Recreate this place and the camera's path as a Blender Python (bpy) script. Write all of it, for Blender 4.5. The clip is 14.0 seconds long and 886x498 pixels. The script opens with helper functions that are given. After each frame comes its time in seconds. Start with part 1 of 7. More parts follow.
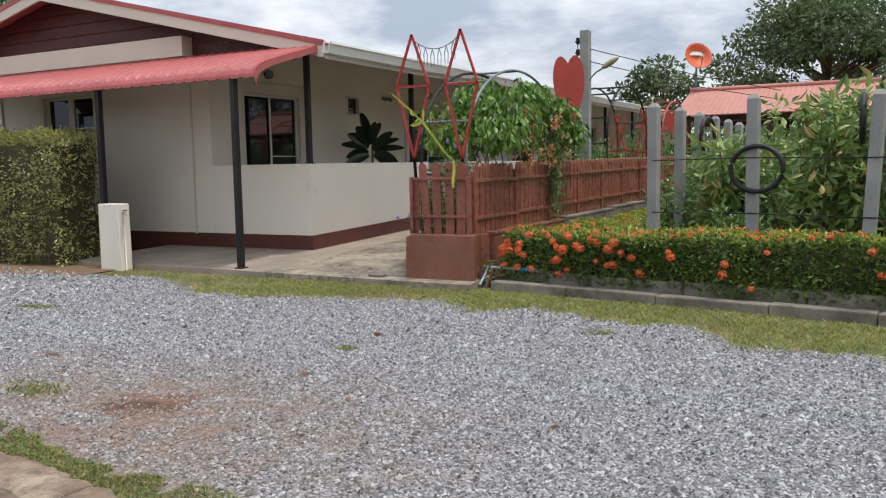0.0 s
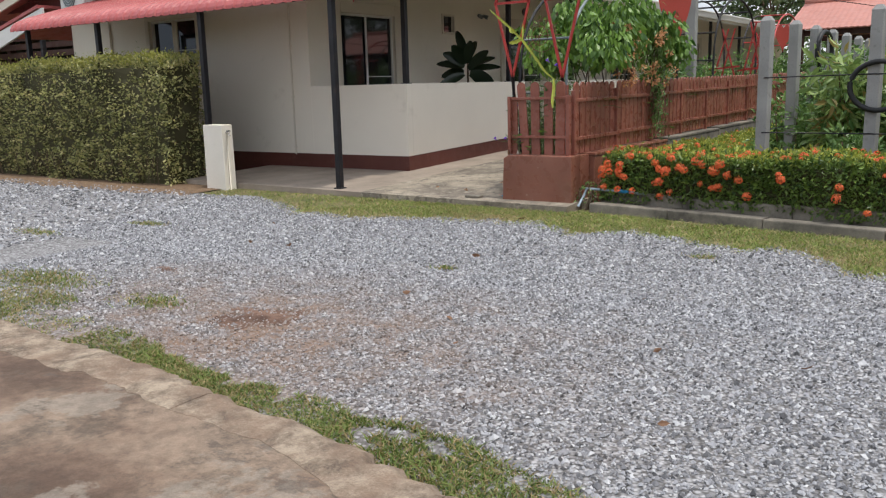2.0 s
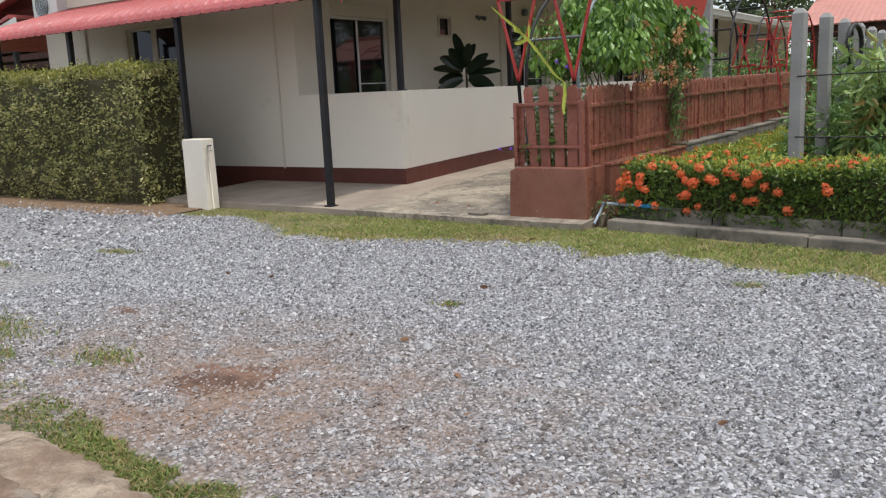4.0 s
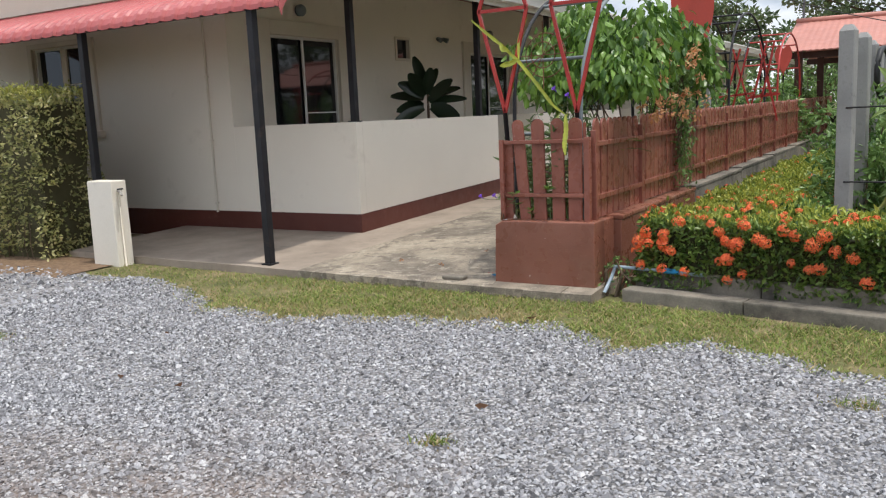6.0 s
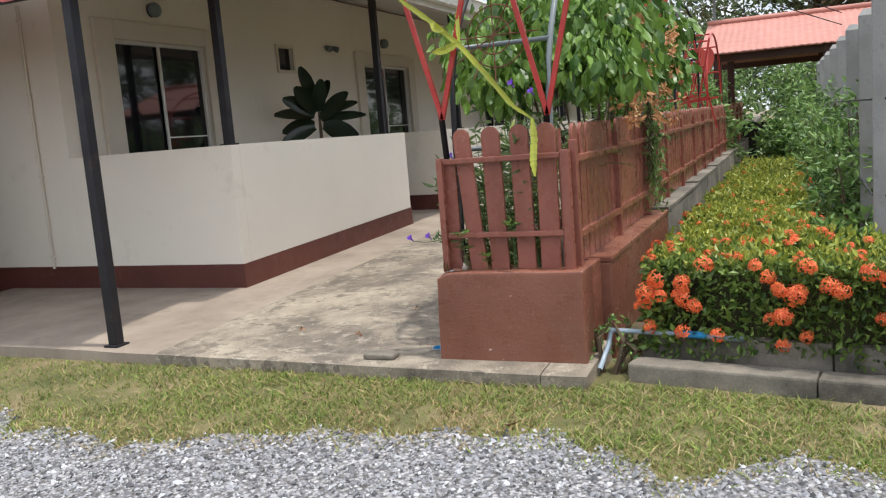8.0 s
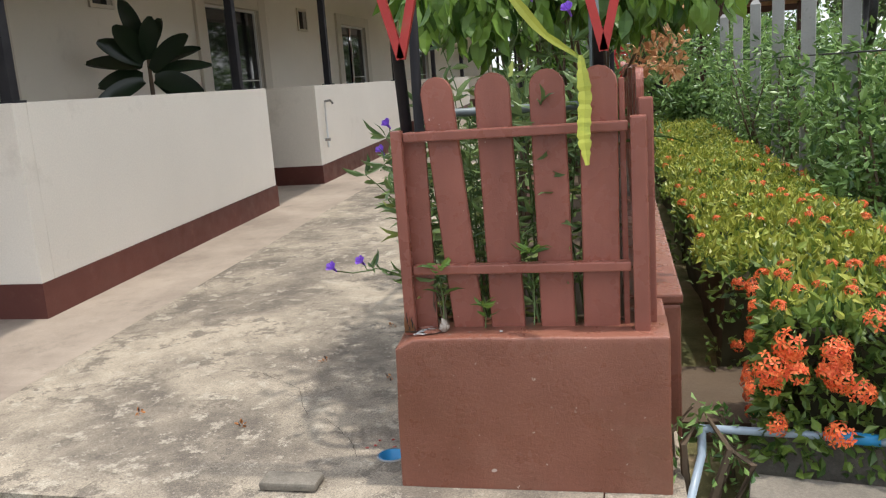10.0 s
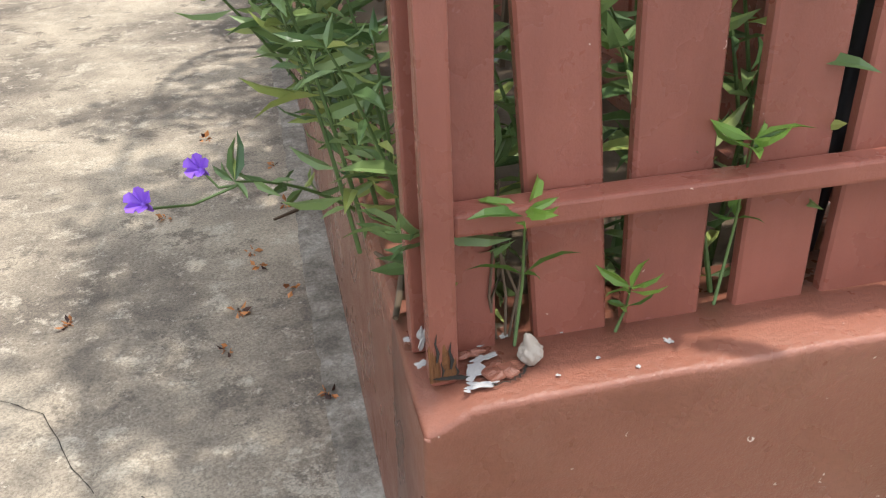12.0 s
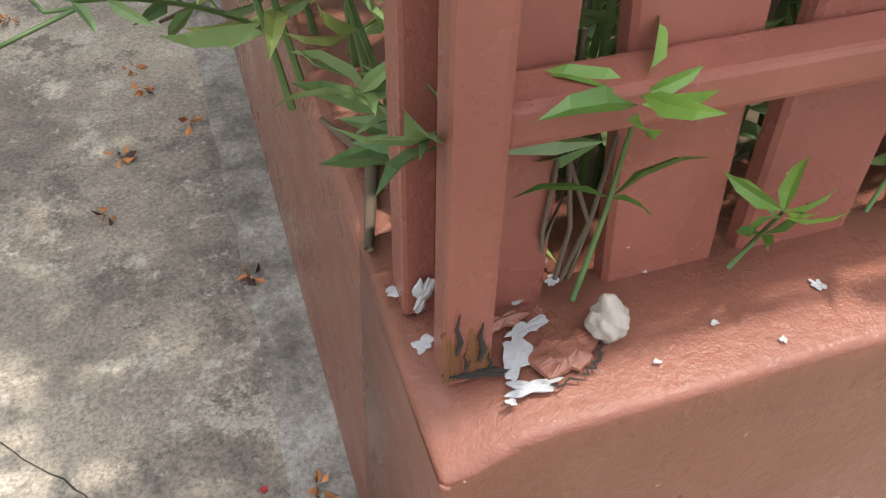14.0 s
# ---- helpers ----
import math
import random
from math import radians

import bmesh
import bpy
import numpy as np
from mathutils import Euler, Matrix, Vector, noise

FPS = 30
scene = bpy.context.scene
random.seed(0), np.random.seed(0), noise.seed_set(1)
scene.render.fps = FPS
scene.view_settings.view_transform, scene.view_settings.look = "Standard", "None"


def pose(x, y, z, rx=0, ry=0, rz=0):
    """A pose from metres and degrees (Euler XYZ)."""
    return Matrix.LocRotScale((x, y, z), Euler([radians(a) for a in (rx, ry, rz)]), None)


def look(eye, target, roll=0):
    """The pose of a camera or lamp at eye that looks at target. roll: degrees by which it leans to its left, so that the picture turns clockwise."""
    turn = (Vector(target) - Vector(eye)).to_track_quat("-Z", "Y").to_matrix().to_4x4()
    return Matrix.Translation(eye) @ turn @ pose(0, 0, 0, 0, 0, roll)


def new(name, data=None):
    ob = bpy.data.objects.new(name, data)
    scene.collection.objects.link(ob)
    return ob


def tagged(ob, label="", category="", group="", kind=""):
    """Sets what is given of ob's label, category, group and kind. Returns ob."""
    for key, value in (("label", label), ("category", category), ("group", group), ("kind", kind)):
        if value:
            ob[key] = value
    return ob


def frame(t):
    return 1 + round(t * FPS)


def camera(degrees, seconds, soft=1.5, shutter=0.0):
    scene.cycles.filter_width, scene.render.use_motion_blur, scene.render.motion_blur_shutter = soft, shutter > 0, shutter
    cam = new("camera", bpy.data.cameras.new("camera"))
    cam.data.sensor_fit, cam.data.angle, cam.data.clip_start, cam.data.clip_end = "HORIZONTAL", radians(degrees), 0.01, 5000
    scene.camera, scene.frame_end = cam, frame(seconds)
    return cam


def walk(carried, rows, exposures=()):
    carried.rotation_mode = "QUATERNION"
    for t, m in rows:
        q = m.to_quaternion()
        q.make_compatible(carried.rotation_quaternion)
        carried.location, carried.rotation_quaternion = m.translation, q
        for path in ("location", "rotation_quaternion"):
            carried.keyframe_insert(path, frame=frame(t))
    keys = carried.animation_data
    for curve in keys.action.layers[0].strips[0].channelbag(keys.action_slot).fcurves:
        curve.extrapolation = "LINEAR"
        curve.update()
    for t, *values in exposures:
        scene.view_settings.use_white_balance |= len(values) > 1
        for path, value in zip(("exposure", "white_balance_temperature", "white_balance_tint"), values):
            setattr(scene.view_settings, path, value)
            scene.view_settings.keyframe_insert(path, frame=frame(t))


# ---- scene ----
cam = camera(56.0, 14.0, soft=1.2)
PATH = [
    (0, (-0.016, -0.134, 1.421), (-0.953, 1.621, 1.219), -1.1),
    (0.5, (-0.041, -0.163, 1.403), (-1.168, 1.453, 1.056), -0.5),
    (1, (-0.072, -0.18, 1.410), (-1.329, 1.335, 1.052), -1.0),
    (1.5, (-0.065, -0.161, 1.403), (-1.239, 1.413, 1.022), -1.2),
    (2, (-0.075, -0.162, 1.417), (-1.188, 1.455, 1.034), -1.5),
    (2.5, (-0.109, -0.151, 1.412), (-1.217, 1.47, 1.033), -1.7),
    (2.7, (-0.15, -0.118, 1.41), (-1.253, 1.5, 1.026), -1.75),
    (4.8, (-1.025, 1.195, 1.45), (-2.138, 2.819, 1.096), -3.1),
    (5, (-1.138, 1.337, 1.456), (-2.24, 2.969, 1.109), -2.9),
    (5.5, (-1.454, 1.683, 1.501), (-2.517, 3.343, 1.164), -3.1),
    (6, (-1.759, 2.035, 1.498), (-2.775, 3.729, 1.182), -2.5),
    (6.5, (-2.094, 2.38, 1.462), (-3.079, 4.093, 1.154), -1.4),
    (7, (-2.357, 2.784, 1.45), (-3.265, 4.538, 1.135), -3.6),
    (7.5, (-2.637, 3.26, 1.426), (-3.52, 5.033, 1.147), -4.0),
    (8, (-2.936, 3.729, 1.428), (-3.721, 5.548, 1.152), -4.6),
    (8.2, (-3.044, 3.927, 1.42), (-3.804, 5.757, 1.151), -4.8),
    (10.3, (-4.3, 5.86, 1.428), (-4.660, 7.784, 0.992), -3.9),
    (10.5, (-4.412, 6.05, 1.42), (-4.727, 7.972, 0.957), -3.9),
    (11, (-4.64, 6.48, 1.405), (-4.727, 8.397, 0.842), -4.1),
    (11.5, (-4.84, 6.902, 1.343), (-4.635, 8.745, 0.598), -3.4),
    (12, (-4.956, 7.263, 1.269), (-4.598, 8.982, 0.311), -2.2),
    (12.5, (-4.996, 7.479, 1.186), (-4.588, 8.972, -0.082), -0.9),
    (13, (-4.964, 7.654, 1.111), (-4.559, 8.99, -0.321), 0.3),
    (13.5, (-4.944, 7.699, 1.095), (-4.516, 8.984, -0.377), 1.2),
    (14, (-4.932, 7.722, 1.119), (-4.46, 9.085, -0.266), 1.3),
]
walk(cam, [(t, look(eye, target, roll)) for t, eye, target, roll in PATH],
     exposures=[(0, 0.04), (0.5, 0.15), (2.5, 0.08), (5, 0.2), (6.5, 0.3), (8, 0.45), (10.5, 0.58), (12, 0.98), (14, 1.12)])
# ---- exposure and light ----
SUN_DIR = Vector((0.288, 0.008, 0.95)).normalized()
world = bpy.data.worlds.new("sky")
scene.world = world
world.use_nodes = True
wn, wl = world.node_tree.nodes, world.node_tree.links
sky = wn.new("ShaderNodeTexSky")
sky.sky_type, sky.sun_disc = "NISHITA", False
sky.sun_elevation = math.asin(SUN_DIR.z)
sky.sun_rotation = math.atan2(SUN_DIR.x, SUN_DIR.y)
dim = wn.new("ShaderNodeMixRGB")
dim.blend_type, dim.inputs[0].default_value, dim.inputs[2].default_value = "MULTIPLY", 1.0, (0.1, 0.1, 0.1, 1)
wl.new(sky.outputs[0], dim.inputs[1])
wtc = wn.new("ShaderNodeTexCoord")
wmap = wn.new("ShaderNodeMapping")
wmap.inputs["Scale"].default_value = (1.0, 1.0, 2.6)
wl.new(wtc.outputs["Generated"], wmap.inputs[0])
cloud = wn.new("ShaderNodeTexNoise")
cloud.inputs["Scale"].default_value, cloud.inputs["Detail"].default_value, cloud.inputs["Roughness"].default_value = 3.4, 8, 0.58
wl.new(wmap.outputs[0], cloud.inputs["Vector"])
cr = wn.new("ShaderNodeValToRGB")
cr.color_ramp.elements[0].position, cr.color_ramp.elements[0].color = 0.40, (0.38, 0.44, 0.54, 1)
cr.color_ramp.elements[1].position, cr.color_ramp.elements[1].color = 0.60, (0.92, 0.93, 0.95, 1)
wl.new(cloud.outputs[0], cr.inputs[0])
wmix = wn.new("ShaderNodeMixRGB")
wmix.inputs[0].default_value = 0.9
wl.new(dim.outputs[0], wmix.inputs[1])
wl.new(cr.outputs[0], wmix.inputs[2])
sep = wn.new("ShaderNodeSeparateXYZ")
wl.new(wtc.outputs["Generated"], sep.inputs[0])
lift = wn.new("ShaderNodeValToRGB")
lift.color_ramp.elements[0].position, lift.color_ramp.elements[0].color = 0.10, (0.60, 0.60, 0.60, 1)
lift.color_ramp.elements[1].position, lift.color_ramp.elements[1].color = 0.8, (1, 1, 1, 1)
wl.new(sep.outputs[2], lift.inputs[0])
over = wn.new("ShaderNodeMixRGB")
over.blend_type, over.inputs[0].default_value = "MULTIPLY", 1.0
wl.new(wmix.outputs[0], over.inputs[1])
wl.new(lift.outputs[0], over.inputs[2])
wl.new(over.outputs[0], wn["Background"].inputs[0])
wn["Background"].inputs[1].default_value = 1.95
sun = new("sun", bpy.data.lights.new("sun", "SUN"))
sun.data.energy, sun.data.angle, sun.data.color = 2.35, radians(1.4), (1.0, 0.95, 0.87)
sun.matrix_world = look((0, 0, 30), Vector((0, 0, 30)) - SUN_DIR)


# ---- materials ----
class Nodes:
    def __init__(self, name, rough=0.7, metal=0.0, spec=0.4):
        self.m = bpy.data.materials.new(name)
        self.m.use_nodes = True
        self.t = self.m.node_tree
        self.b = self.t.nodes["Principled BSDF"]
        self.b.inputs["Roughness"].default_value = rough
        self.b.inputs["Metallic"].default_value = metal
        self.b.inputs["Specular IOR Level"].default_value = spec
        self.geo = self.add("ShaderNodeNewGeometry")

    def add(self, kind):
        return self.t.nodes.new(kind)

    def put(self, a, b):
        self.t.links.new(a, b)

    def pos(self, scale=(1, 1, 1), local=False):
        mp = self.add("ShaderNodeMapping")
        mp.inputs["Scale"].default_value = scale
        if local:
            self.put(self.add("ShaderNodeTexCoord").outputs["Object"], mp.inputs[0])
        else:
            self.put(self.geo.outputs["Position"], mp.inputs[0])
        return mp.outputs[0]

    def noise(self, scale, detail=4, rough=0.55, vec=None):
        n = self.add("ShaderNodeTexNoise")
        n.inputs["Scale"].default_value, n.inputs["Detail"].default_value, n.inputs["Roughness"].default_value = scale, detail, rough
        self.put(vec if vec else self.pos(), n.inputs["Vector"])
        return n.outputs[0]

    def ramp(self, fac, *stops):
        r = self.add("ShaderNodeValToRGB")
        e = r.color_ramp.elements
        while len(e) < len(stops):
            e.new(0.5)
        for s, (p, c) in zip(e, stops):
            s.position = p
            s.color = (*c, 1) if isinstance(c, tuple) else (c, c, c, 1)
        self.put(fac, r.inputs[0])
        return r.outputs[0]

    def mix(self, fac, a, b, mode="MIX"):
        n = self.add("ShaderNodeMixRGB")
        n.blend_type = mode
        for v, i in ((fac, 0), (a, 1), (b, 2)):
            if isinstance(v, (int, float)):
                n.inputs[i].default_value = v if i == 0 else (v, v, v, 1)
            elif isinstance(v, tuple):
                n.inputs[i].default_value = (*v, 1)
            else:
                self.put(v, n.inputs[i])
        return n.outputs[0]

    def specks(self, scale, size, rare):
        """Sparse small chips: near the middle of some cells only."""
        v = self.add("ShaderNodeTexVoronoi")
        v.inputs["Scale"].default_value = scale
        warp = self.mix(0.04, self.pos(), self.add_color_noise(scale * 2.5))
        self.put(warp, v.inputs["Vector"])
        near = self.ramp(v.outputs["Distance"], (size * 0.7, 1.0), (size, 0.0))
        pick = self.ramp(v.outputs["Color"], (rare, 0.0), (rare + 0.02, 1.0))
        return self.mix(1.0, near, pick, "MULTIPLY")

    def add_color_noise(self, scale):
        n = self.add("ShaderNodeTexNoise")
        n.inputs["Scale"].default_value = scale
        self.put(self.pos(), n.inputs["Vector"])
        return n.outputs["Color"]

    def color(self, c):
        if isinstance(c, tuple):
            self.b.inputs["Base Color"].default_value = (*c, 1)
        else:
            self.put(c, self.b.inputs["Base Color"])

    def bump(self, h, strength=0.3, dist=0.01):
        n = self.add("ShaderNodeBump")
        n.inputs["Strength"].default_value, n.inputs["Distance"].default_value = strength, dist
        self.put(h, n.inputs["Height"])
        self.put(n.outputs[0], self.b.inputs["Normal"])

    def rough(self, v):
        self.put(v, self.b.inputs["Roughness"])


def painted(name, base, rough=0.5, var=0.12, grain=60, bump=0.15, dirt=None, dirt_amount=0.5, big=1.3):
    """Paint or plaster: base colour, large blotches, fine grain, optional dirt colour in spots."""
    n = Nodes(name, rough)
    lo = tuple(c * (1 - var) for c in base)
    hi = tuple(min(1, c * (1 + var)) for c in base)
    c = n.ramp(n.noise(big, 5), (0.3, lo), (0.7, hi))
    fine = n.noise(grain, 5, 0.65)
    c = n.mix(0.18, c, n.ramp(fine, (0.35, 0.55), (0.65, 1.0)), "MULTIPLY")
    if dirt:
        mask = n.ramp(n.noise(big * 4, 8, 0.7), (0.62 - 0.12 * dirt_amount, 0.0), (0.72, 1.0))
        c = n.mix(n.mix(1.0, mask, dirt_amount, "MULTIPLY"), c, dirt)
    n.color(c)
    n.bump(fine, bump, 0.004)
    n.rough(n.ramp(n.noise(7, 4), (0.3, max(0.05, rough - 0.12)), (0.7, min(1, rough + 0.12))))
    return n.m


def leafy(name, dark, light, rough=0.42, odd=None, trans=0.25, share=0.08):
    """Leaves: a colour for each leaf, a little light through them."""
    n = Nodes(name, rough, spec=0.45)
    stops = [(0.0, dark), (0.75, light)]
    if odd:
        stops = [(0.0, dark), (0.8 - share, light), (0.97 - share, light), (1.0 - share, odd), (1.0, odd)]
    c = n.ramp(n.geo.outputs["Random Per Island"], *stops)
    c = n.mix(0.35, c, n.ramp(n.noise(1.7, 3), (0.3, 0.45), (0.7, 1.0)), "MULTIPLY")
    n.color(c)
    tl = n.add("ShaderNodeBsdfTranslucent")
    n.put(c, tl.inputs[0])
    ms = n.add("ShaderNodeMixShader")
    ms.inputs[0].default_value = trans
    n.put(n.b.outputs[0], ms.inputs[1])
    n.put(tl.outputs[0], ms.inputs[2])
    n.put(ms.outputs[0], n.t.nodes["Material Output"].inputs[0])
    return n.m


CREAM = painted("cream_wall", (0.80, 0.74, 0.64), 0.75, 0.05, 90, 0.12, (0.40, 0.35, 0.27), 0.25, 0.6)
CREAM_TRIM = painted("cream_trim", (0.66, 0.60, 0.50), 0.55, 0.04, 90, 0.06)
MAROON = painted("maroon_skirting", (0.10, 0.030, 0.022), 0.5, 0.15, 70, 0.15, (0.20, 0.11, 0.08), 0.35)
GABLE = painted("maroon_boards", (0.085, 0.018, 0.018), 0.55, 0.2, 40, 0.2)
TIN = painted("red_roof_sheet", (0.42, 0.10, 0.098), 0.48, 0.1, 30, 0.05, (0.45, 0.20, 0.17), 0.5, 2.0)
TIN_FAR = painted("faded_orange_roof_sheet", (0.44, 0.19, 0.15), 0.6, 0.08, 20, 0.05, (0.42, 0.15, 0.10), 0.4)
WHITE = painted("white_paint", (0.72, 0.71, 0.68), 0.5, 0.06, 60, 0.05, (0.45, 0.42, 0.36), 0.3)
SOFFIT = painted("grey_soffit_board", (0.60, 0.58, 0.54), 0.7, 0.05, 50, 0.06)
BLACK = painted("black_steel", (0.011, 0.010, 0.013), 0.6, 0.3, 60, 0.08, (0.09, 0.05, 0.035), 0.4)
GREY_STEEL = painted("grey_steel", (0.16, 0.19, 0.20), 0.45, 0.2, 60, 0.08, (0.15, 0.07, 0.04), 0.5)
RED = painted("red_steel", (0.42, 0.035, 0.03), 0.42, 0.2, 50, 0.1, (0.30, 0.10, 0.06), 0.5, 3)
HEART = painted("red_heart_board", (0.46, 0.06, 0.04), 0.5, 0.12, 50, 0.08, (0.30, 0.05, 0.035), 0.5, 3)
RUST = painted("rusty_wire", (0.17, 0.06, 0.04), 0.8, 0.3)
DARK = painted("dark_void", (0.02, 0.018, 0.016), 0.7, 0.2)
WOOD_BROWN = painted("dark_brown_slats", (0.06, 0.022, 0.016), 0.6, 0.25, 40, 0.2)
POST_GREY = painted("grey_cast_concrete", (0.30, 0.295, 0.285), 0.9, 0.16, 80, 0.35, (0.11, 0.11, 0.10), 0.6, 3)
PVC = painted("blue_pvc", (0.03, 0.26, 0.52), 0.35, 0.1, 30, 0.03)
PVC_PALE = painted("pale_blue_pvc", (0.30, 0.37, 0.44), 0.4, 0.12, 30, 0.05, (0.25, 0.23, 0.2), 0.5)
PLASTIC = painted("white_plastic", (0.68, 0.68, 0.66), 0.4, 0.04, 60, 0.03)
RUBBER = painted("black_rubber", (0.014, 0.014, 0.015), 0.55, 0.25, 60, 0.15, (0.10, 0.09, 0.08), 0.3)
ORANGE_DISH = painted("orange_dish", (0.62, 0.13, 0.05), 0.5, 0.08, 30, 0.05)
BARK = painted("brown_bark", (0.12, 0.085, 0.055), 0.9, 0.3, 50, 0.6)
STEM = painted("green_stem", (0.10, 0.16, 0.05), 0.6, 0.25, 60, 0.1)
CHROME = painted("dull_chrome_tap", (0.30, 0.28, 0.25), 0.3, 0.2)
SOIL = painted("garden_soil", (0.10, 0.07, 0.045), 0.95, 0.3, 40, 0.8)
STONE = painted("pale_clay_lump", (0.40, 0.345, 0.29), 0.9, 0.3, 60, 0.6)
FLAKE = painted("peeled_paint_flake", (0.29, 0.29, 0.30), 0.7, 0.25, 60, 0.3, (0.16, 0.12, 0.10), 0.6, 9)
CRACK = painted("dark_crack", (0.03, 0.025, 0.02), 0.95, 0.3)
TERRACOTTA = painted("terracotta", (0.30, 0.13, 0.07), 0.8, 0.15)


def fence_paint():
    n = Nodes("brown_red_fence_paint", 0.42)
    oi = n.add("ShaderNodeObjectInfo")
    c = n.ramp(n.noise(2.2, 5), (0.36, (0.245, 0.083, 0.058)), (0.64, (0.325, 0.115, 0.081)))
    c = n.mix(0.35, c, n.ramp(oi.outputs["Random"], (0, 0.72), (1, 1.0)), "MULTIPLY")
    grain = n.noise(22, 6, 0.6, n.pos((1, 1, 0.12)))
    c = n.mix(0.25, c, n.ramp(grain, (0.35, 0.5), (0.65, 1.0)), "MULTIPLY")
    c = n.mix(n.specks(26, 0.08, 0.74), c, (0.62, 0.46, 0.38))
    n.color(c)
    n.bump(n.mix(0.6, grain, n.noise(110, 6, 0.75)), 0.5, 0.004)
    n.rough(n.ramp(n.noise(12, 4), (0.3, 0.2), (0.7, 0.4)))
    return n.m


def planter_paint():
    n = Nodes("brown_red_masonry_paint", 0.5)
    c = n.ramp(n.noise(2.0, 6), (0.36, (0.21, 0.08, 0.051)), (0.64, (0.285, 0.115, 0.077)))
    c = n.mix(n.ramp(n.noise(0.9, 7, 0.7), (0.46, 0.0), (0.64, 0.4)), c, (0.31, 0.19, 0.13))
    fine = n.noise(85, 5, 0.7)
    c = n.mix(0.22, c, n.ramp(fine, (0.35, 0.5), (0.65, 1.0)), "MULTIPLY")
    c = n.mix(n.specks(30, 0.10, 0.78), c, (0.64, 0.50, 0.42))
    c = n.mix(n.specks(7, 0.06, 0.72), c, (0.55, 0.42, 0.36))
    n.color(c)
    n.bump(n.mix(0.45, fine, n.noise(26, 8, 0.7)), 0.55, 0.008)
    n.rough(n.ramp(n.noise(9, 4), (0.3, 0.2), (0.7, 0.42)))
    return n.m


def slab_concrete():
    n = Nodes("stained_walk_concrete", 0.88)
    w = n.noise(1.5, 8, 0.68)
    c = n.ramp(w, (0.38, (0.15, 0.125, 0.10)), (0.46, (0.24, 0.202, 0.158)), (0.53, (0.325, 0.275, 0.212)), (0.62, (0.43, 0.365, 0.28)))
    c = n.mix(n.ramp(n.noise(4.5, 10, 0.8), (0.54, 0.0), (0.58, 0.85)), c, (0.155, 0.13, 0.104))
    c = n.mix(n.ramp(n.noise(11, 8, 0.75), (0.55, 0.0), (0.61, 0.7)), c, (0.48, 0.425, 0.34))
    fine = n.noise(150, 5, 0.75)
    c = n.mix(0.75, c, n.ramp(fine, (0.36, 0.40), (0.60, 1.12)), "MULTIPLY")
    dots = n.ramp(n.noise(60, 7, 0.85), (0.60, 0.0), (0.65, 0.85))
    c = n.mix(dots, c, (0.08, 0.07, 0.06))
    c = n.mix(n.ramp(n.noise(38, 8, 0.8), (0.60, 0.0), (0.64, 0.55)), c, (0.52, 0.47, 0.40))
    n.color(c)
    n.bump(n.mix(0.5, fine, n.noise(18, 8, 0.7)), 0.5, 0.006)
    return n.m


def strip_concrete():
    n = Nodes("smooth_brown_concrete", 0.8)
    c = n.ramp(n.noise(1.1, 8, 0.65), (0.38, (0.25, 0.203, 0.163)), (0.62, (0.385, 0.318, 0.255)))
    fine = n.noise(120, 5, 0.7)
    c = n.mix(0.3, c, n.ramp(fine, (0.35, 0.5), (0.65, 1.0)), "MULTIPLY")
    c = n.mix(n.ramp(n.noise(3.2, 9, 0.75), (0.56, 0.0), (0.70, 0.6)), c, (0.15, 0.125, 0.10))
    n.color(c)
    n.bump(fine, 0.25, 0.004)
    return n.m


def mortar():
    n = Nodes("smeared_pale_mortar", 0.9)
    c = n.ramp(n.noise(6, 11, 0.8), (0.40, (0.15, 0.13, 0.105)), (0.5, (0.27, 0.24, 0.20)), (0.60, (0.42, 0.385, 0.33)))
    fine = n.noise(130, 5, 0.75)
    c = n.mix(0.6, c, n.ramp(fine, (0.36, 0.45), (0.62, 1.1)), "MULTIPLY")
    c = n.mix(n.ramp(n.noise(44, 7, 0.85), (0.60, 0.0), (0.65, 0.8)), c, (0.08, 0.07, 0.06))
    n.color(c)
    n.bump(n.mix(0.5, fine, n.noise(22, 8, 0.75)), 0.7, 0.006)
    return n.m


def drive_concrete():
    n = Nodes("worn_drive_concrete", 0.85)
    c = n.ramp(n.noise(0.9, 9, 0.66), (0.41, (0.11, 0.068, 0.046)), (0.5, (0.19, 0.125, 0.087)), (0.59, (0.29, 0.21, 0.152)))
    c = n.mix(n.ramp(n.noise(2.6, 9, 0.75), (0.50, 0.0), (0.62, 0.75)), c, (0.10, 0.075, 0.055))
    c = n.mix(n.ramp(n.noise(1.2, 12, 0.66), (0.535, 0.0), (0.56, 0.6)), c, (0.31, 0.265, 0.215))
    c = n.mix(n.ramp(n.noise(0.8, 12, 0.7, n.pos((1, 2.2, 1))), (0.55, 0.0), (0.575, 0.55)), c, (0.10, 0.08, 0.065))
    c = n.mix(0.6, c, n.ramp(n.noise(16, 9, 0.8), (0.40, 0.5), (0.58, 1.0)), "MULTIPLY")
    fine = n.noise(170, 5, 0.75)
    c = n.mix(0.4, c, n.ramp(fine, (0.34, 0.45), (0.64, 1.0)), "MULTIPLY")
    n.color(c)
    n.bump(n.mix(0.6, fine, n.noise(12, 8, 0.7)), 0.5, 0.008)
    return n.m


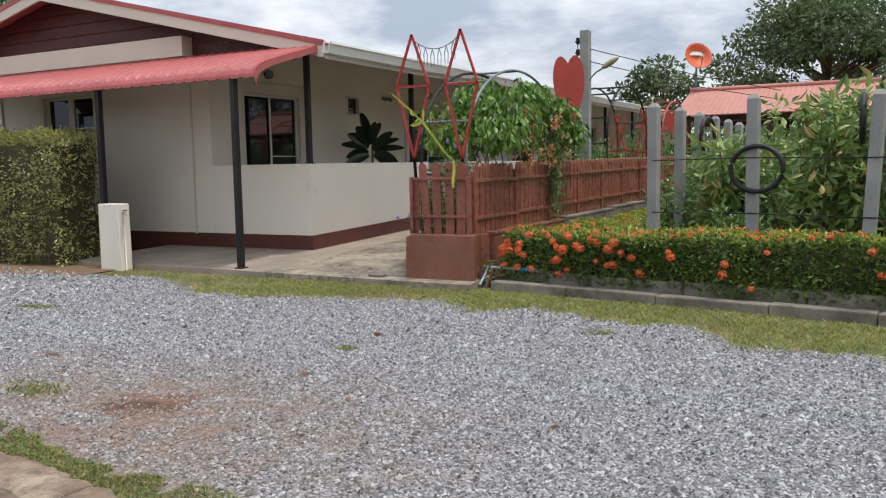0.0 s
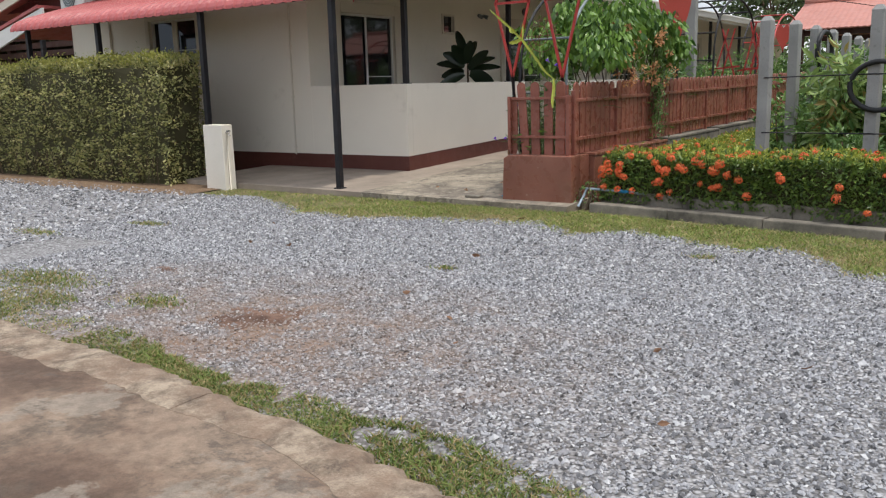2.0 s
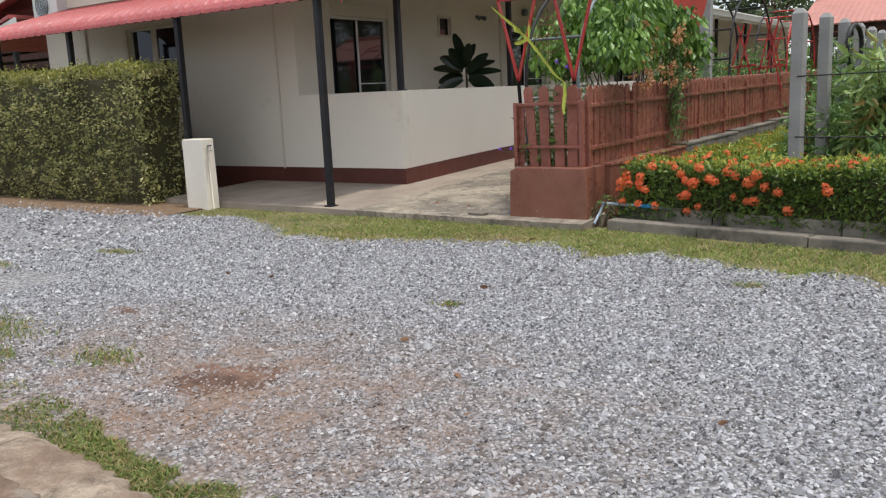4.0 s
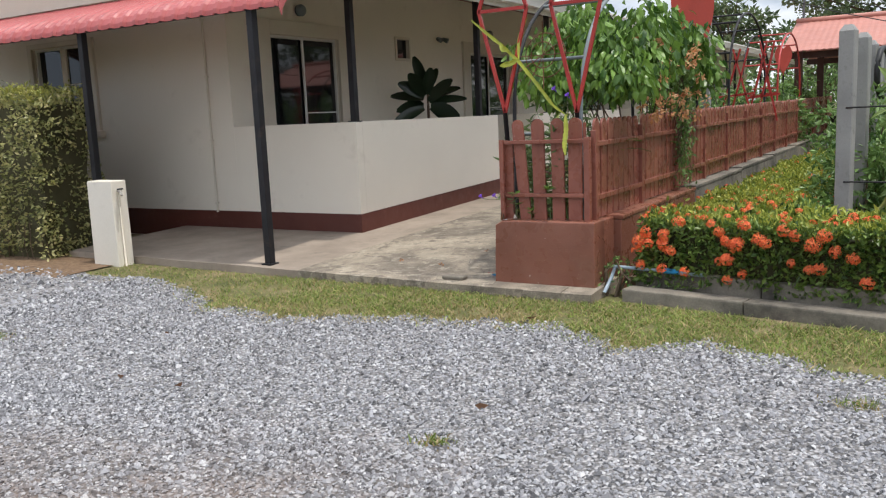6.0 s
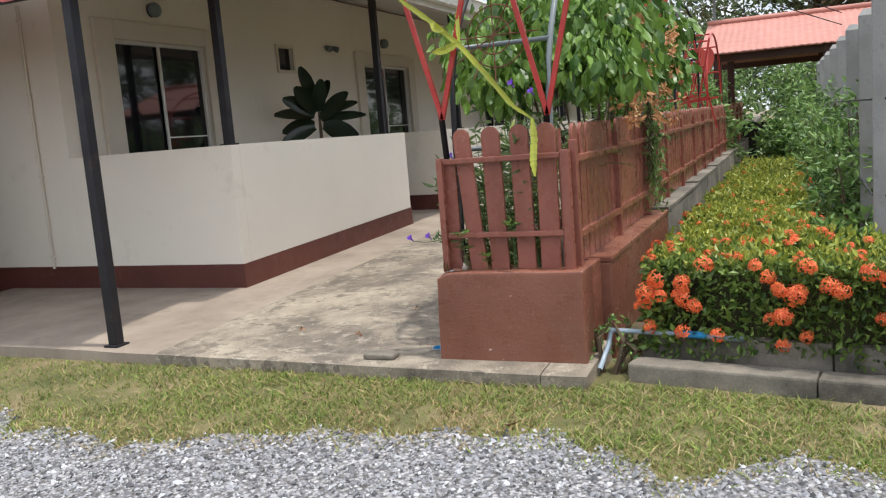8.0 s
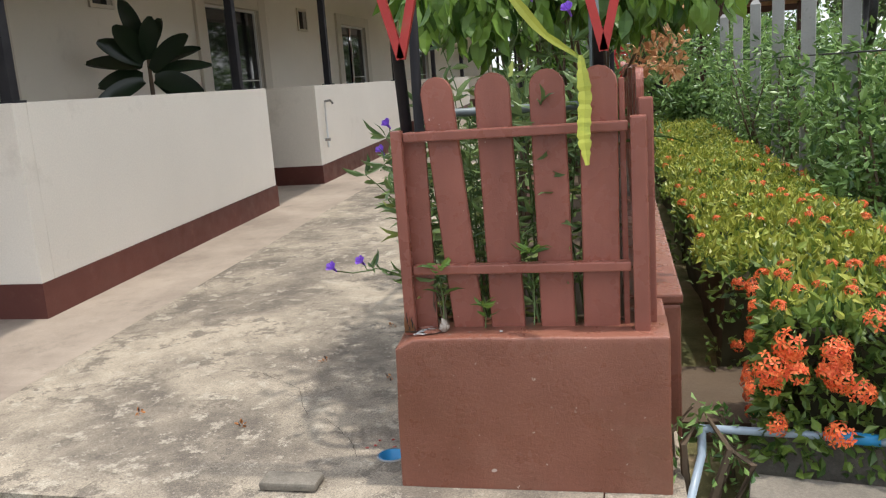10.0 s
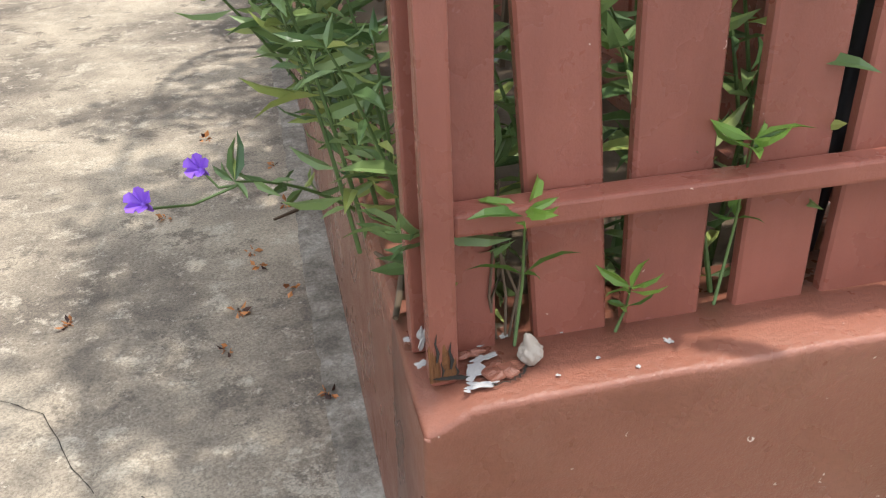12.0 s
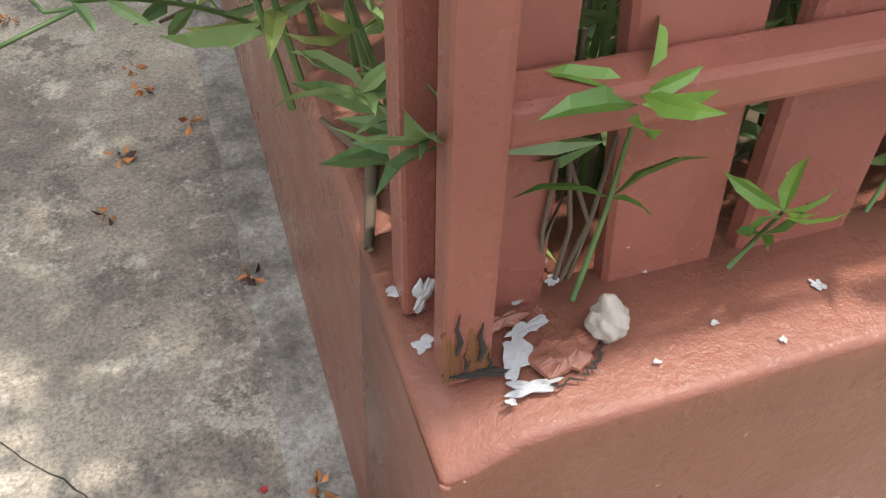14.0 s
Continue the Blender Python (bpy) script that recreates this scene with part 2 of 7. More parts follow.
def lip_concrete():
    n = Nodes("crumbled_concrete_edge", 0.92)
    c = n.ramp(n.noise(7.0, 10, 0.78), (0.40, (0.15, 0.11, 0.08)), (0.60, (0.44, 0.35, 0.26)))
    c = n.mix(n.ramp(n.noise(2.3, 9, 0.72), (0.44, 0.0), (0.58, 0.75)), c, (0.235, 0.155, 0.108))
    fine = n.noise(110, 6, 0.75)
    c = n.mix(0.5, c, n.ramp(fine, (0.34, 0.4), (0.64, 1.0)), "MULTIPLY")
    n.color(c)
    n.bump(n.mix(0.5, fine, n.noise(16, 8, 0.75)), 0.8, 0.015)
    return n.m


def kerb_concrete():
    n = Nodes("weathered_kerb_concrete", 0.92)
    c = n.ramp(n.noise(2.4, 9, 0.7), (0.34, (0.10, 0.09, 0.075)), (0.66, (0.33, 0.29, 0.235)))
    fine = n.noise(120, 6, 0.75)
    c = n.mix(0.5, c, n.ramp(fine, (0.34, 0.4), (0.64, 1.0)), "MULTIPLY")
    n.color(c)
    n.bump(n.mix(0.5, fine, n.noise(20, 8, 0.7)), 0.6, 0.01)
    return n.m


def earth():
    n = Nodes("earth_and_turf", 0.95)
    c = n.ramp(n.noise(3.0, 8, 0.7), (0.35, (0.10, 0.11, 0.035)), (0.52, (0.20, 0.18, 0.075)), (0.66, (0.33, 0.25, 0.15)))
    fine = n.noise(140, 5, 0.75)
    c = n.mix(0.5, c, n.ramp(fine, (0.34, 0.35), (0.64, 1.0)), "MULTIPLY")
    n.color(c)
    n.bump(fine, 0.7, 0.012)
    return n.m


def trodden(n):
    """Brown soil worked up into the gravel, mostly round one worn spot of the yard."""
    far = n.add("ShaderNodeVectorMath")
    far.operation = "DISTANCE"
    far.inputs[1].default_value = (-3.9, 3.2, 0)
    n.put(n.pos((1, 1.5, 1)), far.inputs[0])
    far.inputs[1].default_value = (-3.9, 4.8, 0)
    spot = n.ramp(n.mix(0.5, n.mix(1.0, far.outputs["Value"], 0.28, "MULTIPLY"), n.noise(1.9, 9, 0.75)), (0.28, 1.0), (0.52, 0.22), (0.68, 0.0))
    return n.mix(1.0, spot, n.ramp(n.noise(3.1, 8, 0.7), (0.38, 0.25), (0.58, 1.0)), "MULTIPLY")


def gravel_bed():
    n = Nodes("crushed_grey_gravel", 0.9)
    v = n.add("ShaderNodeTexVoronoi")
    v.inputs["Scale"].default_value = 48
    n.put(n.pos(), v.inputs["Vector"])
    g = n.ramp(v.outputs["Color"], (0.1, (0.12, 0.116, 0.118)), (0.9, (0.44, 0.43, 0.435)))
    # Shade in the gaps between stones, painted as a darker rim of each cell.
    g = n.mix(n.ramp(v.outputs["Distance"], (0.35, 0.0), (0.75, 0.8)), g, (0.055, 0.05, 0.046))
    g = n.mix(trodden(n), g, (0.20, 0.125, 0.085))
    n.color(g)
    n.bump(v.outputs["Distance"], -0.9, 0.015)
    return n.m


def stone_mat():
    n = Nodes("loose_gravel_stones", 0.85)
    c = n.ramp(n.geo.outputs["Random Per Island"], (0.0, (0.06, 0.06, 0.064)), (0.3, (0.205, 0.205, 0.218)), (0.8, (0.40, 0.402, 0.424)), (1.0, (0.62, 0.615, 0.62)))
    c = n.mix(n.mix(1.0, trodden(n), 0.8, "MULTIPLY"), c, (0.27, 0.19, 0.14))
    c = n.mix(0.3, c, n.ramp(n.noise(180, 4, 0.7), (0.35, 0.5), (0.65, 1.0)), "MULTIPLY")
    n.color(c)
    return n.m


def red_soil():
    n = Nodes("red_laterite_soil", 0.95)
    c = n.ramp(n.noise(5, 8, 0.7), (0.38, (0.085, 0.045, 0.030)), (0.62, (0.23, 0.135, 0.095)))
    fine = n.noise(130, 6, 0.8)
    c = n.mix(0.5, c, n.ramp(fine, (0.34, 0.4), (0.64, 1.0)), "MULTIPLY")
    n.color(c)
    n.bump(fine, 0.7, 0.01)
    return n.m


def litter_mat():
    n = Nodes("dry_leaf_litter", 0.9)
    c = n.ramp(n.noise(14, 8, 0.75), (0.35, (0.10, 0.06, 0.035)), (0.65, (0.26, 0.17, 0.10)))
    n.color(c)
    n.bump(n.noise(60, 6, 0.75), 0.7, 0.012)
    return n.m


def glass():
    n = Nodes("dark_window_glass", 0.04, spec=0.6)
    n.color((0.012, 0.013, 0.016))
    n.b.inputs["IOR"].default_value = 1.5
    return n.m


FENCE, PLANTER = fence_paint(), planter_paint()
SLAB, STRIP, DRIVE, LIP, KERB = slab_concrete(), strip_concrete(), drive_concrete(), lip_concrete(), kerb_concrete()
EARTH, GRAVEL, STONES, RSOIL, LITTER = earth(), gravel_bed(), stone_mat(), red_soil(), litter_mat()
GLASS = glass()
MORTAR = mortar()
GRASS = leafy("grass_blades", (0.10, 0.17, 0.03), (0.33, 0.40, 0.10), 0.6, (0.50, 0.40, 0.20), 0.35, 0.16)
STRAW = leafy("dry_straw_blades", (0.22, 0.17, 0.07), (0.55, 0.43, 0.22), 0.7, (0.20, 0.24, 0.06), 0.3, 0.2)
BORDER_GRASS = leafy("border_grass_blades", (0.06, 0.11, 0.02), (0.22, 0.28, 0.065), 0.6, (0.36, 0.26, 0.12), 0.35, 0.22)
HEDGE_LEAF = leafy("small_hedge_leaves", (0.09, 0.11, 0.035), (0.47, 0.46, 0.18), 0.42, (0.62, 0.55, 0.26), 0.3, 0.14)
HEDGE_TOP = leafy("fresh_hedge_shoots", (0.24, 0.27, 0.05), (0.44, 0.42, 0.10), 0.5)
IXORA_LEAF = leafy("ixora_leaves", (0.038, 0.085, 0.018), (0.20, 0.29, 0.06), 0.38)
# Young top leaves; sunlight on the hedge top is also put into this colour.
IXORA_TOP = leafy("ixora_sunlit_young_leaves", (0.18, 0.25, 0.035), (0.44, 0.46, 0.08), 0.4)
IXORA_FLOWER = leafy("orange_red_ixora_petals", (0.72, 0.09, 0.03), (0.95, 0.24, 0.07), 0.5)
BUSH_LEAF = leafy("garden_shrub_leaves", (0.05, 0.12, 0.03), (0.24, 0.38, 0.11), 0.38)
MANGO_LEAF = leafy("long_mango_leaves", (0.07, 0.15, 0.035), (0.32, 0.43, 0.13), 0.38, (0.36, 0.27, 0.09))
VINE_LEAF = leafy("trellis_vine_leaves", (0.04, 0.105, 0.02), (0.20, 0.34, 0.06), 0.38)
VINE_FLOWER = leafy("pale_orange_blossom", (0.55, 0.22, 0.10), (0.75, 0.42, 0.20), 0.5)
RUELLIA_LEAF = leafy("narrow_ruellia_leaves", (0.06, 0.125, 0.045), (0.26, 0.36, 0.13), 0.36, (0.34, 0.40, 0.12))
PURPLE = leafy("purple_ruellia_petals", (0.22, 0.08, 0.62), (0.36, 0.17, 0.78), 0.5)
FICUS = leafy("dark_rubber_plant_leaves", (0.008, 0.018, 0.010), (0.022, 0.042, 0.02), 0.25, None, 0.05)
TREE_LEAF = leafy("tree_leaves", (0.04, 0.075, 0.03), (0.15, 0.21, 0.085), 0.5)
CACTUS = painted("variegated_cactus", (0.42, 0.44, 0.06), 0.5, 0.3, 40, 0.15, (0.16, 0.24, 0.04), 0.9, 4)
BROWN_LEAF = leafy("curled_brown_leaves", (0.09, 0.045, 0.025), (0.26, 0.14, 0.08), 0.8, None, 0.1)
DRY = leafy("fallen_dry_petals", (0.10, 0.03, 0.015), (0.62, 0.26, 0.09), 0.8, (0.05, 0.025, 0.02), 0.1)


# ---- building blocks ----
def link(name, me, material, parent=None, label="", smooth=False):
    if material and not me.materials:
        me.materials.append(material)
    if smooth:
        for p in me.polygons:
            p.use_smooth = True
    ob = new(name, me)
    if parent:
        ob.parent = parent
    if label:
        ob["label"] = label
    return ob


def part(name, bm, material, parent=None, label="", smooth=False):
    me = bpy.data.meshes.new(name)
    bm.to_mesh(me)
    bm.free()
    return link(name, me, material, parent, label, smooth)


def raw(name, verts, faces, material, parent=None, label="", smooth=False):
    me = bpy.data.meshes.new(name)
    me.from_pydata([tuple(v) for v in verts], [], [tuple(f) for f in faces])
    return link(name, me, material, parent, label, smooth)


def thing(name, label, category, group="", kind=""):
    return tagged(new(name), label, category, group, kind)


def box(x0, x1, y0, y1, z0, z1, bevel=0.0, bm=None, segs=2):
    bm2 = bmesh.new()
    bmesh.ops.create_cube(bm2, size=1)
    for v in bm2.verts:
        v.co = ((x0 + x1) / 2 + v.co.x * (x1 - x0), (y0 + y1) / 2 + v.co.y * (y1 - y0), (z0 + z1) / 2 + v.co.z * (z1 - z0))
    if bevel:
        bmesh.ops.bevel(bm2, geom=bm2.edges[:], offset=bevel, segments=segs, affect="EDGES", profile=0.6)
    if bm is None:
        return bm2
    me = bpy.data.meshes.new("tmp")
    bm2.to_mesh(me)
    bm2.free()
    bm.from_mesh(me)
    bpy.data.meshes.remove(me)
    return bm


def tube_data(points, radius, seg=8, cap=True):
    """Vertices and faces of a round bar along points; radius: a number or one a point."""
    pts = [Vector(p) for p in points]
    rad = radius if isinstance(radius, (list, tuple)) else [radius] * len(pts)
    vs, fs = [], []
    up = Vector((0, 0, 1))
    for i, p in enumerate(pts):
        d = (pts[min(i + 1, len(pts) - 1)] - pts[max(i - 1, 0)]).normalized()
        ref = up if abs(d.z) < 0.95 else Vector((1, 0, 0))
        a = d.cross(ref).normalized()
        b = d.cross(a)
        for k in range(seg):
            w = 2 * math.pi * k / seg
            vs.append(p + rad[i] * (a * math.cos(w) + b * math.sin(w)))
    for i in range(len(pts) - 1):
        for k in range(seg):
            k2 = (k + 1) % seg
            fs.append((i * seg + k, i * seg + k2, (i + 1) * seg + k2, (i + 1) * seg + k))
    if cap:
        fs.append(tuple(range(seg)))
        fs.append(tuple((len(pts) - 1) * seg + k for k in reversed(range(seg))))
    return vs, fs


def tube(name, points, radius, material, parent=None, label="", seg=8):
    vs, fs = tube_data(points, radius, seg)
    return raw(name, vs, fs, material, parent, label, True)


def join_data(chunks):
    vs, fs = [], []
    for v, f in chunks:
        o = len(vs)
        vs.extend(v)
        fs.extend(tuple(i + o for i in face) for face in f)
    return vs, fs


def bar(name, p, q, w, d, material, parent=None, side=(0, 1, 0)):
    """A flat bar from p to q, w wide in its plane and d thick towards side."""
    p, q, s = Vector(p), Vector(q), Vector(side).normalized()
    u = (q - p).normalized().cross(s).normalized()
    vs = [e + u * a * w / 2 + s * b * d / 2 for e in (p, q) for a, b in ((-1, -1), (1, -1), (1, 1), (-1, 1))]
    fs = [(0, 1, 2, 3), (7, 6, 5, 4), (0, 4, 5, 1), (1, 5, 6, 2), (2, 6, 7, 3), (3, 7, 4, 0)]
    return raw(name, vs, fs, material, parent)


def leaves(name, centers, size, material, parent, seed=0, slim=0.5, droop=0.2, label="", out=None, spread=1.0, long=False):
    """Many folded leaves at the centres given, in one mesh. out: the way that each leaf tends to face."""
    g = np.random.default_rng(seed)
    c = np.asarray(centers, float)
    n = len(c)
    if n == 0:
        return None
    d = g.normal(size=(n, 3)) * spread
    if out is not None:
        d += np.asarray(out, float) * 1.2
    d[:, 2] -= droop
    d /= np.linalg.norm(d, axis=1, keepdims=True) + 1e-9
    r = g.normal(size=(n, 3))
    s = np.cross(d, r)
    s /= np.linalg.norm(s, axis=1, keepdims=True) + 1e-9
    nn = np.cross(s, d)
    L = (size * g.uniform(0.65, 1.3, n))[:, None]
    W = L * slim / 2
    if long:
        row = [c, c + d * L * 0.35 + s * W + nn * L * 0.06, c + d * L * 0.38 + nn * L * 0.0, c + d * L * 0.35 - s * W + nn * L * 0.06,
               c + d * L * 0.72 + s * W * 0.72 - nn * L * 0.02, c + d * L * 0.74 - nn * L * 0.07, c + d * L * 0.72 - s * W * 0.72 - nn * L * 0.02, c + d * L - nn * L * 0.2]
        k, q = 8, ((0, 1, 2), (0, 2, 3), (1, 4, 5, 2), (2, 5, 6, 3), (4, 7, 5), (5, 7, 6))
    else:
        row = [c, c + d * L * 0.5 + s * W + nn * L * 0.08, c + d * L - nn * L * 0.1, c + d * L * 0.5 - s * W + nn * L * 0.08]
        k, q = 4, ((0, 1, 2), (0, 2, 3))
    vs = np.stack(row, 1).reshape(-1, 3)
    fs = []
    for i in range(n):
        o = i * k
        fs.extend(tuple(o + j for j in face) for face in q)
    me = bpy.data.meshes.new(name)
    me.from_pydata(vs.tolist(), [], fs)
    return link(name, me, material, parent, label)


def on_box(g, n, x0, x1, y0, y1, z0, z1, depth=0.1, faces=("x0", "x1", "y0", "y1", "z1")):
    """Random points in the shell of a box, with the way out at each."""
    lo, hi = np.array([x0, y0, z0]), np.array([x1, y1, z1])
    sz = hi - lo
    area = {"x0": sz[1] * sz[2], "x1": sz[1] * sz[2], "y0": sz[0] * sz[2], "y1": sz[0] * sz[2], "z1": sz[0] * sz[1]}
    w = np.array([area[f] for f in faces])
    pick = g.choice(len(faces), n, p=w / w.sum())
    p = lo + g.random((n, 3)) * sz
    o = np.zeros((n, 3))
    for i, f in enumerate(faces):
        m = pick == i
        ax = "xyz".index(f[0])
        dd = np.abs(g.normal(0, depth, m.sum()))
        p[m, ax] = lo[ax] + dd if f[1] == "0" else hi[ax] - dd
        o[m, ax] = -1 if f[1] == "0" else 1
    return p, o


def bumpy(p, amp, freq, seed=0.0):
    """Moves points by a smooth noise, so that clipped forms are not straight."""
    out = np.array(p)
    for i, v in enumerate(p):
        q = Vector((v[0] * freq + seed, v[1] * freq, v[2] * freq))
        out[i] += np.array(noise.noise_vector(q)) * amp
    return out


def blob_points(g, n, center, radius, hollow=0.55):
    d = g.normal(size=(n, 3))
    d /= np.linalg.norm(d, axis=1, keepdims=True)
    r = (hollow + (1 - hollow) * g.random(n)) ** 0.6
    return np.array(center) + d * r[:, None] * np.array(radius), d


def gz(x, y):
    """Height of the open ground: it rises a little towards the walk."""
    s = min(1, max(0, (y - 5.0) / 2.8))
    return 0.06 * s * s * (3 - 2 * s)


def sz(y):
    """Height of the sloping walk."""
    return 0.14 + 0.03 * (y - 8)
# ---- ground ----
def ground_sheet():
    """One sheet to the horizon, fine near the walk."""
    xs = sorted(set([-400, -200, -100, -60, -40, -30, -24] + [i * 0.5 - 20 for i in range(61)] + [14, 20, 30, 60, 100, 200, 400]))
    ys = sorted(set([-400, -200, -100, -50, -25, -12] + [i * 0.5 - 6 for i in range(30)] + [i for i in range(9, 50, 2)] + [60, 100, 200, 400]))
    vs = [(x, y, gz(x, y) - 0.02) for y in ys for x in xs]
    w = len(xs)
    fs = [(j * w + i, j * w + i + 1, (j + 1) * w + i + 1, (j + 1) * w + i) for j in range(len(ys) - 1) for i in range(w - 1)]
    tagged(raw("ground", vs, fs, EARTH), "brown earth with patchy green turf", "ground", kind="structure")


def drive_edge(x):
    """The y at which the concrete drive ends."""
    if x > -1.2:
        return 1.98 - 0.35 * (x + 1.2) - 0.12 * (x + 1.2) ** 2 if x < 1 else 0.63 - 0.6 * (x - 1)
    return 1.98 + 0.58 * (1 - math.exp((x + 1.2) / 2.2))


def wob(x, f, a, s=0.0):
    return a * noise.noise(Vector((x * f, s, 0.37))) + a * 0.5 * noise.noise(Vector((x * f * 3.1, s + 5, 0.1)))


def grass_edge(x):
    """The y at which the gravel meets the grass along the walk."""
    e = 7.0 - 0.42 * math.exp(-((x + 6.3) / 0.75) ** 2) - 0.22 * math.exp(-((x + 3.4) / 0.2) ** 2) + 0.3 * max(0, min(1, (-7.3 - x) / 1.0))
    e -= 0.25 * max(0, min(1, (x + 2.9) / 0.9)) + 0.5 * max(0, min(1, (x + 1.4) / 0.35))
    return e + wob(x, 1.3, 0.10, 3) + wob(x, 4.0, 0.09, 8) + wob(x, 13.0, 0.05, 2)


def strip_mesh(name, x0, x1, step, low, high, z, rows, material, label, category):
    n = int((x1 - x0) / step)
    vs, fs = [], []
    for i in range(n + 1):
        x = x0 + (x1 - x0) * i / n
        a, b = low(x), high(x)
        for j in range(rows + 1):
            y = a + (b - a) * j / rows
            vs.append((x, y, z(x, y)))
    for i in range(n):
        for j in range(rows):
            o = i * (rows + 1) + j
            fs.append((o, o + rows + 1, o + rows + 2, o + 1))
    return tagged(raw(name, vs, fs, material), label, category, kind="structure")


ground_sheet()
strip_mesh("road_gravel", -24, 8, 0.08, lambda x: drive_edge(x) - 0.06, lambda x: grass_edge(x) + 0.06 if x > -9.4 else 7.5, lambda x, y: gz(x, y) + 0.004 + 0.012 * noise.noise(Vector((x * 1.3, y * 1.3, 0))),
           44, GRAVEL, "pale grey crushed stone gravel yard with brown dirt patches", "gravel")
strip_mesh("road_drive", -24, 8, 0.1, lambda x: -9.0, lambda x: drive_edge(x) - 0.18, lambda x, y: 0.045, 4, DRIVE, "worn brown concrete drive with dark damp stains", "drive")


def drive_lip():
    """The crumbled border of the drive, in pieces parted by cracks."""
    base = thing("kerb_drive_edge", "crumbled pale concrete edging along the brown drive", "edging", kind="structure")
    x = -9.0
    g = random.Random(4)
    while x < 1.6:
        x1 = x + g.uniform(0.9, 2.4)
        vs, fs = [], []
        n = 26
        for i in range(n + 1):
            xx = x + 0.003 + (x1 - x - 0.006) * i / n
            e = drive_edge(xx)
            yo = e + wob(xx, 3.0, 0.06, 2) + wob(xx, 14, 0.045, 5)
            yi = e - 0.31 + wob(xx, 1.4, 0.07, 9) + wob(xx, 9, 0.04, 15)
            zt = 0.050 + wob(xx, 2.5, 0.010, 7) + wob(xx, 12, 0.006, 3)
            vs += [(xx, yi, 0.03), (xx, yi, 0.0465), (xx, yi + 0.12, zt + 0.004), (xx, yo - 0.06, zt + 0.002), (xx, yo, zt - 0.03), (xx, yo + 0.02, -0.02)]
        for i in range(n):
            for k in range(5):
                o = i * 6 + k
                fs.append((o, o + 1, o + 7, o + 6))
        fs += [(5, 4, 3, 2, 1, 0), tuple(n * 6 + k for k in range(6))]
        raw("slab", vs, fs, LIP, base)
        x = x1


drive_lip()


def in_patch(x, y, patches):
    for cx, cy, rx, ry in patches:
        d = ((x - cx) / rx) ** 2 + ((y - cy) / ry) ** 2 + 0.9 * noise.noise(Vector((x * 2.3, y * 2.3, 1.7)))
        if d < 1:
            return True
    return False


SOIL_PATCHES = [(-3.86, 3.40, 0.58, 0.38), (-5.72, 4.05, 0.34, 0.2)]
GRASS_PATCHES = [(-4.93, 3.3, 0.30, 0.17), (-6.3, 3.35, 0.6, 0.25), (-3.71, 5.15, 0.09, 0.07), (-2.03, 6.33, 0.13, 0.09), (-7.9, 5.5, 0.3, 0.1), (-8.6, 4.6, 0.35, 0.14)]


def soil_patch(cx, cy, rx, ry):
    n, vs, fs = 40, [(cx, cy, gz(cx, cy) + 0.021)], []
    for i in range(n):
        w = 2 * math.pi * i / n
        k = 1.1 + 0.5 * noise.noise(Vector((math.cos(w) * 2.2, math.sin(w) * 2.2, cx))) + 0.2 * noise.noise(Vector((math.cos(w) * 7, math.sin(w) * 7, cx)))
        x, y = cx + rx * 1.15 * k * math.cos(w), cy + ry * 1.15 * k * math.sin(w)
        vs.append((x, y, gz(x, y) - 0.008))
    for i in range(n):
        fs.append((0, 1 + i, 1 + (i + 1) % n))
    tagged(raw("ground_soil_patch", vs, fs, RSOIL), "bare reddish brown soil showing through the gravel", "soil", kind="structure")


for p in SOIL_PATCHES:
    soil_patch(*p)


